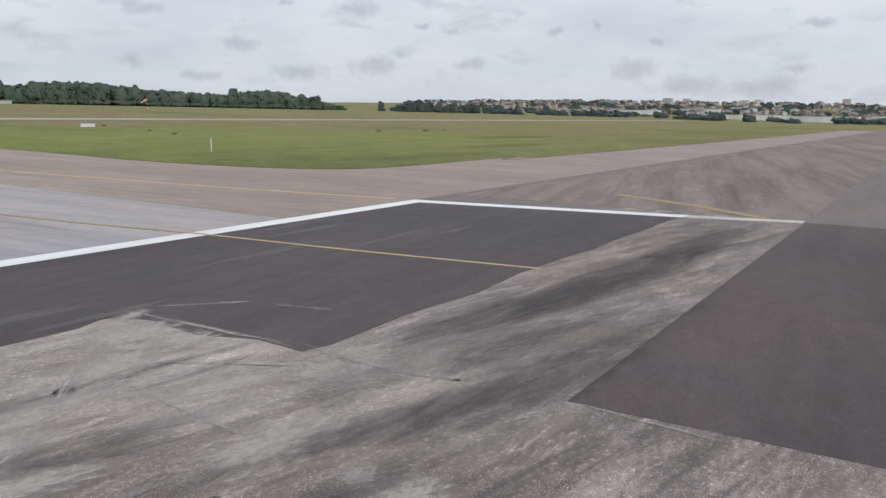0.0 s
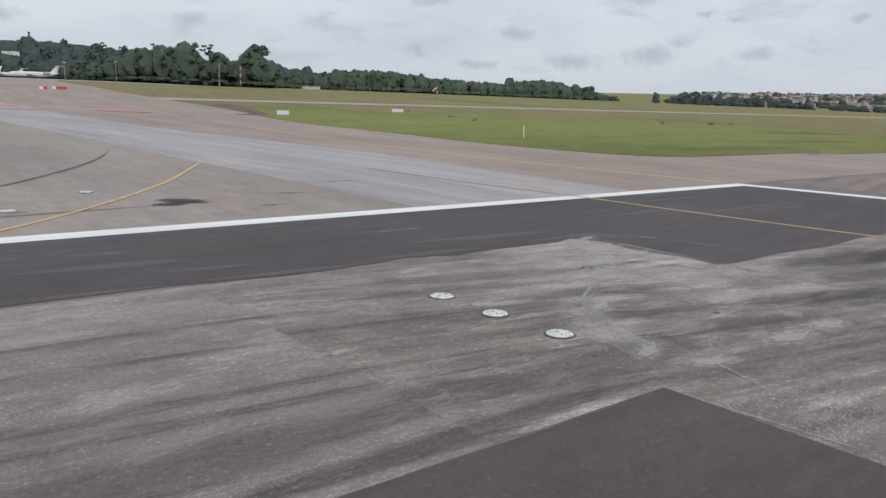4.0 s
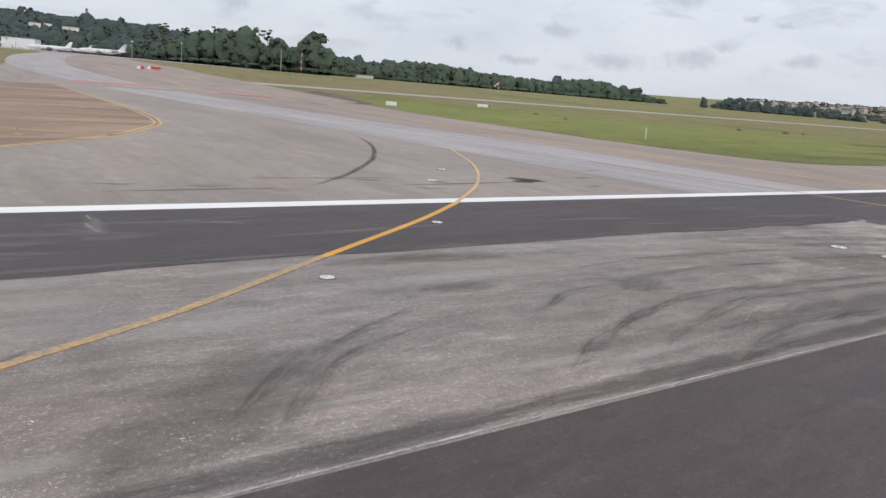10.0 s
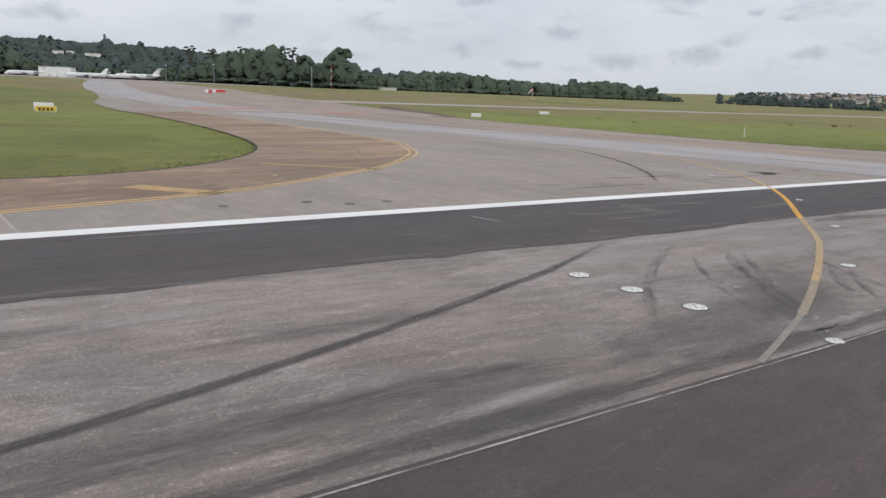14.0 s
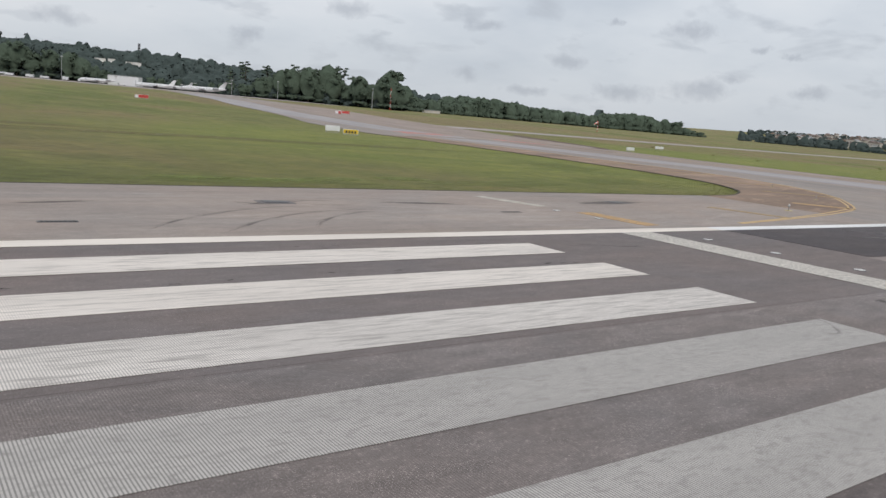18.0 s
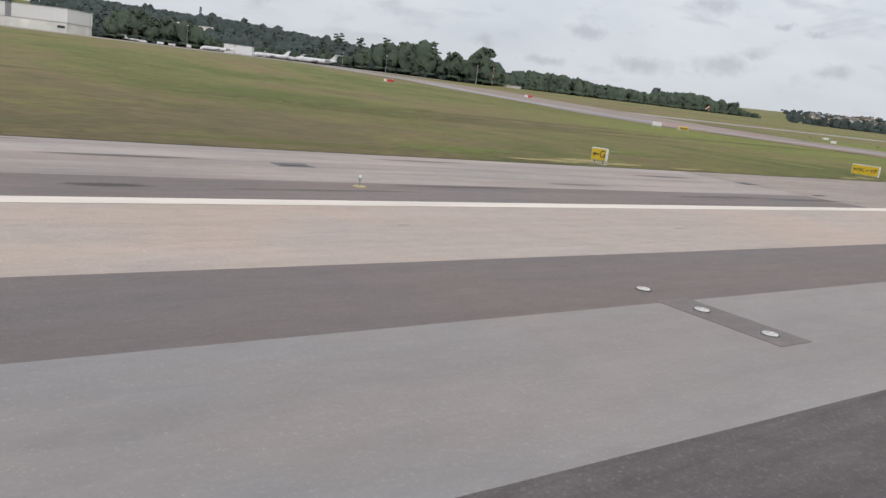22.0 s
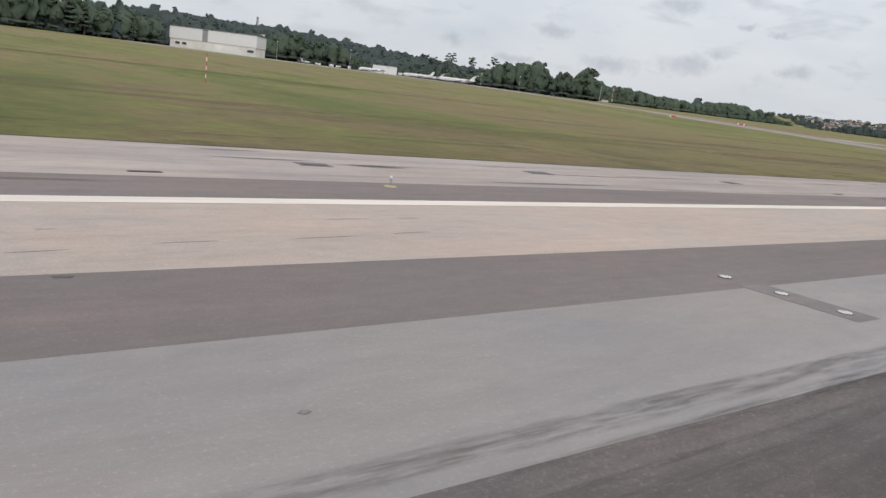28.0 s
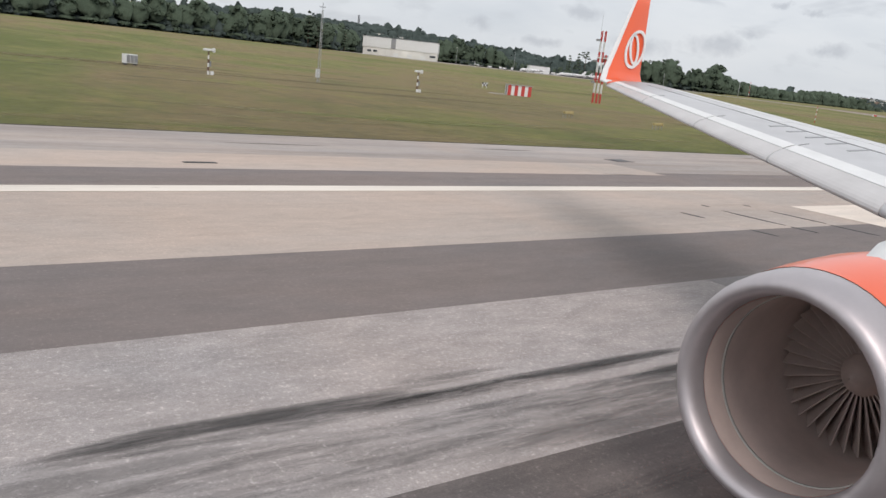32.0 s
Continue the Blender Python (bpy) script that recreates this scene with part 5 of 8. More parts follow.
for c in dirty.children:
    c.data = c.data.copy()
    c.data.materials[0] = CHARCOAL if c.name.split(".")[0] in ("lens", "bolt") else PATCH
for px, py in spots[1:]:
    if (px, py) in ((32.9, 10.0), (32.9, 13.1), (370.0, 10.0), (370.0, 11.55), (124.9, 11.55), (155.3, 10.0), (155.3, 11.55), (401.7, 10.0), (401.7, 11.55), (432.3, 10.0), (432.3, 11.55), (-32.6, -3.3), (-33.8, -2.3), (-35.4, -2.4), (-29.5, -3.3)):
        if (px, py) != (32.9, 10.0):
            dull = copy_thing(dirty, pose(px, py, 0.012, 0, 0, (px * 37) % 90))
            dull.scale = (0.7, 0.7, 1)
            if px == 432.3:
                for c in dull.children:
                    if c.name.split(".")[0] == "cover":
                        c.data = c.data.copy()
                        c.data.materials[0] = AIM
        continue
    lit = copy_thing(light, pose(px, py, 0.004 if abs(px) < 60 else 0.012, 0, 0, (px * 37) % 90))
    if px > 60 or (px, py) in ((-40.0, 12.5), (-46.5, 8.7), (-52.8, 3.75), (-33.05, 15.85)):
        lit.scale = (0.66, 0.66, 1) if px != -40.0 else (0.78, 0.78, 1)
    elif -2 < px < 0:
        lit.scale = (0.78, 0.78, 1)
light.matrix_world = pose(*spots[0], 0.004)

# ---- elevated edge lights ----


def edge_light(m, cap, label):
    ob = thing("edge_light", m, label, "runway light", "edge lights")
    bm = fresh(); bmesh.ops.create_cone(bm, cap_ends=True, segments=20, radius1=0.25, radius2=0.22, depth=0.04, matrix=Matrix.Translation((0, 0, 0.015)))
    part("base_plate", bm, YELDULL, ob, "yellow-painted base plate")
    bm = fresh(); tube(bm, (0, 0, 0.03), (0, 0, 0.26), 0.025)
    part("stem", bm, GREY, ob)
    bm = fresh(); tube(bm, (0, 0, 0.26), (0, 0, 0.31), 0.07, 0.06)
    part("collar", bm, GREY, ob)
    bm = fresh(); bmesh.ops.create_uvsphere(bm, u_segments=14, v_segments=8, radius=0.055, matrix=Matrix.Translation((0, 0, 0.35)) @ Matrix.Diagonal((1, 1, 1.3, 1)))
    part("lens", bm, cap, ob, smooth=True)
    return ob


e0 = edge_light(pose(33.1, -3.4, 0), WHITE, "small elevated runway edge light on a yellow base")
for px in (-20.9, 94.5, 155.3, 216.3, 277.3, 338.8, 401.5, 462, 523):
    copy_thing(e0, pose(px, -5.9 if px == -20.9 else -3.3, 0))
e1 = edge_light(pose(-35.3, -12.1, 0), GREY, "small elevated taxiway light on a yellow base")
e1.scale = (0.6, 0.6, 0.8)
for px, py in ((-45.7, -22.4), (-52.8, -35.7), (-109, 3.0), (-117, -6)):
    copy_thing(e1, pose(px, py, 0))

# covers and slots in the shoulder
cover = thing("manhole_cover", pose(-8.6, -9.2, 0), "dark iron cover in a stained concrete collar on the shoulder", "manhole cover", "shoulder covers")
bm = fresh(); box(bm, -0.75, 0.75, -0.5, 0.5, -0.02, 0.012, 0.01); part("collar", bm, PATCH, cover)
bm = fresh(); box(bm, -0.5, 0.5, -0.3, 0.3, 0.012, 0.03, 0.008); part("lid", bm, CHARCOAL, cover)
rr = random.Random(3)
for px, py in ([(33.5, -8.4), (12.6, -8.3), (140.3, -9.7), (264.1, -9.5), (406.6, -11.6)] + [(64.3 + 30.45 * k, -8.5) for k in range(14)]):
    copy_thing(cover, pose(px + rr.uniform(-0.3, 0.3), py + rr.uniform(-0.2, 0.2), 0.006, 0, 0, rr.uniform(-8, 8)))
slot = thing("drain_slot", pose(2.5, -5.4, 0), "narrow dark drain slot in the shoulder", "drain", "shoulder slots")
bm = fresh(); box(bm, -0.55, 0.55, -0.12, 0.12, -0.01, 0.014, 0.004); part("frame", bm, CHARCOAL, slot)
bm = fresh()
for k in range(8):
    box(bm, -0.48 + 0.125 * k, -0.42 + 0.125 * k, -0.09, 0.09, 0.014, 0.022)
part("grate", bm, DARK, slot)
for px, py in ((21.5, -3.5), (42.7, -4.0), (63.0, -4.3), (110, -5.0), (148, -4.8), (185.2, -5.1), (240, -5.0), (285.7, -5.1), (330, -5.0), (378, -4.9), (412, -4.8), (454, -4.7)):
    copy_thing(slot, pose(px, py, 0.008))
hatch = thing("trench_cover", pose(-0.7, -9.3, 0, 0, 0, 14), "cracked pale concrete trench cover in the shoulder", "trench cover")
for k in range(3):
    bm = fresh(); box(bm, -0.42, 0.42, -2.0 + k * 1.35, -0.72 + k * 1.35, -0.02, 0.018, 0.012); part("slab", bm, CREAM, hatch)

# dark scorched repair marks on the runway


def blot(name, cx, cy, rx, ry, z, mat, seed, parent, label, n=22):
    q = random.Random(seed)
    return slab(name, [(cx + rx * math.cos(2 * math.pi * k / n) * q.uniform(0.55, 1.1), cy + ry * math.sin(2 * math.pi * k / n) * q.uniform(0.55, 1.1)) for k in range(n)], z - 0.006, z, mat, parent, label)


blot("oil_stain", 290.7, 7.2, 0.20, 0.10, 0.012, TRENCH_DARK, 4, runway, "dark oil stain")
blot("oil_stain", 289.4, 13.5, 0.09, 0.06, 0.012, PATCH, 6, runway, "dark oil stain")
for cx, y0, y1 in ((440.7, 4.4, 5.3), (440.6, 7.0, 7.9), (438.2, 3.3, 3.6), (438.3, 4.3, 6.7), (438.2, 6.9, 7.8), (435.8, 3.4, 3.7), (435.8, 4.6, 6.7), (435.8, 6.9, 8.6)):
    ribbon("sealed_crack", [(cx, y0), (cx - 0.05, (y0 + y1) / 2), (cx - 0.1, y1)], 0.15, 0.012, DARK, runway, "black sealed crack", taper=True)
for line in ([(291.4, 5.45), (290.8, 5.4), (290.1, 5.3)], [(288.6, 5.0), (287.9, 4.9), (286.9, 4.85)], [(285.4, 4.8), (284.1, 4.7), (283.2, 4.6)], [(282.4, 4.5), (281.8, 4.4), (280.9, 4.3)], [(283.4, 2.62), (282.6, 2.6), (281.6, 2.55)], [(280.9, 2.5), (280.4, 2.5), (279.9, 2.48)], [(290.5, 3.5), (290.3, 3.5), (290.0, 3.48)],
             [(97.0, 3.2), (96.7, 3.2), (96.4, 3.15)], [(86.5, 4.0), (86.0, 4.0), (85.5, 4.0)]):
    ribbon("sealed_crack", line, 0.06, 0.012, TYRE_BEND, runway, "black sealed crack", taper=True)
q = random.Random(29)
for line in ([(375.0, 1.9), (377.1, 2.4), (378.7, 3.2), (379.8, 4.6), (379.8, 5.4), (379.3, 6.4)], [(373.0, 4.2), (375.6, 4.0), (377.2, 4.3), (377.8, 4.95), (377.3, 5.8), (376.0, 5.95)]):
    pts = curve_pts(line, 6)
    for k in range(0, len(pts) - 2, 2):
        if q.random() < 0.82:
            ribbon("sealed_crack", pts[k:k + 3], q.uniform(0.05, 0.14), 0.012, TYRE_BEND, runway, "black broken circular crack", n=3, taper=True)
for y0, w, mat in ((4.9, 0.5, "g"), (5.7, 0.4, "g"), (6.6, 0.5, "g"), (7.4, 0.35, "g"), (8.5, 0.6, "g"), (9.7, 0.5, "g"), (10.78, 0.10, "d"), (3.92, 0.10, "d")):
    ribbon("tyre_mark", [(433.0, y0), (420.0, y0 + 0.04), (405.0, y0 - 0.03), (392.0, y0 + 0.02), (381.8, y0)], w, 0.0203, TYRE_GHOST if mat == "g" else TYRE, runway, "dirty band along the aiming block", n=8)
q = random.Random(23)
for y0, w, spans in ((13.55, 0.45, ((318, 346), (376, 390), (404, 420), (424, 446))), (14.2, 0.5, ((178, 192), (205, 232), (296, 333), (336, 346), (388, 402))), (14.6, 0.55, ((342, 356), (405, 420), (422, 440), (442, 470))),
                     (15.1, 0.6, ((180, 240), (262, 300), (376, 392), (406, 418), (436, 470))), (15.6, 0.6, ((183, 240), (250, 290), (330, 372), (385, 430))), (16.5, 0.6, ((190, 260), (280, 360), (370, 470))), (17.4, 0.6, ((170, 280), (300, 470)))):
    for a, b in spans:
        ribbon("tyre_mark", [(a, y0 + 0.1), ((a + b) / 2, y0 - 0.04), (b, y0 + 0.06)], w, 0.0125, TYRE_FAINT, runway, "long soft black tyre mark", n=8, taper=True)
        ribbon("tyre_mark", [(a - 4, y0 - 0.32), ((a + b) / 2 - 3, y0 - 0.25), (b - 9, y0 - 0.28)], w * 0.4, 0.0125, TYRE_FAINT, runway, "thin black tyre mark", n=8, taper=True)
for x0, x1, y0, w in ((413.0, 415.4, 13.4, 0.35), (411.0, 415.6, 14.6, 0.42), (409.0, 412.6, 15.12, 0.36), (184.6, 187.6, 14.25, 0.34), (452.0, 462.2, 13.88, 0.40), (455.0, 459.0, 13.84, 0.3), (345.0, 350.4, 14.56, 0.36)):
    ribbon("tyre_mark", [(x0, y0), ((x0 + x1) / 2, y0 + 0.02), (x1, y0)], w, 0.0128, TYRE, runway, "short black tyre mark", n=10, taper=True)
for i in range(40):
    smear("rubber_smear", q.uniform(375, 475), q.uniform(12.9, 15.5), q.uniform(1.0, 3.5), q.uniform(0.12, 0.32), 0, SOOT_FAINT, 0.0100 + 0.00006 * i, runway, "soft dark rubber smear")
for line in ([(388.9, 5.6), (389.5, 7.0), (390.2, 8.4), (391.0, 9.8), (391.8, 11.2)], [(389.6, 5.8), (390.3, 7.4), (391.1, 9.0), (391.9, 10.4)], [(388.3, 8.3), (388.7, 9.6), (389.2, 10.8), (389.9, 12.0)]):
    ribbon("tyre_mark", line, 0.34, 0.0206, TYRE_GHOST, runway, "faint tyre mark across the aiming block", taper=True)
for a, b in ((76.95, 75.9), (75.6, 75.0), (74.8, 73.9), (73.7, 72.6)):
    ribbon("sealed_crack", [(a, 10.2), ((a + b) / 2, 10.16), (b, 10.12)], 0.06, 0.012, TYRE_BEND, runway, "black sealed crack", taper=True)
ribbon("crack_seam", [(303.5, 3.25), (325, 3.35), (345, 3.25), (364.8, 3.3)], 0.10, 0.0125, TYRE_FAINT, runway, "dark lengthwise seam in pale asphalt", n=16)
ribbon("tyre_mark", [(461.9, 13.76), (460.3, 13.66), (458.7, 13.67), (457.1, 13.69)], 0.36, 0.0131, TYRE_BEND, runway, "crisp black tyre mark", n=10, taper=True)
ribbon("tyre_mark", [(456.4, 13.73), (455.4, 13.79), (453.6, 13.79), (452.0, 13.80)], 0.26, 0.0131, TYRE_BEND, runway, "crisp black tyre mark", n=10, taper=True)
# turning tyre marks over the worn asphalt before the threshold
for line, w in (([(-64.5, 13.6), (-61.0, 13.1), (-58.0, 12.75), (-55.59, 12.58), (-54.08, 12.46), (-52.8, 12.55), (-51.4, 12.9), (-50.18, 13.31), (-48.67, 14.1), (-47.2, 15.0)], 0.34),
                ([(-64.0, 14.2), (-60.0, 13.6), (-57.4, 13.3), (-55.4, 13.14), (-54.1, 13.18), (-52.27, 13.63), (-50.49, 14.2), (-49.0, 14.95)], 0.36),
                ([(-57.5, 15.0), (-54.78, 14.82), (-52.1, 15.0), (-50.4, 15.6)], 0.4),
                ([(-52.4, 11.1), (-50.69, 11.33), (-49.68, 11.85), (-48.2, 12.6)], 0.3),
                ([(-62.3, 9.96), (-59.14, 9.6), (-56.86, 9.5), (-54.63, 9.41), (-52.0, 9.8)], 0.22),
                ([(-60.5, 11.3), (-57.2, 10.8), (-54.8, 10.75), (-52.6, 11.0)], 0.25),
                ([(-47.4, 10.9), (-44.94, 12.19), (-43.47, 13.12), (-42.1, 14.5)], 0.30),
                ([(-46.9, 12.0), (-44.7, 12.85), (-43.6, 13.75), (-42.6, 14.9)], 0.30),
                ([(-52.6, 12.55), (-50.17, 13.3), (-48.75, 13.92), (-47.2, 14.8)], 0.34),
                ([(-38.9, 9.7), (-37.6, 10.95), (-36.4, 12.05), (-35.15, 13.36), (-34.2, 14.7)], 0.22),
                ([(-39.6, 9.6), (-38.2, 10.85), (-36.73, 12.15), (-35.42, 13.5), (-34.3, 14.9)], 0.24),
                ([(-39.6, 12.2), (-38.6, 12.9), (-37.65, 13.6), (-36.75, 14.5), (-36.1, 15.3)], 0.24),
                ([(-39.9, 12.55), (-38.5, 13.5), (-37.4, 14.35), (-36.6, 15.2)], 0.20),
                ([(-31.0, 13.7), (-32.21, 12.6), (-33.44, 11.5), (-35.85, 9.8), (-38.84, 8.13)], 0.26),
                ([(-29.5, 14.4), (-26.0, 14.0), (-22.0, 14.3), (-18.0, 15.1)], 0.5)):
    ribbon("tyre_mark", line, w * 1.25, 0.0145, TYRE_FAINT, runway, "faint curving tyre mark", n=10, taper=True)
# small pale letters of chalk and old paint ends
for x0, y0, x1, y1 in ((-35.18, 12.04, -34.9, 12.91), (-35.48, 12.19, -35.25, 12.9), (-35.76, 12.38, -35.53, 13.04), (-53.2, 13.9, -52.5, 14.2), (-49.2, 14.3, -48.8, 14.5)):
    ribbon("scuff_mark", [(x0, y0), ((x0 + x1) / 2, (y0 + y1) / 2), (x1, y1)], 0.09, 0.0165, SCUFF, runway, "short pale scratch in worn asphalt")
    ribbon("scuff_mark", [(x1, y1), (x1 - 0.07, y1 + 0.05), (x1 - 0.16, y1 + 0.1)], 0.07, 0.0165, SCUFF, runway, "short pale scratch in worn asphalt")
# stones chipped pale out of the worn asphalt
q = random.Random(91)
V, F = [], []
for cx, cy, rad in ((-33.6, 15.6, 0.5), (-34.2, 14.9, 0.25), (-33.9, 15.4, 0.5), (-34.8, 15.1, 0.7), (-35.9, 15.2, 0.4), (-37.0, 14.2, 0.35), (-37.8, 15.5, 0.4), (-36.2, 12.8, 0.4), (-35.0, 12.6, 0.3), (-41.7, 14.5, 0.5), (-40.4, 13.4, 0.5), (-37.9, 15.5, 0.4), (-40.0, 15.0, 0.6), (-38.8, 15.1, 0.6)):
    for k in range(48):
        a, d = q.uniform(0, 6.28), rad * abs(q.gauss(0, 0.8))
        x, y, w, turn = cx + d * math.cos(a), cy + 0.6 * d * math.sin(a), q.uniform(0.003, 0.012), q.uniform(0, 6.28)
        n = len(V)
        for j in range(5):
            g = w * q.uniform(0.6, 1.3)
            V.append((x + g * 1.5 * math.cos(turn + j * 1.257), y + g * math.sin(turn + j * 1.257), 0.0222))
        V.append((x, y, 0.0252))
        F += [(n + j, n + (j + 1) % 5, n + 5) for j in range(5)]
tagged(raw("stone_chips", V, F, CHIP, runway, "pale chipped stones in worn asphalt"), kind="stuff")
# pits and short cracks in the threshold stripes, and scorched turning marks on the shoulder beside them
q = random.Random(57)
for i in range(34):
    x, y = q.uniform(9, 38), (5.1 if i < 26 else 1.75) + q.uniform(-0.35, 0.25)
    ribbon("crack_seam", [(x, y), (x - q.uniform(0.05, 0.12), y + q.uniform(-0.05, 0.05)), (x - q.uniform(0.16, 0.3), y + q.uniform(-0.08, 0.08))], q.uniform(0.035, 0.07), 0.0242, TYRE_BEND, runway, "short dark pit in white paint", n=3)
for x, y in ((13.54, -7.98), (12.31, -8.7), (11.39, -9.03), (10.51, -8.81), (13.34, -7.61), (9.9, -6.21), (10.4, -7.47)):
    ribbon("tyre_mark", [(x + 1.1, y - 0.1), (x + 0.2, y + 0.05), (x - 0.9, y - 0.04)], 0.20, 0.0130, TYRE, shoulder, "black scorched patch on the shoulder", n=6, taper=True)
for line in ([(19.73, -1.35), (18.32, -3.25), (16.3, -5.08), (14.2, -6.39), (11.71, -7.17)], [(17.54, -0.91), (15.56, -3.11), (13.1, -5.04), (10.1, -6.2)], [(14.1, -1.65), (12.86, -3.46), (10.64, -5.24), (9.06, -5.59)]):
    ribbon("tyre_mark", line, 0.30, 0.0126, TYRE_FAINT, shoulder, "dark swinging tyre mark on the shoulder", taper=True)
# torn cracks on the taxiway and little sealed spots on the runway
q = random.Random(19)
for x0, y0, ln in ((-48.35, -3.98, 1.9), (-51.17, -6.1, 2.3), (-58.9, -4.83, 1.2), (-61.6, -5.5, 1.0), (-45.3, -4.4, 1.4), (-55.2, -5.3, 1.6), (-50.6, -3.1, 1.2), (-68.4, -6.0, 2.0), (-66.2, -3.2, 1.6), (-72.5, -9.0, 2.4), (-57.0, -3.0, 1.3)):
    for k in range(3):
        dx, dy = q.uniform(-0.5, 0.5), q.uniform(-0.25, 0.25)
        ribbon("crack_seam", [(x0 + dx, y0 + dy), (x0 + dx - ln * 0.3, y0 + dy + q.uniform(-0.12, 0.12)), (x0 + dx - ln * q.uniform(0.5, 0.9), y0 + dy + q.uniform(-0.15, 0.15))], 0.10, 0.0125, TYRE_BEND, taxiway, "dark torn crack in the taxiway", n=5, taper=True)
for i, (cx, cy, rx) in enumerate(((51.98, 4.33, 0.22), (51.13, 4.32, 0.16), (52.18, 6.13, 0.14), (51.7, 6.2, 0.1), (50.23, 5.93, 0.12), (45.81, 3.14, 0.2), (52.69, 13.52, 0.06), (51.19, 13.28, 0.09), (50.68, 13.4, 0.08), (47.94, 14.33, 0.06), (45.6, 10.22, 0.07))):
    blot("oil_stain", cx, cy, rx, rx * 0.45, 0.012, DARK, 30 + i, runway, "small black sealed spot")
ribbon("crack_seam", [(43.62, 10.95), (43.66, 11.7), (43.58, 12.6), (43.6, 15.5)], 0.07, 0.0125, TYRE, runway, "dark crosswise seam")
ribbon("crack_seam", [(39.8, 10.89), (48, 10.9), (56, 10.89), (64.5, 10.9)], 0.07, 0.0125, TYRE, runway, "dark lengthwise seam", n=20)

# ---- signs ----


def text_mesh(txt, size):
    c = bpy.data.curves.new("text", "FONT")
    c.body, c.size, c.extrude, c.align_x, c.align_y = txt, size, 0.004, "CENTER", "CENTER"
    o = bpy.data.objects.new("text", c)
    me = bpy.data.meshes.new_from_object(o)
    bpy.data.objects.remove(o)
    bpy.data.curves.remove(c)
    return me


def sign(name, m, w, h, face, label, parts=(), back=WHITE, legs=2, lift=0.2, thick=0.28):
    """An airfield guidance sign: a box on short legs, its face towards +y of its own."""
    ob = thing(name, m, label, "airfield sign", "airfield signs")
    bm = fresh(); box(bm, -w / 2, w / 2, -thick / 2, thick / 2, lift, lift + h, 0.03)
    part("housing", bm, back, ob, "white enamel housing")
    bm = fresh(); box(bm, -w / 2 + 0.05, w / 2 - 0.05, thick / 2, thick / 2 + 0.012, lift + 0.05, lift + h - 0.05)
    f = part("face", bm, face, ob)
    for txt, x, size, mat in parts:
        me = text_mesh(txt, size)
        me.materials.clear(); me.materials.append(mat)
        t = new("lettering", me)
        t.parent = ob
        t.matrix_local = Matrix.Translation((x, thick / 2 + 0.018, lift + h / 2)) @ Euler((radians(90), 0, radians(180))).to_matrix().to_4x4()
    for k in range(legs):
        xx = 0 if legs == 1 else -w / 2 + 0.25 + (w - 0.5) * k / (legs - 1)
        bm = fresh(); tube(bm, (xx, 0, 0), (xx, 0, lift + 0.02), 0.05)
        part("leg", bm, GREY, ob)
    bm = fresh(); box(bm, -w / 2, w / 2, -0.22, 0.22, -0.12, 0.0, 0.02)
    part("footing", bm, CONCRETE, ob)
    return ob


def arrow(bm, x, z, s, flip=1):
    """A flat arrow in the sign's face."""
    pts = [(-0.5, 0), (-0.12, 0.34), (-0.12, 0.1), (0.5, 0.1), (0.5, -0.1), (-0.12, -0.1), (-0.12, -0.34)]
    vs = [bm.verts.new((x - flip * px * s, 0, z + pz * s)) for px, pz in pts]
    f = bm.faces.new(vs)
    r = bmesh.ops.extrude_face_region(bm, geom=[f])
    for v in r["geom"]:
        if isinstance(v, bmesh.types.BMVert):
            v.co.y += 0.012


def add_arrow(ob, x, z, s, y):
    bm = fresh(); arrow(bm, x, z, s)
    bmesh.ops.translate(bm, verts=bm.verts, vec=(0, y, 0))
    bmesh.ops.recalc_face_normals(bm, faces=bm.faces)
    return part("arrow", bm, DARK, ob, "black arrow")


sG = sign("guidance_sign", pose(69.9, -15.7, 0, 0, 0, -73), 1.1, 0.82, YELP, "yellow guidance sign with a black arrow and letter on the verge", [("G", -0.28, 0.66, DARK)])
add_arrow(sG, 0.22, 0.61, 0.42, 0.155)
sV = sign("guidance_sign", pose(33.5, -16.9, -0.06, 0, 0, -83), 2.45, 0.95, YELP, "long yellow guidance sign with black arrows on the verge",
          [("MIL", 0.38, 0.46, DARK), ("VIP", -0.74, 0.46, DARK)], legs=3)
add_arrow(sV, 0.9, 0.68, 0.3, 0.155)
add_arrow(sV, -0.24, 0.68, 0.3, 0.155)
sign("guidance_sign", pose(-122.2, -107.2, 0.0, 0, 0, -12), 2.2, 0.74, WHITE, "white back of a guidance sign on the grass", lift=0.2)
sign("guidance_sign", pose(-168.1, -135.8, height(0, -135.8), 0, 0, -12), 3.0, 0.7, WHITE, "long white back of a guidance sign on the grass", lift=0.2)
sign("guidance_sign", pose(-41.2, -105.6, 0, 0, 0, -14), 2.6, 0.95, WHITE, "white back of a guidance sign beside a yellow one", lift=0.2)
sY = sign("guidance_sign", pose(-40.0, -96.8, 0, 0, 0, -20), 2.6, 0.75, YELP, "low yellow guidance sign with dark bars on the grass", lift=0.15)
for k in range(4):
    bm = fresh(); box(bm, -0.9 + 0.5 * k, -0.6 + 0.5 * k, 0.15, 0.17, 0.25, 0.65); part("bar", bm, DARK, sY, "dark bar")
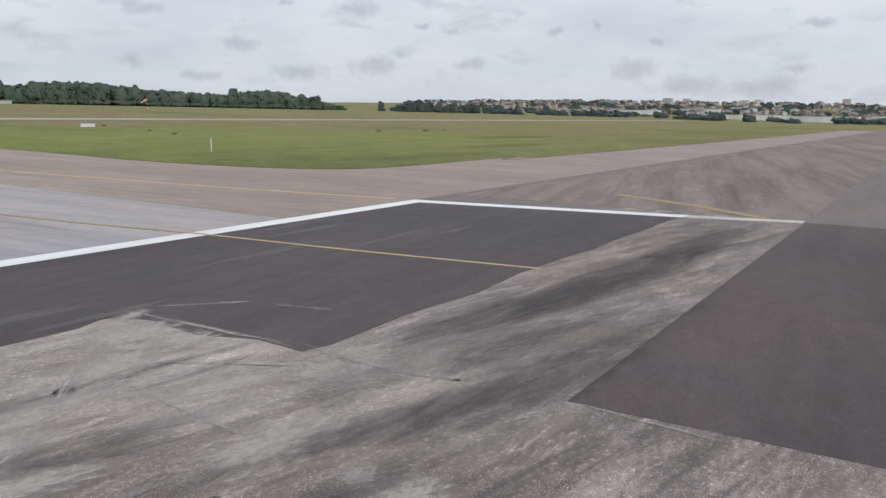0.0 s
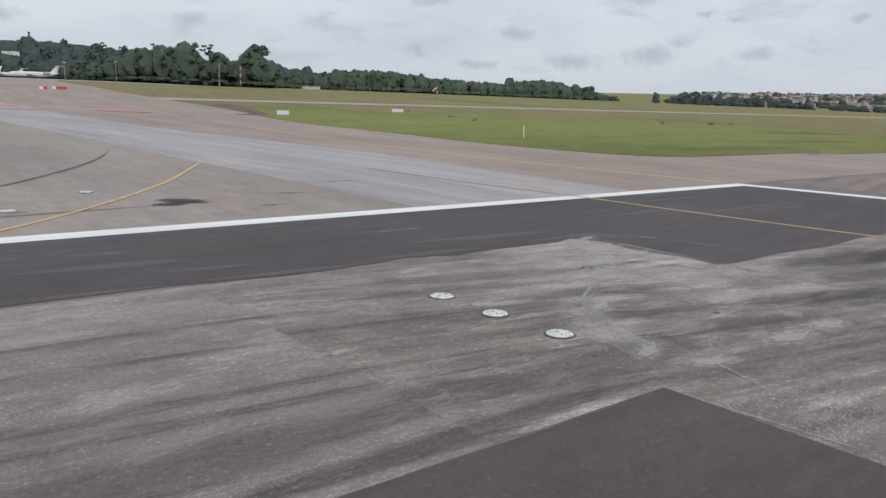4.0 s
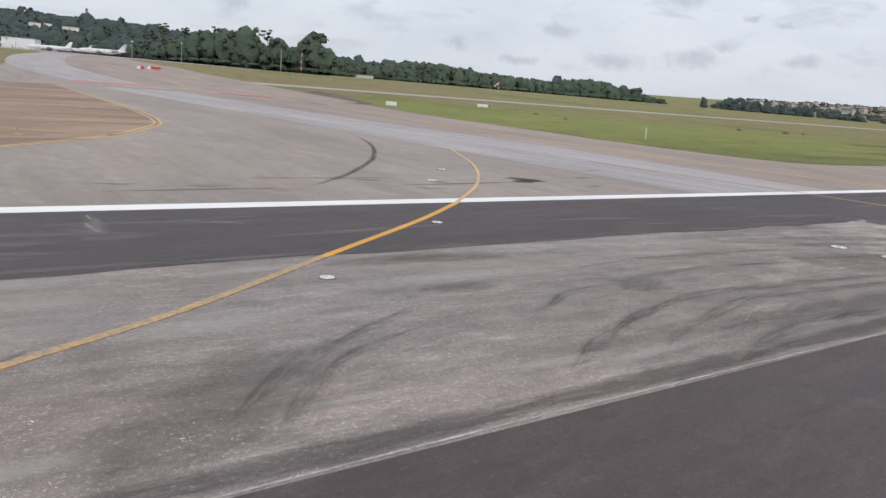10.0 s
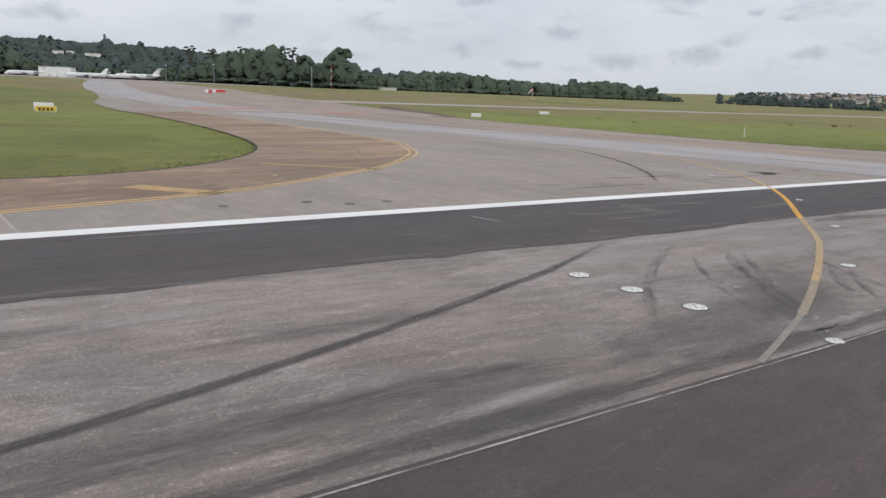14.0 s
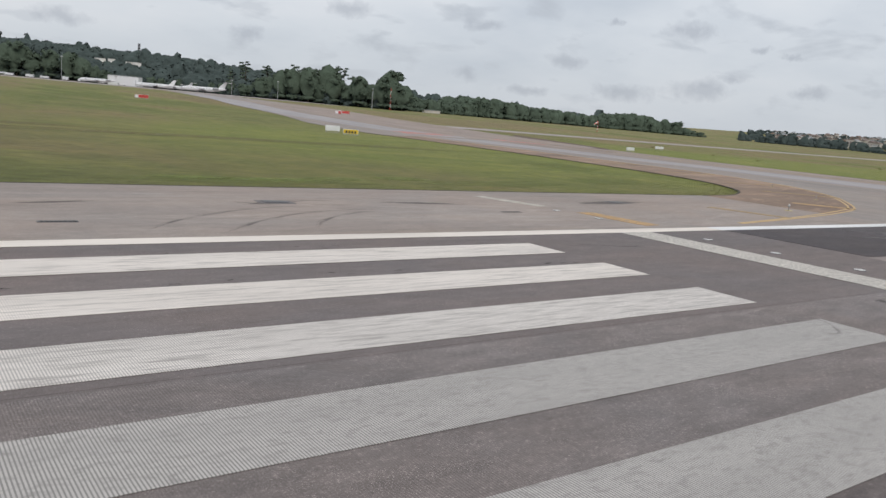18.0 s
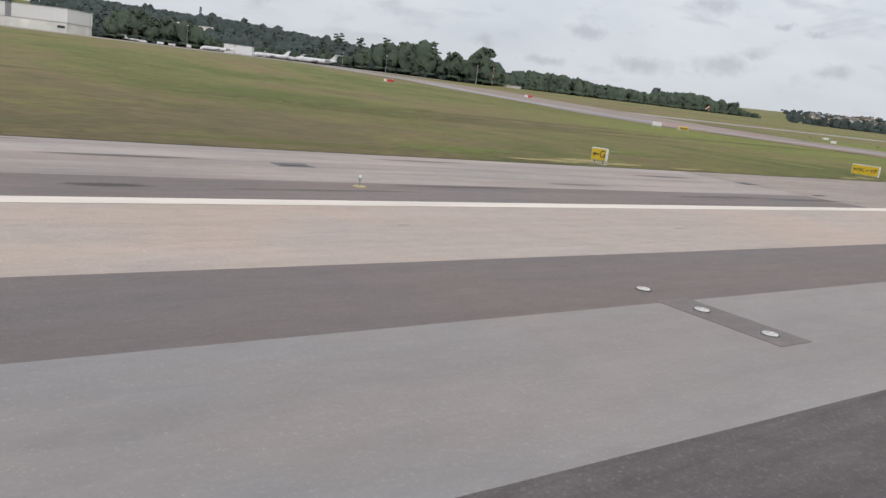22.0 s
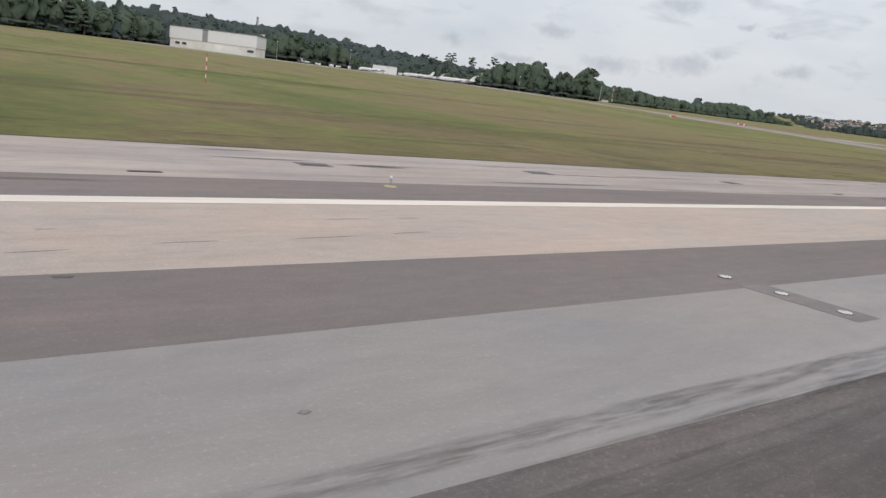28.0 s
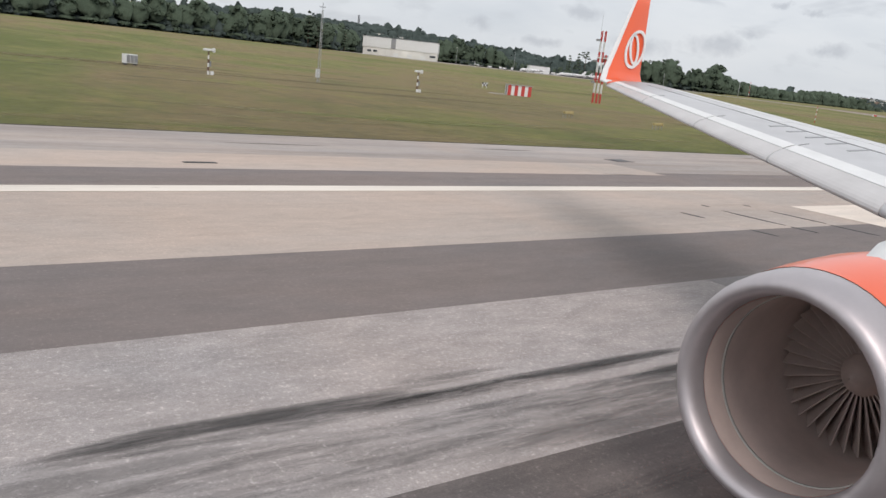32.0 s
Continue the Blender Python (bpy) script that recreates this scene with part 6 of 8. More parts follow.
for px, py, w in ((-118.2, -243, 4.2), (-42.4, -233, 4.0), (-112, -236, 2.2)):
    s = sign("guidance_sign", pose(px, py, height(px, py), 0, 0, -10), w, 1.0, REDP, "red guidance sign with a white end panel on the grass", lift=0.2)
    bm = fresh(); box(bm, w / 2 - 1.1, w / 2 - 0.1, 0.15, 0.175, 0.25, 1.1); part("panel", bm, WHITE, s, "white end panel")
bm = fresh()
mpost = thing("marker_post", pose(-118.1, -42.2, -0.06), "slim white marker post standing in the grass", "marker post", "marker posts")
bm = fresh(); tube(bm, (0, 0, 0), (0, 0, 1.35), 0.06, 0.05); part("post", bm, WHITE, mpost)
bm = fresh(); tube(bm, (0, 0, 1.35), (0, 0, 1.45), 0.065, 0.03); part("cap", bm, GREY, mpost)


def banded(bm_white, bm_red, a, b, n, r):
    a, b = Vector(a), Vector(b)
    for k in range(n):
        tube(bm_red if k % 2 == 0 else bm_white, a + (b - a) * k / n, a + (b - a) * (k + 1) / n, r, seg=8)


def banded_parts(ob, a, b, n, r):
    """Red and white bands, each one a part."""
    a, b = Vector(a), Vector(b)
    for k in range(n):
        bm = fresh(); tube(bm, a + (b - a) * k / n, a + (b - a) * (k + 1) / n, r, seg=10)
        part("band", bm, REDP if k % 2 == 0 else WHITE, ob, "red band" if k % 2 == 0 else "white band")


def lattice(m, h, w, name, label, sections, r=0.06):
    """A three-legged red and white lattice mast."""
    ob = thing(name, m, label, "mast")
    legs = [(w * math.cos(a), w * math.sin(a)) for a in (0.4, 2.5, 4.6)]
    for lx, ly in legs:
        bw, br = fresh(), fresh()
        banded(bw, br, (lx, ly, 0), (lx * 0.8, ly * 0.8, h), sections, r)
        part("leg_bands", bw, WHITE, ob, "white bands")
        part("leg_bands", br, REDP, ob, "red bands")
    steps = sections * 2
    for s in range(steps):
        bm = fresh()
        z0, z1 = h * s / steps, h * (s + 1) / steps
        for i in range(3):
            (ax, ay), (bx, by) = legs[i], legs[(i + 1) % 3]
            f0, f1 = 1 - 0.2 * s / steps, 1 - 0.2 * (s + 1) / steps
            tube(bm, (ax * f0, ay * f0, z0), (bx * f1, by * f1, z1), r * 0.45, seg=6)
            tube(bm, (ax * f1, ay * f1, z1), (bx * f1, by * f1, z1), r * 0.45, seg=6)
        part("bracing", bm, REDP if (s // 2) % 2 == 0 else WHITE, ob)
    return ob


tower = thing("glideslope_mast", pose(336.9, -101.4, -0.06, 0, 0, -40), "cluster of red and white banded antenna masts on the grass", "mast")
for cx, cy, top, n, rad in ((-0.75, 0.0, 10.2, 5, 0.15), (0.0, 0.35, 15.0, 7, 0.17), (0.75, 0.0, 15.0, 7, 0.17)):
    for ox, oy in ((-0.16, -0.1), (0.16, -0.1), (0.0, 0.17)):
        banded_parts(tower, (cx + ox, cy + oy, 0), (cx + ox, cy + oy, top), n, rad * 0.42)
    for k in range(n * 2):
        bm = fresh()
        za, zb = top * k / n / 2, top * (k + 1) / n / 2
        tube(bm, (cx - 0.16, cy - 0.1, za), (cx + 0.16, cy - 0.1, zb), 0.03, seg=6)
        tube(bm, (cx + 0.16, cy - 0.1, za), (cx, cy + 0.17, zb), 0.03, seg=6)
        tube(bm, (cx, cy + 0.17, za), (cx - 0.16, cy - 0.1, zb), 0.03, seg=6)
        part("bracing", bm, REDP if (k // 2) % 2 == 0 else WHITE, tower)
for z in (4.9, 9.4):
    bm = fresh(); box(bm, -1.1, 1.2, -0.35, 0.5, z, z + 0.22, 0.03); part("platform", bm, WHITE if z > 9 else REDP, tower, "mast crossbar")
for z, xx in ((4.2, 1.1), (8.6, 1.3), (12.9, 1.2)):
    bm = fresh(); box(bm, xx - 0.3, xx + 0.55, -0.3, 0.3, z, z + 0.4, 0.05); part("antenna", bm, GREY, tower, "grey antenna box")
bm = fresh(); tube(bm, (1.0, 0, 15.0), (1.0, 0, 18.2), 0.035, 0.015, 6); part("lightning_rod", bm, STEEL, tower)
lattice(pose(-295.4, -496.7, height(0, -496.7) - 0.06), 17.0, 0.45, "antenna_mast", "distant red and white lattice antenna mast before the woods", 7, 0.05)
lm2 = lattice(pose(-281.5, -500, height(0, -500) - 0.06), 15.5, 0.35, "antenna_mast", "slim grey lattice mast beside a red and white one", 5, 0.10)
for c in lm2.children:
    c.data.materials[0] = STEEL

hut = thing("equipment_hut", pose(356.4, -104.4, -0.06, 0, 0, -26), "red and white striped equipment hut on the grass", "hut")
bm = fresh(); box(bm, -2.45, 2.45, -1.2, 1.2, 0, 2.05, 0.03); part("body", bm, WHITE, hut)
for k in range(4):
    bm = fresh(); box(bm, -2.46 + k * 1.4, -1.76 + k * 1.4, -1.23, 1.23, 0.02, 2.03, 0.01); part("stripe", bm, REDP, hut, "red painted stripe")
bm = fresh(); box(bm, -2.6, 2.6, -1.35, 1.35, 2.05, 2.17, 0.03); part("roof", bm, CONCRETE, hut)
bm = fresh(); box(bm, 2.47, 2.5, -0.45, 0.45, 0.05, 1.9, 0.01); part("door", bm, GREY, hut)
for ax in (-1.9, 0.2, 2.0):
    bm = fresh(); tube(bm, (ax, 0, 2.1), (ax, 0, 3.4), 0.03, 0.015); part("aerial", bm, GREY, hut)
bm = fresh(); box(bm, 2.6, 6.0, -0.7, 0.7, -0.02, 0.12, 0.02); part("step", bm, CONCRETE, hut, "pale concrete step")

chk = thing("monitor_antenna", pose(342.2, -133.9, height(0, -133.9) - 0.06), "small black and white chequered monitor antenna", "antenna")
for i in range(4):
    for j in range(2):
        bm = fresh(); box(bm, -0.8 + 0.4 * i, -0.4 + 0.4 * i, -0.06, 0.06, 0.5 + 0.4 * j, 0.9 + 0.4 * j, 0.01)
        part("panel", bm, WHITE if (i + j) % 2 else DARK, chk)
for xx in (-0.6, 0.6):
    bm = fresh(); tube(bm, (xx, 0, 0), (xx, 0, 0.6), 0.05); part("leg", bm, WHITE, chk)


def ceilometer(m, label):
    ob = thing("visibility_sensor", m, label, "weather sensor", "weather sensors")
    for k in range(6):
        bm = fresh(); tube(bm, (0, 0, 0.48 * k), (0, 0, 0.48 * (k + 1)), 0.13 - 0.008 * k, 0.13 - 0.008 * (k + 1), 12)
        part("band", bm, BANDBROWN if k % 2 else WHITE, ob, "dark brown band" if k % 2 else "white band")
    bm = fresh(); box(bm, -0.75, 0.75, -0.18, 0.18, 2.9, 3.2, 0.06); part("sensor_head", bm, WHITE, ob)
    bm = fresh(); box(bm, -0.85, -0.6, -0.22, 0.22, 2.75, 3.3, 0.05); part("hood", bm, WHITE, ob)
    bm = fresh(); box(bm, -0.3, -0.1, -0.2, 0.2, 1.0, 1.7, 0.03); part("control_box", bm, GREY, ob)
    bm = fresh(); box(bm, -0.75, -0.35, -0.2, 0.2, 0, 0.45, 0.03); part("foot_box", bm, WHITE, ob)
    return ob


ceilometer(pose(397.4, -79.0, -0.06, 0, 0, 15), "black and white banded weather sensor post on the grass")
ceilometer(pose(428.6, -79.4, -0.06, 0, 0, 15), "black and white banded weather sensor post near a thin mast")
wm = thing("wind_mast", pose(411.3, -83.6, -0.06), "thin grey lattice wind mast with a white cabinet", "mast")
for k in range(3):
    a = 0.3 + k * 2.09
    bm = fresh(); tube(bm, (0.22 * math.cos(a), 0.22 * math.sin(a), 0), (0.12 * math.cos(a), 0.12 * math.sin(a), 10), 0.028, seg=6); part("leg", bm, STEEL, wm)
bm = fresh()
for s in range(22):
    z0 = s * 10 / 22
    for k in range(3):
        a, b = 0.3 + k * 2.09, 0.3 + (k + 1) * 2.09
        tube(bm, (0.2 * math.cos(a), 0.2 * math.sin(a), z0), (0.12 * math.cos(b), 0.12 * math.sin(b), z0 + 0.45), 0.014, seg=5)
part("bracing", bm, STEEL, wm)
bm = fresh(); box(bm, -0.35, 0.25, -0.5, -0.15, 0.7, 1.9, 0.03); part("cabinet", bm, WHITE, wm)
bm = fresh(); tube(bm, (0, 0, 10), (0, 0, 11), 0.03); box(bm, -0.5, 0.5, -0.03, 0.03, 10.4, 10.46); part("vane", bm, DARK, wm)
cab = thing("electrical_cabinet", pose(435.8, -88.5, -0.06, 0, 0, 20), "pale grey mesh cabinet standing in the grass", "cabinet")
bm = fresh(); box(bm, -0.85, 0.85, -0.5, 0.5, 0.25, 1.4, 0.03); part("body", bm, WHITE, cab)
for k in range(3):
    bm = fresh(); box(bm, -0.8 + 0.55 * k, -0.3 + 0.55 * k, 0.5, 0.53, 0.35, 1.3, 0.01); part("door", bm, GREY, cab)
for xx in (-0.7, 0.7):
    bm = fresh(); box(bm, xx - 0.06, xx + 0.06, -0.4, 0.4, 0, 0.27); part("leg", bm, CHARCOAL, cab)

for i, (px, py) in enumerate(((400.5, -43.4), (396.5, -34.1), (392.6, -24.9), (390.0, -15.5))):
    ob = thing("papi_unit", pose(px, py, -0.06, 0, 0, 4), "low yellow approach-slope light box on short legs in the grass", "approach light", "approach slope lights")
    bm = fresh(); box(bm, -0.6, 0.6, -0.22, 0.22, 0.46, 0.72, 0.05); part("housing", bm, YELDULL, ob)
    bm = fresh(); box(bm, -0.7, -0.58, -0.24, 0.24, 0.43, 0.76, 0.03); part("hood", bm, YELDULL, ob)
    bm = fresh(); box(bm, -0.72, -0.69, -0.16, 0.16, 0.49, 0.68); part("lens", bm, GLASSY, ob)
    for lx in (-0.5, 0.5):
        for ly in (-0.2, 0.2):
            bm = fresh(); tube(bm, (lx, ly, 0), (lx, ly, 0.48), 0.035); part("leg", bm, GREY, ob)

pole = thing("marker_pole", pose(247.2, -103.5, -0.06), "thin red and white banded marker pole in the grass", "pole")
banded_parts(pole, (0, 0, 0), (0, 0, 4.6), 7, 0.075)

sock = thing("windsock", pose(-303.5, -290, height(0, -290) - 0.06), "orange and white windsock on a banded pole in the grass", "windsock")
banded_parts(sock, (0, 0, 0), (0, 0, 5.6), 6, 0.14)
for k in range(4):
    bm = fresh(); tube(bm, (0.1 + 0.75 * k, 0, 5.5 - 0.42 * k), (0.1 + 0.75 * (k + 1), 0, 5.5 - 0.42 * (k + 1)), 0.46 - 0.07 * k, 0.46 - 0.07 * (k + 1), 14)
    part("sleeve", bm, ORANGE if k % 2 == 0 else WHITE, sock)
bm = fresh(); tube(bm, (0, 0, 5.3), (0.2, 0, 5.5), 0.5, 0.5, 14); part("hoop", bm, GREY, sock)
# ---- hangar ----
hx0, hy0, hx1, hy1 = -8.2, -670.0, 54.0, -715.0
hl = math.hypot(hx1 - hx0, hy1 - hy0)
hangar = thing("hangar", pose(hx0, hy0, height(hx0, hy0) - 0.4, 0, 0, math.degrees(math.atan2(hy1 - hy0, hx1 - hx0))), "white clad hangar with a grey base storey at the wood's edge", "hangar")
bm = fresh(); box(bm, 0, hl, -42, 0, 0, 8.2, 0.05); part("base_wall", bm, HOUSE_C, hangar, "pale base storey")
for k in range(16):
    a = -0.6 + (hl + 1.2) * k / 16
    if k == 9:
        bm = fresh(); box(bm, a, a + (hl + 1.2) / 16 - 0.03, -42, 0.45, 8.2, 18.2, 0.04); part("cladding_panel", bm, GREY, hangar, "grey cladding panel")
    else:
        bm = fresh(); box(bm, a, a + (hl + 1.2) / 16 - 0.03, -42, 0.5, 8.2, 18.6, 0.04); part("cladding_panel", bm, WHITE, hangar)
bm = fresh(); box(bm, -1, hl + 1, -43, 0.8, 18.6, 19.1, 0.05); part("roof", bm, GREY, hangar)
for k, (a, b) in enumerate(((1.5, 7.5), (62, 66), (68, 72))):
    bm = fresh(); box(bm, a, b, 0, 0.12, 3.6, 5.6, 0.02); part("window", bm, GLASSY, hangar)
    bm = fresh(); box(bm, a - 0.2, b + 0.2, 0, 0.2, 3.2, 3.5, 0.02); part("window_sill", bm, WHITE, hangar)
for a in (12, 26, 40):
    bm = fresh(); box(bm, a, a + 5, 0, 0.1, 0.2, 4.4, 0.03); part("door", bm, WHITE, hangar)

# ---- parked aircraft ----


def lathe(bm, prof, seg=20, squash=1.0, cap=False):
    """Turns (x, r, z) rings into a skin along x."""
    rings = []
    for x, r, z in prof:
        rings.append([bm.verts.new((x, r * math.cos(2 * math.pi * k / seg), z + squash * r * math.sin(2 * math.pi * k / seg))) for k in range(seg)])
    for a, b in zip(rings, rings[1:]):
        for k in range(seg):
            bm.faces.new((a[k], a[(k + 1) % seg], b[(k + 1) % seg], b[k]))
    if cap:
        bm.faces.new(rings[0][::-1]); bm.faces.new(rings[-1])
    bmesh.ops.recalc_face_normals(bm, faces=bm.faces)
    return bm


def blade(bm, pts, t):
    """A thin tapered plate through four corners."""
    a = [Vector(p) for p in pts]
    n = (a[1] - a[0]).cross(a[3] - a[0]).normalized() * t / 2
    vs = [bm.verts.new(p + n) for p in a] + [bm.verts.new(p - n) for p in a]
    for f in ((0, 1, 2, 3), (7, 6, 5, 4), (0, 4, 5, 1), (1, 5, 6, 2), (2, 6, 7, 3), (3, 7, 4, 0)):
        bm.faces.new([vs[i] for i in f])
    bmesh.ops.recalc_face_normals(bm, faces=bm.faces)
    return bm


def jet(m, L, label, ttail=True, body=WHITE):
    ob = thing("parked_airliner", m, label, "aircraft", "parked aircraft")
    s = L / 36.0
    R = 1.7 * s
    zc = 2.9 * s
    bm = lathe(fresh(), [(0, 0.05, zc - 0.4 * s), (0.7 * s, 0.7 * s, zc - 0.3 * s), (2.2 * s, 1.3 * s, zc - 0.1 * s), (5 * s, R, zc), (25 * s, R, zc), (31 * s, 1.1 * s, zc + 0.5 * s), (35.5 * s, 0.35 * s, zc + 0.9 * s), (36 * s, 0.05, zc + 1 * s)], 18)
    part("fuselage", bm, body, ob, smooth=True)
    top = 8.8 * s
    part("tail_fin", blade(fresh(), [(29.5 * s, 0, zc + 1.3 * s), (34.5 * s, 0, zc + 1.2 * s), (36.6 * s, 0, top), (34.2 * s, 0, top)], 0.3 * s), body, ob)
    zt = top - 0.1 if ttail else zc + 1.0 * s
    for sd in (-1, 1):
        part("tailplane", blade(fresh(), [(33.6 * s, 0, zt), (37 * s, 0, zt), (38 * s, sd * 5.5 * s, zt + 0.2), (36.4 * s, sd * 5.5 * s, zt + 0.2)], 0.22 * s), body, ob)
        part("wing", blade(fresh(), [(14 * s, sd * R * 0.6, zc - 1.0 * s), (20.5 * s, sd * R * 0.6, zc - 1.0 * s), (23.5 * s, sd * 15 * s, zc), (21.8 * s, sd * 15 * s, zc)], 0.4 * s), WINGGREY, ob)
        ex, ez, ey = (26.5 * s, zc + 0.6 * s, 2.6 * s) if ttail else (14 * s, zc - 1.5 * s, 5.2 * s)
        e = lathe(fresh(), [(ex, 0.75 * s, ez), (ex + 0.2 * s, 0.85 * s, ez), (ex + 3 * s, 0.85 * s, ez), (ex + 4.6 * s, 0.5 * s, ez)], 14, 1, True)
        bmesh.ops.translate(e, verts=e.verts, vec=(0, sd * ey, 0))
        part("engine", e, GREY, ob, smooth=True)
        bm = fresh(); tube(bm, (18.5 * s, sd * 2.4 * s, 0.4 * s), (18.5 * s, sd * 2.4 * s, zc - 0.9 * s), 0.12 * s); part("gear_leg", bm, GREY, ob)
        bm = fresh(); tube(bm, (18.5 * s, sd * 2.4 * s - 0.4 * s, 0.5 * s), (18.5 * s, sd * 2.4 * s + 0.4 * s, 0.5 * s), 0.5 * s, seg=14); part("wheel", bm, DARK, ob)
    bm = fresh(); tube(bm, (3 * s, 0, 0.3 * s), (3 * s, 0, zc - 1.2 * s), 0.1 * s); part("gear_leg", bm, GREY, ob)
    bm = fresh(); tube(bm, (3 * s, -0.3 * s, 0.4 * s), (3 * s, 0.3 * s, 0.4 * s), 0.4 * s, seg=14); part("wheel", bm, DARK, ob)
    bm = fresh(); box(bm, 1.1 * s, 1.9 * s, -0.95 * s, 0.95 * s, zc + 0.45 * s, zc + 0.8 * s, 0.1 * s); part("cockpit_window", bm, GLASSY, ob)
    bm = fresh()
    for k in range(22):
        for sd in (-1, 1):
            box(bm, (6 + 0.85 * k) * s, (6.3 + 0.85 * k) * s, sd * R * 0.955 - 0.03, sd * R * 0.955 + 0.03, zc + 0.35 * s, zc + 0.75 * s)
    tagged(part("cabin_windows", bm, GLASSY, ob), kind="stuff")
    return ob


def turn_of(nose, tail):
    return math.degrees(math.atan2(tail[1] - nose[1], tail[0] - nose[0]))


AP = 0.03
for nose, tail, L, tt, lab in (((-174.0, -614.0), (-202.6, -590.0), 37, True, "white twin-jet airliner with a high tail parked before the woods"),
                               ((-144.0, -632.0), (-172.0, -617.5), 31, False, "white airliner parked among others on the apron"),
                               ((-166.0, -640.0), (-186.0, -622.0), 27, True, "white high-tailed jet parked behind another"),
                               ((-108.0, -655.0), (-133.0, -640.0), 29, True, "white high-tailed jet parked near a flat building"),
                               ((-62.0, -668.0), (-44.0, -655.0), 17, True, "small white business jet parked on the apron")):
    jet(pose(nose[0], nose[1], height(nose[0], nose[1]) + AP, 0, 0, turn_of(nose, tail)), L, lab, tt)


def van(m, label, w=5.0, h=2.2):
    ob = thing("service_van", m, label, "van", "service vans")
    bm = fresh(); box(bm, 0, w, -0.95, 0.95, 0.45, h, 0.15); part("body", bm, WHITE, ob)
    bm = fresh(); box(bm, -0.03, 1.2, -0.97, 0.97, h * 0.58, h * 0.86, 0.05); part("window", bm, GLASSY, ob)
    for px in (0.9, w - 0.9):
        for sd in (-0.85, 0.85):
            bm = fresh(); tube(bm, (px, sd - 0.12, 0.36), (px, sd + 0.12, 0.36), 0.36, seg=14); part("wheel", bm, DARK, ob)
    return ob


q = random.Random(8)
for i in range(9):
    px, py = -60 - 13 * i + q.uniform(-4, 4), -652 + q.uniform(-8, 6)
    van(pose(px, py - (0 if i < 5 else 8), height(px, py - (0 if i < 5 else 8)) + AP, 0, 0, q.uniform(0, 180)), "white service van parked on the apron", q.uniform(4.5, 7.5), q.uniform(1.8, 3.0))


def block_house(name, m, w, d, h, wall, label, category, roofmat=GREY, floors=2, windows=True):
    ob = thing(name, m, label, category)
    bm = fresh(); box(bm, -w / 2, w / 2, -d / 2, d / 2, 0, h, 0.05); part("wall", bm, wall, ob)
    bm = fresh(); box(bm, -w / 2 - 0.3, w / 2 + 0.3, -d / 2 - 0.3, d / 2 + 0.3, h, h + 0.35, 0.05); part("roof", bm, roofmat, ob)
    if windows:
        for f in range(floors):
            for k in range(max(2, int(w / 5))):
                a = -w / 2 + (k + 0.3) * w / max(2, int(w / 5))
                bm = fresh(); box(bm, a, a + 1.8, d / 2, d / 2 + 0.08, 1.0 + f * h / floors, 2.3 + f * h / floors); part("window", bm, GLASSY, ob)
    return ob


block_house("terminal_building", pose(-146, -668, height(-146, -668), 0, 0, 150), 24, 12, 7.5, WHITE, "flat white apron building beside parked aircraft", "building")
block_house("terminal_building", pose(-425, -628, height(-425, -628), 0, 0, 160), 16, 8, 2.6, HOUSE_A, "low white building at the wood's edge", "building", floors=1)
for px, py, w in ((-250, -1228, 20), (-268, -1236, 13), (-286, -1210, 12), (-298, -1214, 16)):
    block_house("hill_building", pose(px, py, height(px, py), 0, 0, 168), w * 0.75, 10, 9, HOUSE_C, "pale building among the trees on the hill", "building", GREY, 2)
block_house("terminal_building", pose(251, -604, height(251, -604), 0, 0, 165), 12, 9, 9.5, HOUSE_B, "reddish house half hidden by trees", "building", ROOF)
for px, py, h in ((-22, -655, 16), (-95, -650, 18), (-205, -586, 12), (-160, -566, 5), (-126, -560, 5), (-232, -560, 14)):
    lp = thing("lamp_post", pose(px, py, height(px, py) - 0.05), "thin grey lamp post at the apron's edge", "lamp post", "apron lamp posts")
    bm = fresh(); tube(bm, (0, 0, 0), (0, 0, h), 0.18, 0.1); part("pole", bm, STEEL, lp)
    bm = fresh(); box(bm, -0.9, 0.9, -0.2, 0.2, h - 0.1, h + 0.25, 0.05); part("lamp_head", bm, WHITE, lp)
ant = lattice(pose(-386, -1536, height(-386, -1536)), 34, 2.2, "radio_mast", "grey radio mast on top of the wooded hill", 5, 0.5)
for c in ant.children:
    c.data.materials[0] = CHARCOAL

# ---- trees and woods ----


ico = fresh()
bmesh.ops.create_icosphere(ico, subdivisions=2, radius=1.0)
ICO = [tuple(v.co) for v in ico.verts]
ICO_F = [tuple(v.index for v in f.verts) for f in ico.faces]
ico.free()


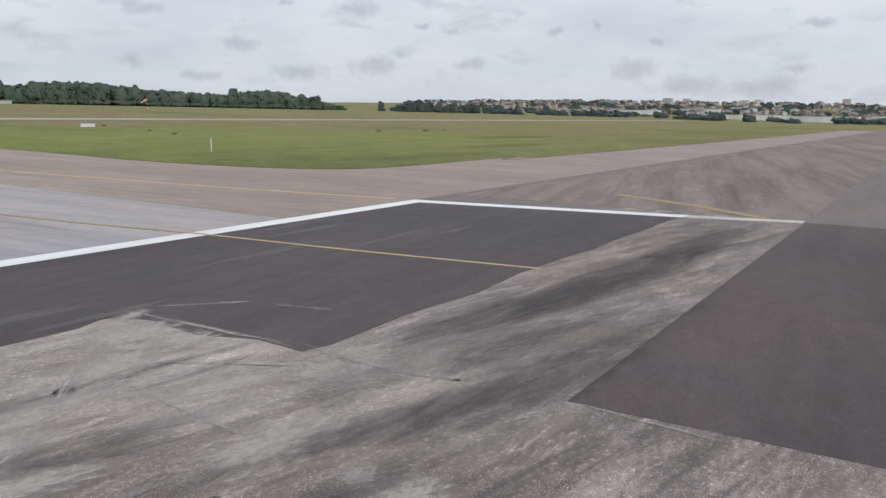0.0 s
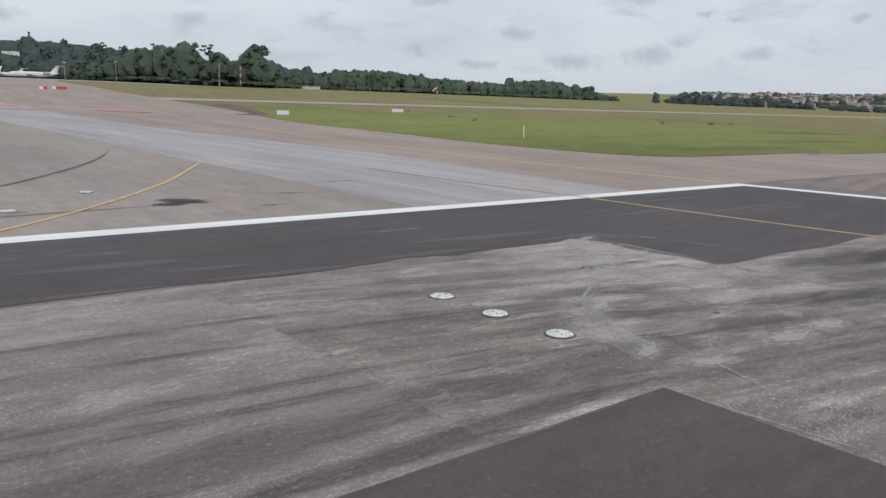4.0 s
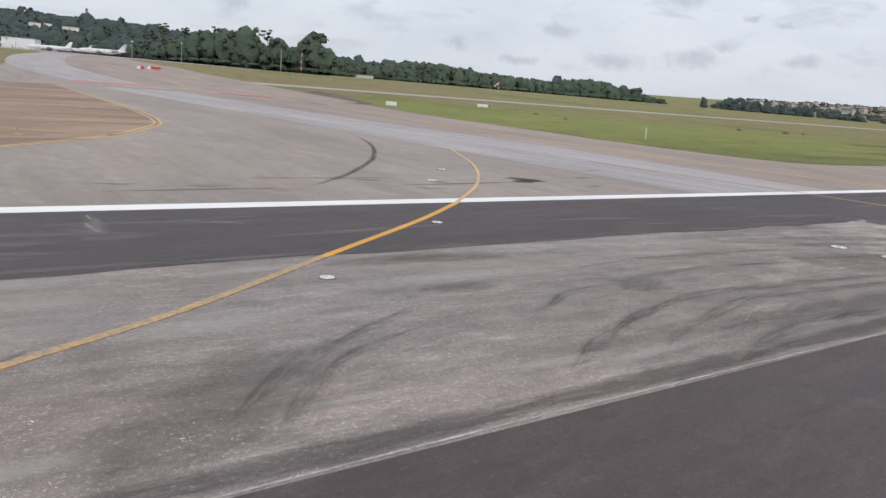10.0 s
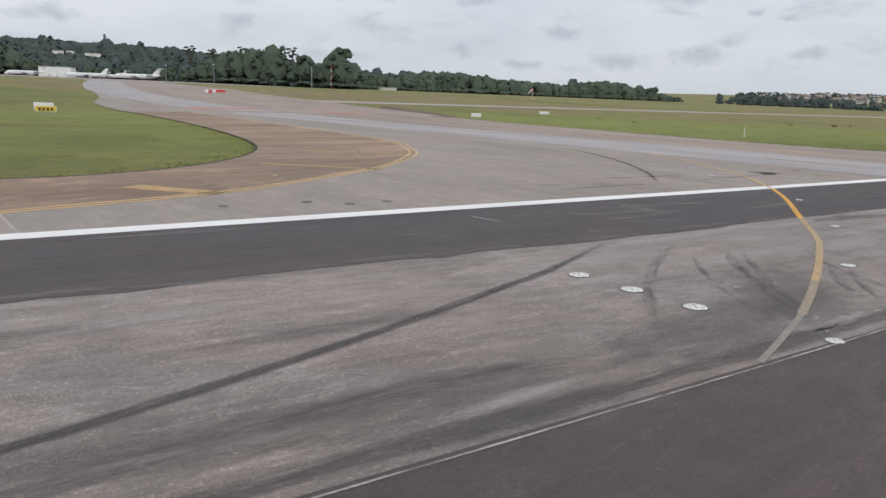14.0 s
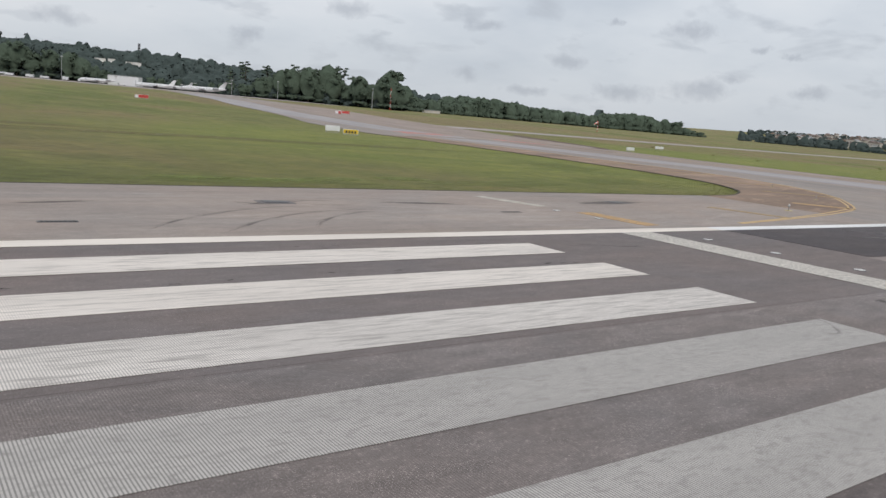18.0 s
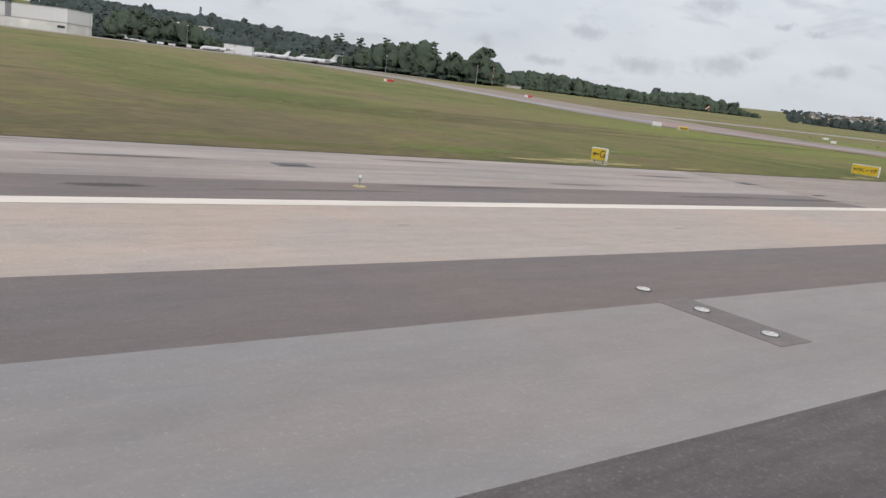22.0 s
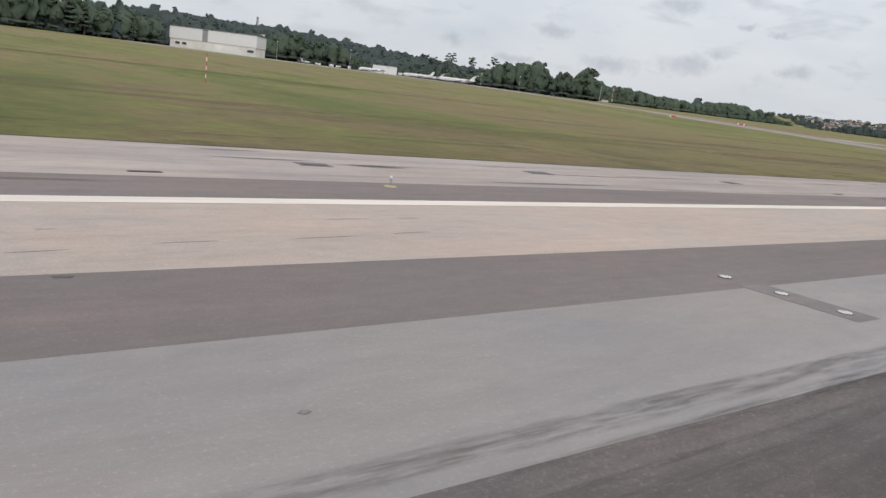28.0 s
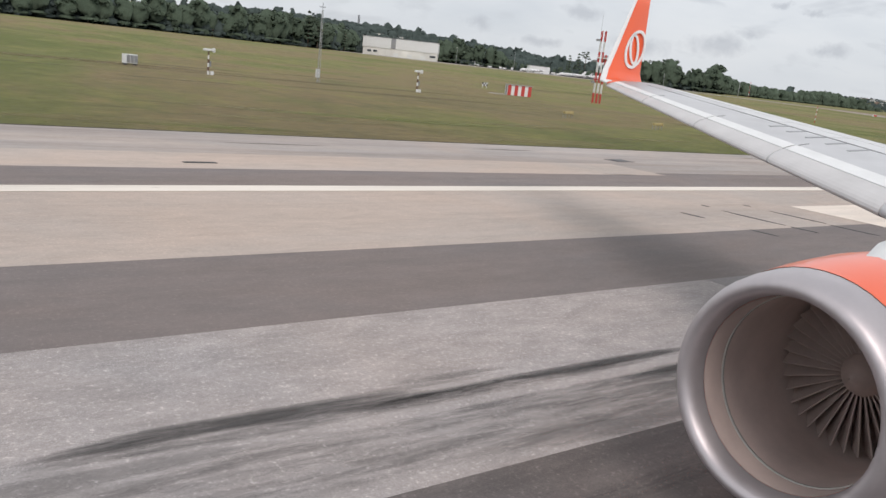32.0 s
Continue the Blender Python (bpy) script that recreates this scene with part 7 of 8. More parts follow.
def crown_cards(r, cx, cy, cz, rx, rz, blobs, cards, size, V, F, N):
    """A crown of many small leaf clumps spread over uneven boughs."""
    n = len(V)
    for ux, uy, uz in ICO:
        g = r.uniform(0.78, 1.0)
        V.append((cx + ux * g * rx, cy + uy * g * rx, cz + uz * g * rz))
        N.append(Vector((0.45 * ux + r.uniform(-0.3, 0.3), 0.45 * uy + r.uniform(-0.3, 0.3), 0.35 * uz + 0.9)))
    F += [(n + i, n + j, n + k) for i, j, k in ICO_F]
    for b in range(blobs):
        a, e = r.uniform(0, 2 * math.pi), r.uniform(-0.55, 1.0)
        d = r.uniform(0.35, 0.88)
        bx, by, bz = cx + rx * d * math.cos(a), cy + rx * d * math.sin(a), cz + rz * 0.75 * e
        br = rx * r.uniform(0.16, 0.34)
        n = len(V)
        for ux, uy, uz in ICO:
            g = br * r.uniform(0.62, 1.18)
            V.append((bx + ux * g, by + uy * g, bz + uz * g * 0.85))
            N.append(Vector((0.45 * ux + r.uniform(-0.35, 0.35), 0.45 * uy + r.uniform(-0.35, 0.35), 0.35 * uz + 0.9)))
        F += [(n + i, n + j, n + k) for i, j, k in ICO_F]
        for c in range(max(4, cards // 3)):
            u, v = r.uniform(0, 2 * math.pi), r.uniform(-0.7, 1)
            w = math.sqrt(max(0, 1 - v * v)) * br * r.uniform(0.85, 1.22)
            px, py, pz = bx + w * math.cos(u), by + w * math.sin(u), bz + v * br * 0.98
            s = size * r.uniform(0.6, 1.3)
            t, k = r.uniform(0, math.pi), r.uniform(-0.6, 0.6)
            dx, dy = s * math.cos(t), s * math.sin(t)
            n = len(V)
            V += [(px - dx, py - dy, pz - k * s * 0.5 - 0.2 * s), (px + dy * 0.5, py - dx * 0.5, pz - s * 0.55), (px + dx, py + dy, pz + k * s * 0.5), (px - dy * 0.4, py + dx * 0.4, pz + s * 0.6)]
            out_n = Vector((px - bx, py - by, (pz - bz) * 1.2 + 0.25 * br)).normalized() * 0.6 + Vector((px - cx, py - cy, (pz - cz) + 0.3 * rz)).normalized() * 0.4
            q0, q1, q3 = (Vector(V[n + j]) for j in (0, 1, 3))
            F.append((n, n + 1, n + 2, n + 3) if (q1 - q0).cross(q3 - q0).dot(out_n) > 0 else (n + 3, n + 2, n + 1, n))
            out_n = (out_n * 0.55 + Vector((0, 0, 0.75))).normalized()
            N += [out_n + Vector((r.uniform(-0.12, 0.12), r.uniform(-0.12, 0.12), r.uniform(-0.1, 0.1)))] * 4


def trunk_mesh(bm, r, h, crown_low, rad):
    tube(bm, (0, 0, -0.3), (0, 0, h * 0.45), rad, rad * 0.75, 8)
    tube(bm, (0, 0, h * 0.45), (r.uniform(-0.4, 0.4), r.uniform(-0.4, 0.4), h * 0.85), rad * 0.75, rad * 0.3, 8)
    for k in range(5):
        a = r.uniform(0, 6.28)
        z = crown_low + (h * 0.8 - crown_low) * k / 5
        tube(bm, (0, 0, z), (math.cos(a) * h * 0.2, math.sin(a) * h * 0.2, z + h * 0.12), rad * 0.4, rad * 0.12, 6)


def big_tree(seed, h, spread, low, label, cone=False):
    r = random.Random(seed)
    ob = thing("tree", Matrix.Identity(4), label, "tree", "tall trees at the wood's edge")
    bm = fresh(); trunk_mesh(bm, r, h, low, 0.022 * h); part("trunk", bm, BARK, ob)
    V, F, N = [], [], []
    if cone:
        for k in range(7):
            z = low + (h - low) * (k + 0.4) / 7
            crown_cards(r, 0, 0, z, spread * (1.08 - 0.13 * k), 1.0, 5, 34, 0.62, V, F, N)
    else:
        crown_cards(r, 0, 0, (h + low) / 2, spread, (h - low) / 2, 22, 90, 0.62, V, F, N)
        crown_cards(r, 0, 0, low * 0.6 + 1.5, spread * 0.8, 1.8, 6, 40, 0.7, V, F, N)
    raw("crown", V, F, LEAF_LIGHT, ob, normals=[v.normalized() for v in N])
    return ob


def umbrella_tree(seed, h, label):
    """A tall bare stem with loose, flat boughs at its top."""
    r = random.Random(seed)
    ob = thing("tree", Matrix.Identity(4), label, "tree", "tall trees at the wood's edge")
    bm = fresh()
    tube(bm, (0, 0, -0.3), (0.3, 0.2, h * 0.6), 0.42, 0.28, 8)
    tube(bm, (0.3, 0.2, h * 0.6), (0.1, 0.4, h * 0.95), 0.28, 0.10, 8)
    V, F, N = [], [], []
    for k in range(9):
        a, d = 2.4 * k + r.uniform(-0.4, 0.4), r.uniform(1.6, 4.8)
        z = h * (0.70 + 0.28 * k / 9)
        d *= 1.15 - 0.6 * k / 9
        px, py = d * math.cos(a), d * math.sin(a)
        tube(bm, (0.2, 0.3, z - 2.0), (px, py, z - 0.2), 0.11, 0.05, 6)
        crown_cards(r, px, py, z, r.uniform(1.6, 2.6), 0.7, 4, 30, 0.5, V, F, N)
    part("trunk", bm, BARK, ob)
    raw("crown", V, F, LEAF_LIGHT, ob, normals=[v.normalized() for v in N])
    return ob


protos = [big_tree(21, 26, 8.0, 3.5, "tall dark-crowned tree at the wood's edge"), big_tree(22, 23, 9.0, 2.5, "broad dark-crowned tree at the wood's edge"),
          big_tree(23, 29, 5.0, 6, "tall narrow conifer-like tree above the wood", True), big_tree(24, 20, 8.5, 2, "rounded dark tree at the wood's edge"),
          umbrella_tree(25, 30, "tall bare-stemmed tree with a flat crown above the wood"), umbrella_tree(26, 28, "tall slender tree with loose flat boughs above the wood")]
def low_wood(px):
    """Behind the apron the wood's front is only undergrowth, so that the hill shows above it."""
    return float(np.interp(px, [-300, -258, -240, -150, -128, -112], [1.0, 0.85, 0.42, 0.38, 0.85, 1.05]))


r = random.Random(77)
FRONT = [(-352, -568), (-300, -604), (-240, -655), (-180, -690), (-110, -712), (-40, -735), (72, -705), (110, -668), (160, -632), (230, -600), (320, -575), (430, -560)]
tall = []
fp = curve_pts(FRONT, 8)
used = set()
for i, (px, py) in enumerate(fp):
    if -60 < px < 70:
        continue
    k = r.choice([0, 1, 1, 3, 0, 3]) if px < 90 else r.choice([1, 3, 1, 0])
    x, y = px + r.uniform(-3, 3), py - r.uniform(0, 10)
    tall.append((k, x, y, r.uniform(0.75, 1.12) * (1.22 if -352 < px < -215 else 1.0) * low_wood(px)))
tall += [(2, -273.4, -737.2, 1.08), (2, -262, -741, 0.95), (0, -345, -573, 1.0), (2, 155.5, -631, 1.1), (2, 144, -636, 0.95), (2, 98, -672, 0.7), (0, -318, -585, 1.05), (0, -285, -615, 1.08), (4, -268.7, -720, 1.14), (5, -282.1, -700, 1.12), (4, -306.1, -690, 1.16), (5, -318.1, -680, 1.13), (4, -337.4, -650, 1.19), (5, -359.0, -600, 1.06), (4, -328.5, -670, 1.08), (4, 150, -640, 0.95), (5, 118, -668, 0.9)]
for k, x, y, s in tall:
    pr = protos[k]
    m = Matrix.Translation((x, y, height(x, y) - 0.1)) @ Matrix.Rotation(r.uniform(0, 6.28), 4, "Z") @ Matrix.Diagonal((s, s, s, 1))
    if k not in used:
        used.add(k)
        pr.matrix_world = m
    else:
        c = copy_thing(pr, m.copy())
        c.scale = (s, s, s)


def wood(name, spots, blobs, cards, size, mat, label, seed, skirt=True):
    r = random.Random(seed)
    V, F, N = [], [], []
    for x, y, h, w in spots:
        z = height(x, y)
        crown_cards(r, x, y, z + h * 0.54, w, h * 0.5, blobs, cards, size, V, F, N)
        if skirt:
            crown_cards(r, x, y + 1.0, z + h * 0.16, w * 1.15, h * 0.2, max(3, blobs // 2), cards // 2, size * 1.2, V, F, N)
    ob = raw(name, V, F, mat, normals=[v.normalized() for v in N])
    return tagged(ob, label, "woods", kind="stuff")


r = random.Random(4)
spots = []
for px, py in curve_pts(FRONT, 16):
    hang = -75 < px < 78
    for row in range(5):
        x, y = px + r.uniform(-7, 7), py - 8 - 13 * row - r.uniform(0, 9) - (30 if hang else 0)
        spots.append((x, y, r.uniform(13, 22) * (0.85 if px > 90 else 1) * (0.85 + 0.2 * math.sin(px * 0.06)) * low_wood(px), r.uniform(5.5, 8.5) * (0.6 + 0.4 * min(1, low_wood(px)))))
wood("near_woods", spots, 14, 38, 1.05, LEAF_HAZED, "dense dark-green woods behind the airfield", 9)
spots = []
W2 = [(-372, -640), (-440, -690), (-530, -715), (-640, -715), (-780, -690), (-900, -665)]
for px, py in curve_pts(W2, 22):
    for row in range(4):
        x, y = px + r.uniform(-9, 9), py - 12 * row + r.uniform(-6, 6)
        spots.append((x, y, r.uniform(0.78, 1.08) * float(np.interp(-px, [372, 440, 485, 508, 530, 558, 612, 640, 675, 710, 745, 780, 810, 840, 870, 905], [15, 15, 13.5, 11, 20, 23, 22, 18, 18, 15.5, 12, 20.5, 22.5, 19.5, 12, 6])), r.uniform(6, 9.5)))
wood("middle_woods", spots, 12, 36, 1.0, LEAF_LIGHT, "dark-green belt of rounded trees beyond the lawns", 10)
spots = []
for i in range(3300):
    x, y = (r.uniform(-880, -120), -r.uniform(770, 1600)) if i < 2800 else (r.uniform(-1150, 900), -r.uniform(790, 1580))
    if any(abs(x - bx - (y - by) * 0.19) < 24 and -12 < y - by < 115 for bx, by in ((-256, -1228), (-290, -1213))):
        continue
    spots.append((x, y, r.uniform(10, 19) + (10 if i % 37 == 0 else 0), r.uniform(6, 11)))
wood("hill_woods", spots, 3, 26, 1.8, LEAF_HAZED, "dark wooded hill on the skyline", 12, False)
spots = []
for i in range(260):
    x, y = r.uniform(420, 1100), -r.uniform(560, 760)
    spots.append((x, y, r.uniform(14, 22), r.uniform(5, 9)))
for i in range(750):
    x = -r.uniform(1050, 2550)
    spots.append((x, x * r.uniform(-0.06, 0.66), r.uniform(4, 8.5), r.uniform(5, 10)))
for i in range(30):
    x = -r.uniform(960, 1150)
    spots.append((x, -r.uniform(560, 640), r.uniform(9, 15), r.uniform(4, 7)))
wood("far_trees", spots, 6, 18, 1.7, LEAF_HAZED, "scattered dark trees among distant houses", 13)

# ---- distant town ----


def town_house(seed, w, d, h, wall, label):
    ob = thing("house", Matrix.Identity(4), label, "house", "distant town houses")
    bm = fresh(); box(bm, -w / 2, w / 2, -d / 2, d / 2, -2, h, 0.05); part("wall", bm, wall, ob)
    bm = fresh()
    vs = [bm.verts.new(p) for p in ((-w / 2 - 0.5, -d / 2 - 0.5, h), (w / 2 + 0.5, -d / 2 - 0.5, h), (w / 2 + 0.5, d / 2 + 0.5, h), (-w / 2 - 0.5, d / 2 + 0.5, h), (-w / 2, 0, h + d * 0.22), (w / 2, 0, h + d * 0.22))]
    for f in ((0, 1, 5, 4), (2, 3, 4, 5), (0, 4, 3), (1, 2, 5), (3, 2, 1, 0)):
        bm.faces.new([vs[i] for i in f])
    part("roof", bm, ROOF if seed % 3 else GREY, ob)
    for k in range(3):
        bm = fresh(); box(bm, w / 2, w / 2 + 0.1, -d / 2 + 1 + k * d / 3, -d / 2 + 2.6 + k * d / 3, h * 0.45, h * 0.7); part("window", bm, GLASSY, ob)
    return ob


hp = [town_house(1, 11, 13, 6.5, HOUSE_A, "pale rendered town house with a clay roof"), town_house(2, 9, 10, 7.5, HOUSE_B, "bare brick town house with a clay roof"),
      town_house(3, 13, 12, 6, HOUSE_C, "white town house with a grey roof"), town_house(4, 10, 14, 8.5, HOUSE_A, "tall pale town house with a clay roof")]
r = random.Random(31)
first = set()
for i in range(300):
    x = -r.uniform(1250, 2450)
    y = x * r.uniform(-0.02, 0.62)
    k = r.randrange(4)
    m = pose(x, y, height(x, y), 0, 0, r.uniform(-40, 40))
    if k in first:
        copy_thing(hp[k], m)
    else:
        first.add(k)
        hp[k].matrix_world = m
for i in range(9):
    x = -r.uniform(1900, 2600); y = x * r.uniform(-0.15, 0.42)
    block_house("apartment_tower", pose(x, y, height(x, y) - 1, 0, 0, 90 + r.uniform(-20, 20)), r.uniform(14, 22), 14, r.uniform(13, 21), HOUSE_C if i % 2 else HOUSE_A, "pale apartment tower above the distant town", "apartment tower", floors=5)
for i in range(6):
    x = -r.uniform(1150, 1500); y = x * (0.02 + 0.07 * i)
    block_house("warehouse", pose(x, y, height(x, y) - 0.5, 0, 0, 90 + r.uniform(-15, 15)), r.uniform(50, 90), 30, r.uniform(7, 10), HOUSE_C, "long white warehouse before the distant town", "warehouse", GREY, 1)

# ---- grass fringe ----
r = random.Random(55)
V, F = [], []


def tuft(x, y, h):
    z = height(x, y) - 0.07
    for k in range(3):
        a = r.uniform(0, 6.28)
        w, lean = r.uniform(0.05, 0.11), r.uniform(0.3, 0.9) * h
        dx, dy = math.cos(a), math.sin(a)
        n = len(V)
        V.extend([(x - dy * w, y + dx * w, z), (x + dy * w, y - dx * w, z), (x + dx * lean, y + dy * lean, z + h * r.uniform(0.6, 1.1))])
        F.append((n, n + 1, n + 2))


edge = [(x, -13.7) for x in np.linspace(480, -22.9, 1100)] + EDGE_B + EDGE_A[:-1]
for i in range(11000):
    x0 = r.uniform(-24, 482)
    dens = r.random() ** 1.8
    tuft(x0, -13.68 - 2.6 * dens, r.uniform(0.015, 0.035))
for line, sg in ((EDGE_B, 1), (EDGE_A[:-1], -1)):
    for i in range(1200):
        k = r.randrange(len(line) - 1)
        t = r.random()
        ax, ay = line[k]; bx, by = line[k + 1]
        L = math.hypot(bx - ax, by - ay)
        nx, ny = -(by - ay) / L, (bx - ax) / L
        o = 0.02 + 2.2 * r.random() ** 1.8
        x, y = ax + (bx - ax) * t + nx * o, ay + (by - ay) * t + ny * o
        tuft(x, y, r.uniform(0.02, 0.05))
tagged(raw("grass_fringe", V, F, BLADES, normals=[Vector((0, 0, 1))] * len(V)), "uneven tufts of grass along the edge of the asphalt", "grass", kind="stuff")

# low shrubs on the lawn
for i, (bx, by, s_) in enumerate(((-170, -118, 0.6), (-158, -96, 0.5), (-214, -92, 0.8), (-228, -88, 1.0), (-240, -90, 0.7), (-182, -150, 0.6))):
    sh = thing("shrub", pose(bx, by, height(bx, by) - 0.06), "low dark shrub growing in the airfield grass", "shrub", "lawn shrubs")
    V, F, N = [], [], []
    crown_cards(r, 0, 0, 0.22 * s_, 0.75 * s_, 0.26 * s_, 8, 30, 0.14, V, F, N)
    raw("leaves", V, F, BLADES, sh, normals=[v.normalized() for v in N])
    bm = fresh(); tube(bm, (0, 0, -0.05), (0.05, 0, 0.3 * s_), 0.04, 0.02, 6); part("stem", bm, BARK, sh)

# ---- airliner wing and engine at the end of its run ----
CX, CY, CZ = 462.55, 21.03, 3.88
plane = thing("airliner_wing", pose(CX, CY, 0), "pale grey airliner wing with an orange winglet and orange engine", "aircraft wing")


def section(le, chord, thick, y, z, twist=0.0, n=14):
    """One wing rib, from the trailing edge over the top to the nose and back below."""
    pts = []
    for k in range(2 * n):
        a = math.pi * k / n
        u = 0.5 + 0.5 * math.cos(a)
        t = 5 * thick * (0.2969 * math.sqrt(max(u, 0)) - 0.126 * u - 0.3516 * u * u + 0.2843 * u ** 3 - 0.1036 * u ** 4)
        zz = t if k < n else -0.75 * t
        pts.append(Vector((le - u * chord, y, z + zz * chord + twist * u * chord)))
    return pts


def loft(rows, cap=True):
    bm = fresh()
    R = [[bm.verts.new(p) for p in row] for row in rows]
    for a, b in zip(R, R[1:]):
        for k in range(len(a)):
            bm.faces.new((a[k], a[(k + 1) % len(a)], b[(k + 1) % len(b)], b[k]))
    if cap:
        bm.faces.new(R[0][::-1]); bm.faces.new(R[-1])
    bmesh.ops.recalc_face_normals(bm, faces=bm.faces)
    return bm


def le_x(y):
    return -16.16 + 0.52 * (y + 15.7) if y < -3.6 else -9.87 + 0.75 * (y + 3.6)


def te_x(y):
    return -17.95 + 0.27 * (y + 15.7) if y < -4.0 else -14.8


def le_z(y):
    return CZ + 0.08 - 0.121 * (y + 15.7)


ys = [-0.35, -2.0, -3.6, -6.0, -9.0, -12.0, -15.2]
part("wing_box", loft([section(le_x(y), le_x(y) - te_x(y), 0.105 if y < -3 else 0.12, y, le_z(y) - 0.02, 0.1) for y in ys]), WINGGREY, plane, smooth=True)


def nose_strip(y0, y1, depth=0.17, lift=0.012):
    """One slat: the wing's nose skin, a little proud of the wing."""
    rows = []
    for y in (y0, (y0 + y1) / 2, y1):
        c = le_x(y) - te_x(y)
        s = [p for p in section(le_x(y), c, 0.105, y, le_z(y) - 0.02, 0.1, n=28) if le_x(y) - p.x < depth * c + 0.15]
        mid = Vector((le_x(y) - 0.3 * c, y, le_z(y)))
        outer = [p + (p - mid).normalized() * lift for p in s]
        inner = [p + (p - mid).normalized() * (lift - 0.05) for p in s][::-1]
        rows.append(outer + inner)
    n = min(len(q) for q in rows)
    return loft([q[:n] for q in rows])


for a, b in ((-5.0, -7.55), (-7.6, -10.15), (-10.2, -12.75), (-12.8, -15.1)):
    part("slat", nose_strip(a, b), SLATGREY, plane, "grey leading-edge slat")


def wing_top(y, u, up=0.0):
    """A place on the wing's upper skin, u of the chord behind its nose."""
    c = le_x(y) - te_x(y)
    t = 5 * 0.105 * (0.2969 * math.sqrt(u) - 0.126 * u - 0.3516 * u * u + 0.2843 * u ** 3 - 0.1036 * u ** 4)
    return Vector((le_x(y) - u * c, y, le_z(y) - 0.02 + (t + 0.1 * u) * c + up))


def skin_strip(name, y0, y1, u0, u1, mat, label, up=0.006, n=6):
    """A thin plate that lies on the wing's upper skin."""
    rows = []
    for k in range(n + 1):
        y = y0 + (y1 - y0) * k / n
        us = (u0, (2 * u0 + u1) / 3, (u0 + 2 * u1) / 3, u1)
        rows.append([wing_top(y, u, up) for u in us] + [wing_top(y, u, up - 0.03) for u in us[::-1]])
    return part(name, loft(rows), mat, plane, label)


for a, b in ((-4.2, -7.5), (-7.55, -11.0)):
    skin_strip("flap", a, b, 0.80, 0.985, WINGPALE, "trailing flap")
skin_strip("aileron", -11.05, -14.2, 0.80, 0.985, WINGPALE, "pale aileron")
for a, b in ((-5.0, -6.4), (-6.45, -7.9), (-7.95, -9.4), (-9.45, -10.9)):
    skin_strip("spoiler", a, b, 0.60, 0.785, WINGPALE, "grey spoiler panel", 0.008)
skin_strip("panel_joint", -4.6, -14.6, 0.585, 0.59, CHARCOAL, "dark panel joint", 0.004)
for y in (-7.57, -10.17, -12.77):
    skin_strip("panel_joint", y + 0.006, y - 0.006, 0.20, 0.30, CHARCOAL, "dark joint between slats", 0.005, 1)
for a, b in ((-5.0, -7.55), (-7.6, -10.15), (-10.2, -12.75), (-12.8, -15.1)):
    skin_strip("slat_top", a, b, 0.11, 0.20, WHITE, "pale upper face of a slat", 0.018)
# registration on the wing as plain dark bars
for k in range(5):
    y = -6.9 - 0.52 * k
    skin_strip("registration_bar", y, y - 0.07, 0.40, 0.565, GREY, "dark registration bar", 0.006, 2)
# winglet: a blended upturned tip
wl_rows = []
for u in np.linspace(0, 1, 9):
    a = radians(8 + 72 * min(1, u * 2.2))
    z = le_z(-15.2) + 0.05 + (0.25 * u if u < 0.3 else 0.075 + (u - 0.3) * 3.75)
    y = -15.2 - (u * 1.9 if u < 0.3 else 0.57 + (u - 0.3) * 0.85)
    le = le_x(-15.2) - (u * 0.9 if u < 0.3 else 0.27 + (u - 0.3) * 2.5)
    ch = (le_x(-15.2) - te_x(-15.2)) * (1 - 0.02 * u) if u < 0.2 else 1.95 - 1.45 * (u - 0.1) / 0.9
    sec = section(0, ch, 0.09, 0, 0)
    rot = Matrix.Rotation(a, 3, "X")
    wl_rows.append([Vector((le, y, z)) + rot.inverted() @ p for p in sec])
part("winglet", loft(wl_rows), ORANGE, plane, "orange upturned winglet", True)
edge_rows = []
for row in wl_rows:
    mid = (row[9] + row[19]) / 2
    nose = [row[k] for k in range(11, 18)]
    edge_rows.append([p + (p - mid).normalized() * 0.012 for p in nose] + [p + (p - mid).normalized() * -0.02 for p in nose[::-1]])
part("winglet_edge", loft(edge_rows), WHITE, plane, "white winglet leading edge", True)
for rx, rz, off, lean in ((0.40, 0.55, 0.0, 0.42), (0.20, 0.44, 0.05, 0.10)):
    bm = fresh()
    R = []
    for k in range(32):
        a = 2 * math.pi * k / 32
        row = []
        for inset, dy in ((0.0, 0.0), (0.085, 0.0), (0.085, -0.02), (0.0, -0.02)):
            px, pz = (rx - inset) * math.cos(a), (rz - inset) * math.sin(a)
            zz = CZ + 1.08 + pz
            yy = -15.77 - (zz - le_z(-15.2) - 0.125) / 3.75 * 0.85 + 0.085 + dy
            row.append(bm.verts.new((-17.60 + px - pz * lean + off, yy, zz)))
        R.append(row)
    for k in range(32):
        A, B = R[k], R[(k + 1) % 32]
        for j in range(4):
            bm.faces.new((A[j], A[(j + 1) % 4], B[(j + 1) % 4], B[j]))
    bmesh.ops.recalc_face_normals(bm, faces=bm.faces)
    part("emblem_ring", bm, WHITE, plane, "white ring emblem")
# engine
EX, EY, EZ = -6.0, -3.34, CZ - 2.41
EK = 1.085


def ring(name, prof, mat, label="", seg=48):
    bm = lathe(fresh(), [(EX + x, rr_ * EK, EZ) for x, rr_ in prof], seg, 1.02)
    bmesh.ops.translate(bm, verts=bm.verts, vec=(0, EY, 0))
    return part(name, bm, mat, plane, label, True)


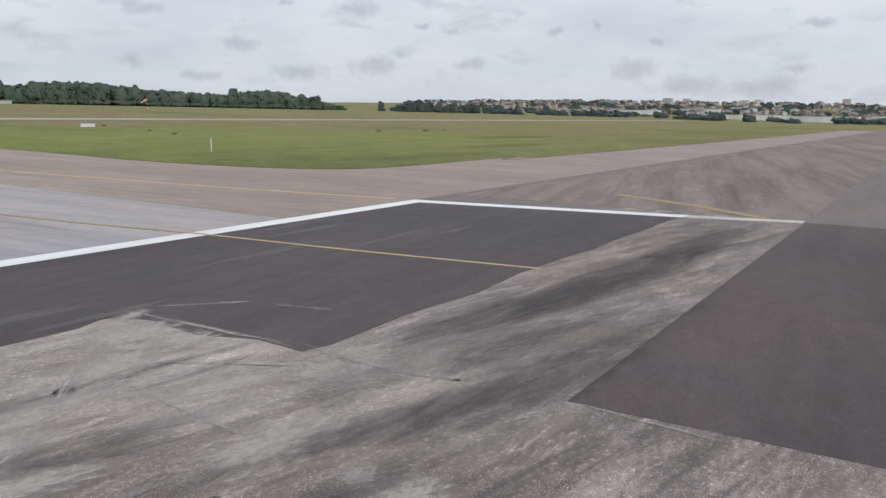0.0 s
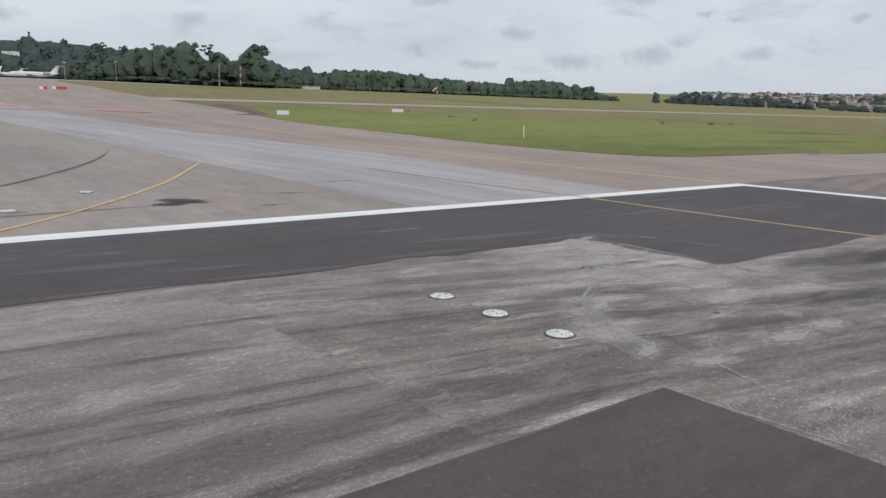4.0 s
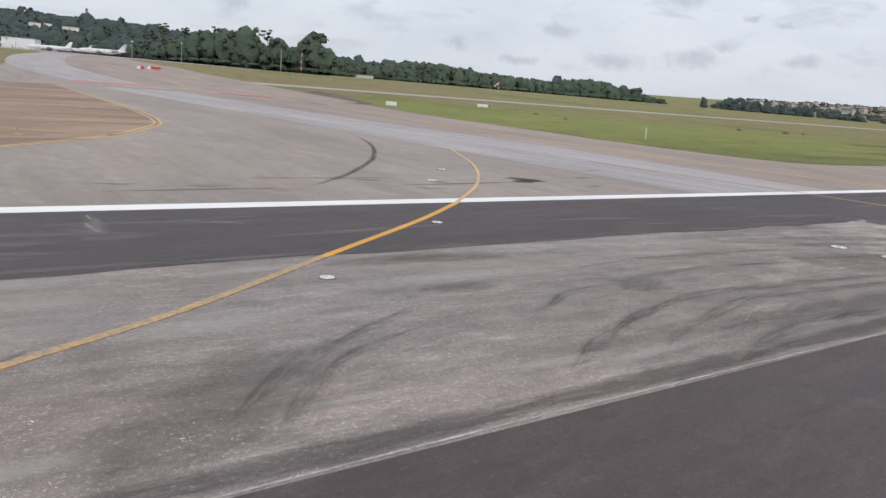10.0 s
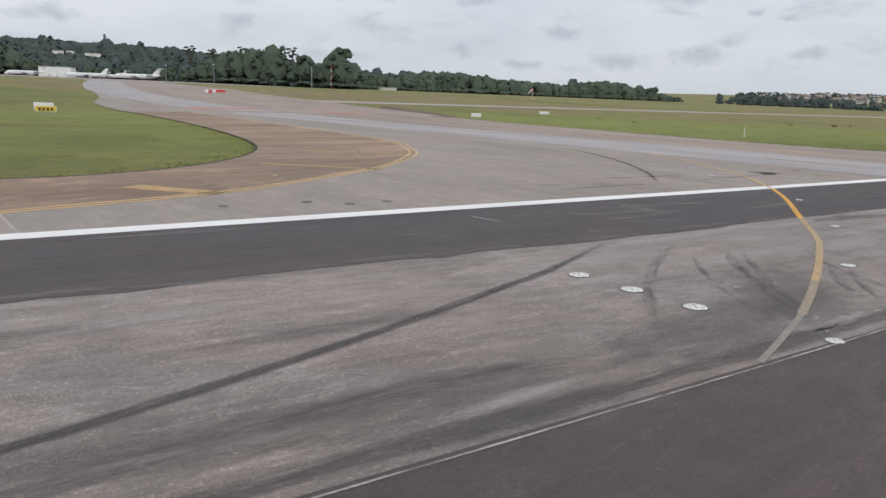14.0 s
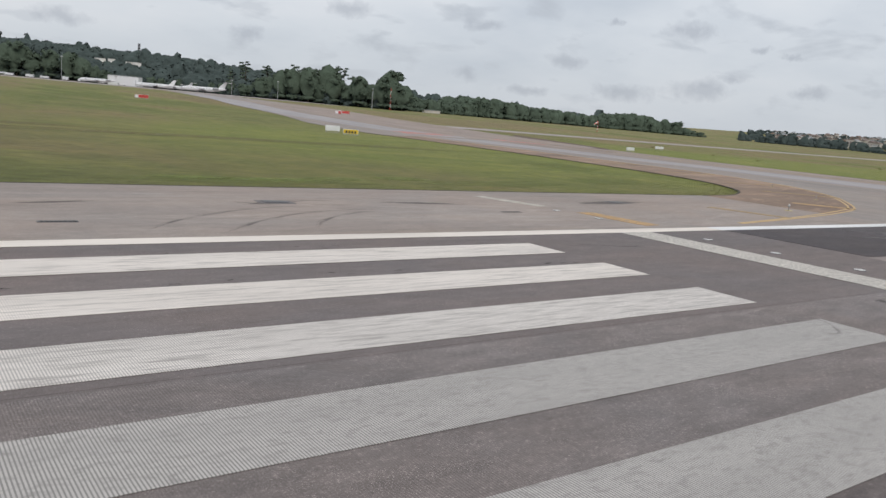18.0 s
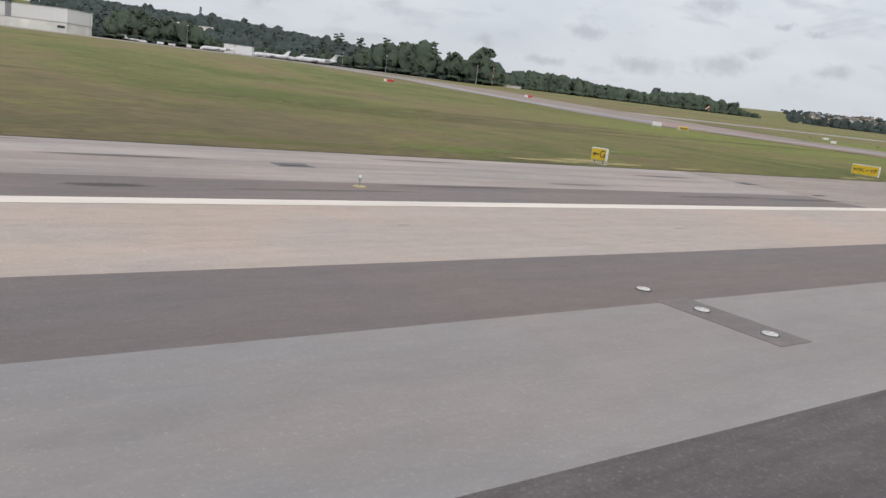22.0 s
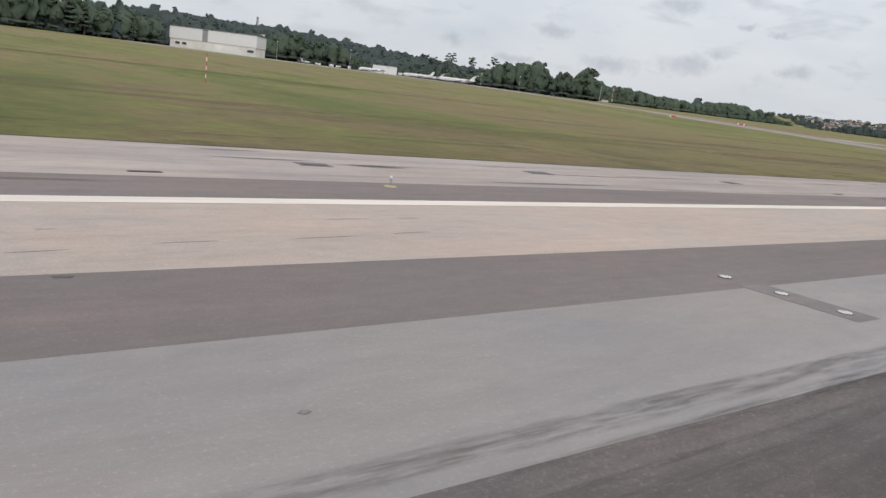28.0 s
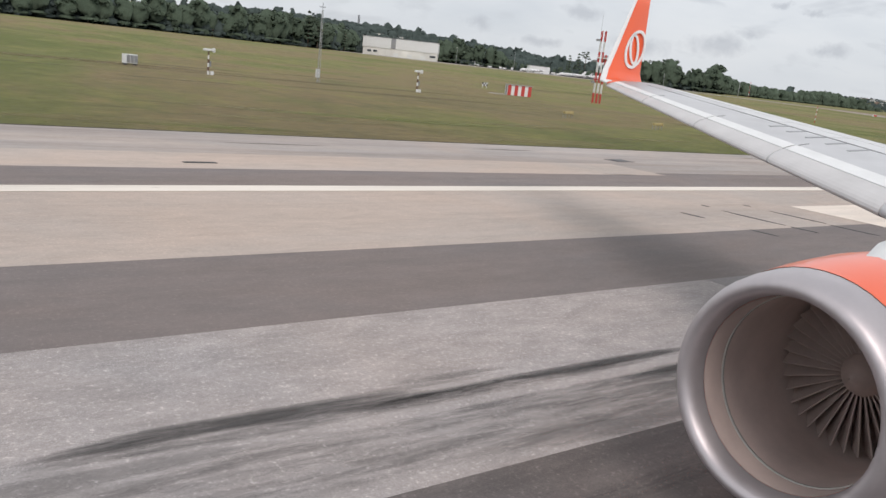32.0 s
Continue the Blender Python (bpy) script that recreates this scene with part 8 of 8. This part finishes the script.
ring("inlet_lip", [(-0.42, 0.985), (-0.28, 0.975), (-0.14, 0.955), (-0.05, 0.925), (-0.01, 0.895), (0.0, 0.865), (-0.01, 0.835), (-0.05, 0.805), (-0.13, 0.785), (-0.24, 0.775)], LIPMETAL, "polished metal inlet lip")
ring("cowl", [(-0.42, 0.99), (-0.8, 1.03), (-1.4, 1.06), (-2.2, 1.05), (-3.0, 0.96), (-3.6, 0.84), (-3.65, 0.72)], ORANGE, "orange engine cowl")
ring("inlet_duct", [(-0.24, 0.772), (-0.7, 0.765), (-1.35, 0.775)], INLET, "brown-grey inlet lining")
ring("acoustic_ring", [(-0.50, 0.768), (-0.5, 0.760), (-0.53, 0.760), (-0.53, 0.768)], CONCRETE, "pale joint ring")
ring("fan_case", [(-1.35, 0.775), (-1.9, 0.78), (-1.92, 0.1)], INLET)
ring("spinner", [(-1.26, 0.01), (-1.33, 0.09), (-1.48, 0.18), (-1.7, 0.25)], FAN, "brown-grey pointed spinner", 24)
bm0 = fresh()
for k in range(1):
    blade(bm0, [(-1.50, 0.0, 0.2), (-1.68, 0.10, 0.2), (-1.72, 0.18, 0.79), (-1.46, -0.02, 0.79)], 0.012)
fan0 = part("fan_blade", bm0, FAN, plane)
for k in range(36):
    o = fan0 if k == 0 else new("fan_blade", fan0.data)
    o.parent = plane
    o.matrix_local = Matrix.Translation((EX, EY, EZ)) @ Matrix.Rotation(2 * math.pi * k / 36, 4, "X")
ring("core_nozzle", [(-3.0, 0.6), (-3.8, 0.5), (-4.6, 0.36), (-4.62, 0.05)], CHARCOAL)
bm = fresh()
rows = [[Vector((x, EY + s * w, z)) for s, z in ((-1, zb), (-0.7, zt), (0.7, zt), (1, zb))] for x, w, zb, zt in ((-7.0, 0.05, EZ + 1.04, EZ + 1.10), (-7.6, 0.26, EZ + 0.95, EZ + 1.24), (-8.6, 0.32, EZ + 0.85, EZ + 1.36), (-9.6, 0.34, EZ + 0.7, le_z(EY) + 0.12), (-11.6, 0.3, EZ + 0.6, le_z(EY) + 0.1), (-13.0, 0.12, EZ + 0.9, le_z(EY) - 0.2))]
bm.free()
part("pylon", loft(rows), WHITE, plane, "white engine pylon fairing", True)
# main gear under the wing root
bm = fresh(); tube(bm, (-13.6, -1.5, 0.55), (-13.6, -1.5, le_z(-1.5) - 0.1), 0.14, 0.16, 14); part("gear_leg", bm, STEEL, plane)
bm = fresh(); tube(bm, (-13.6, -1.5, 1.0), (-12.6, -0.9, le_z(-1.5) - 0.2), 0.07); part("gear_brace", bm, STEEL, plane)
for sd in (-0.42, 0.42):
    bm = fresh(); tube(bm, (-13.6, -1.5 + sd - 0.17, 0.565), (-13.6, -1.5 + sd + 0.17, 0.565), 0.55, seg=28); w = part("wheel", bm, DARK, plane, "black tyre")
    bm = fresh(); tube(bm, (-13.6, -1.5 + sd - 0.18, 0.565), (-13.6, -1.5 + sd + 0.18, 0.565), 0.26, seg=20); part("rim", bm, GREY, w, "grey rim")

# one plan unit is SCALE metres
for ob in [o for o in scene.objects if o.parent is None and o.type in ("MESH", "EMPTY")]:
    ob.matrix_basis = Matrix.Scale(SCALE, 4) @ ob.matrix_basis
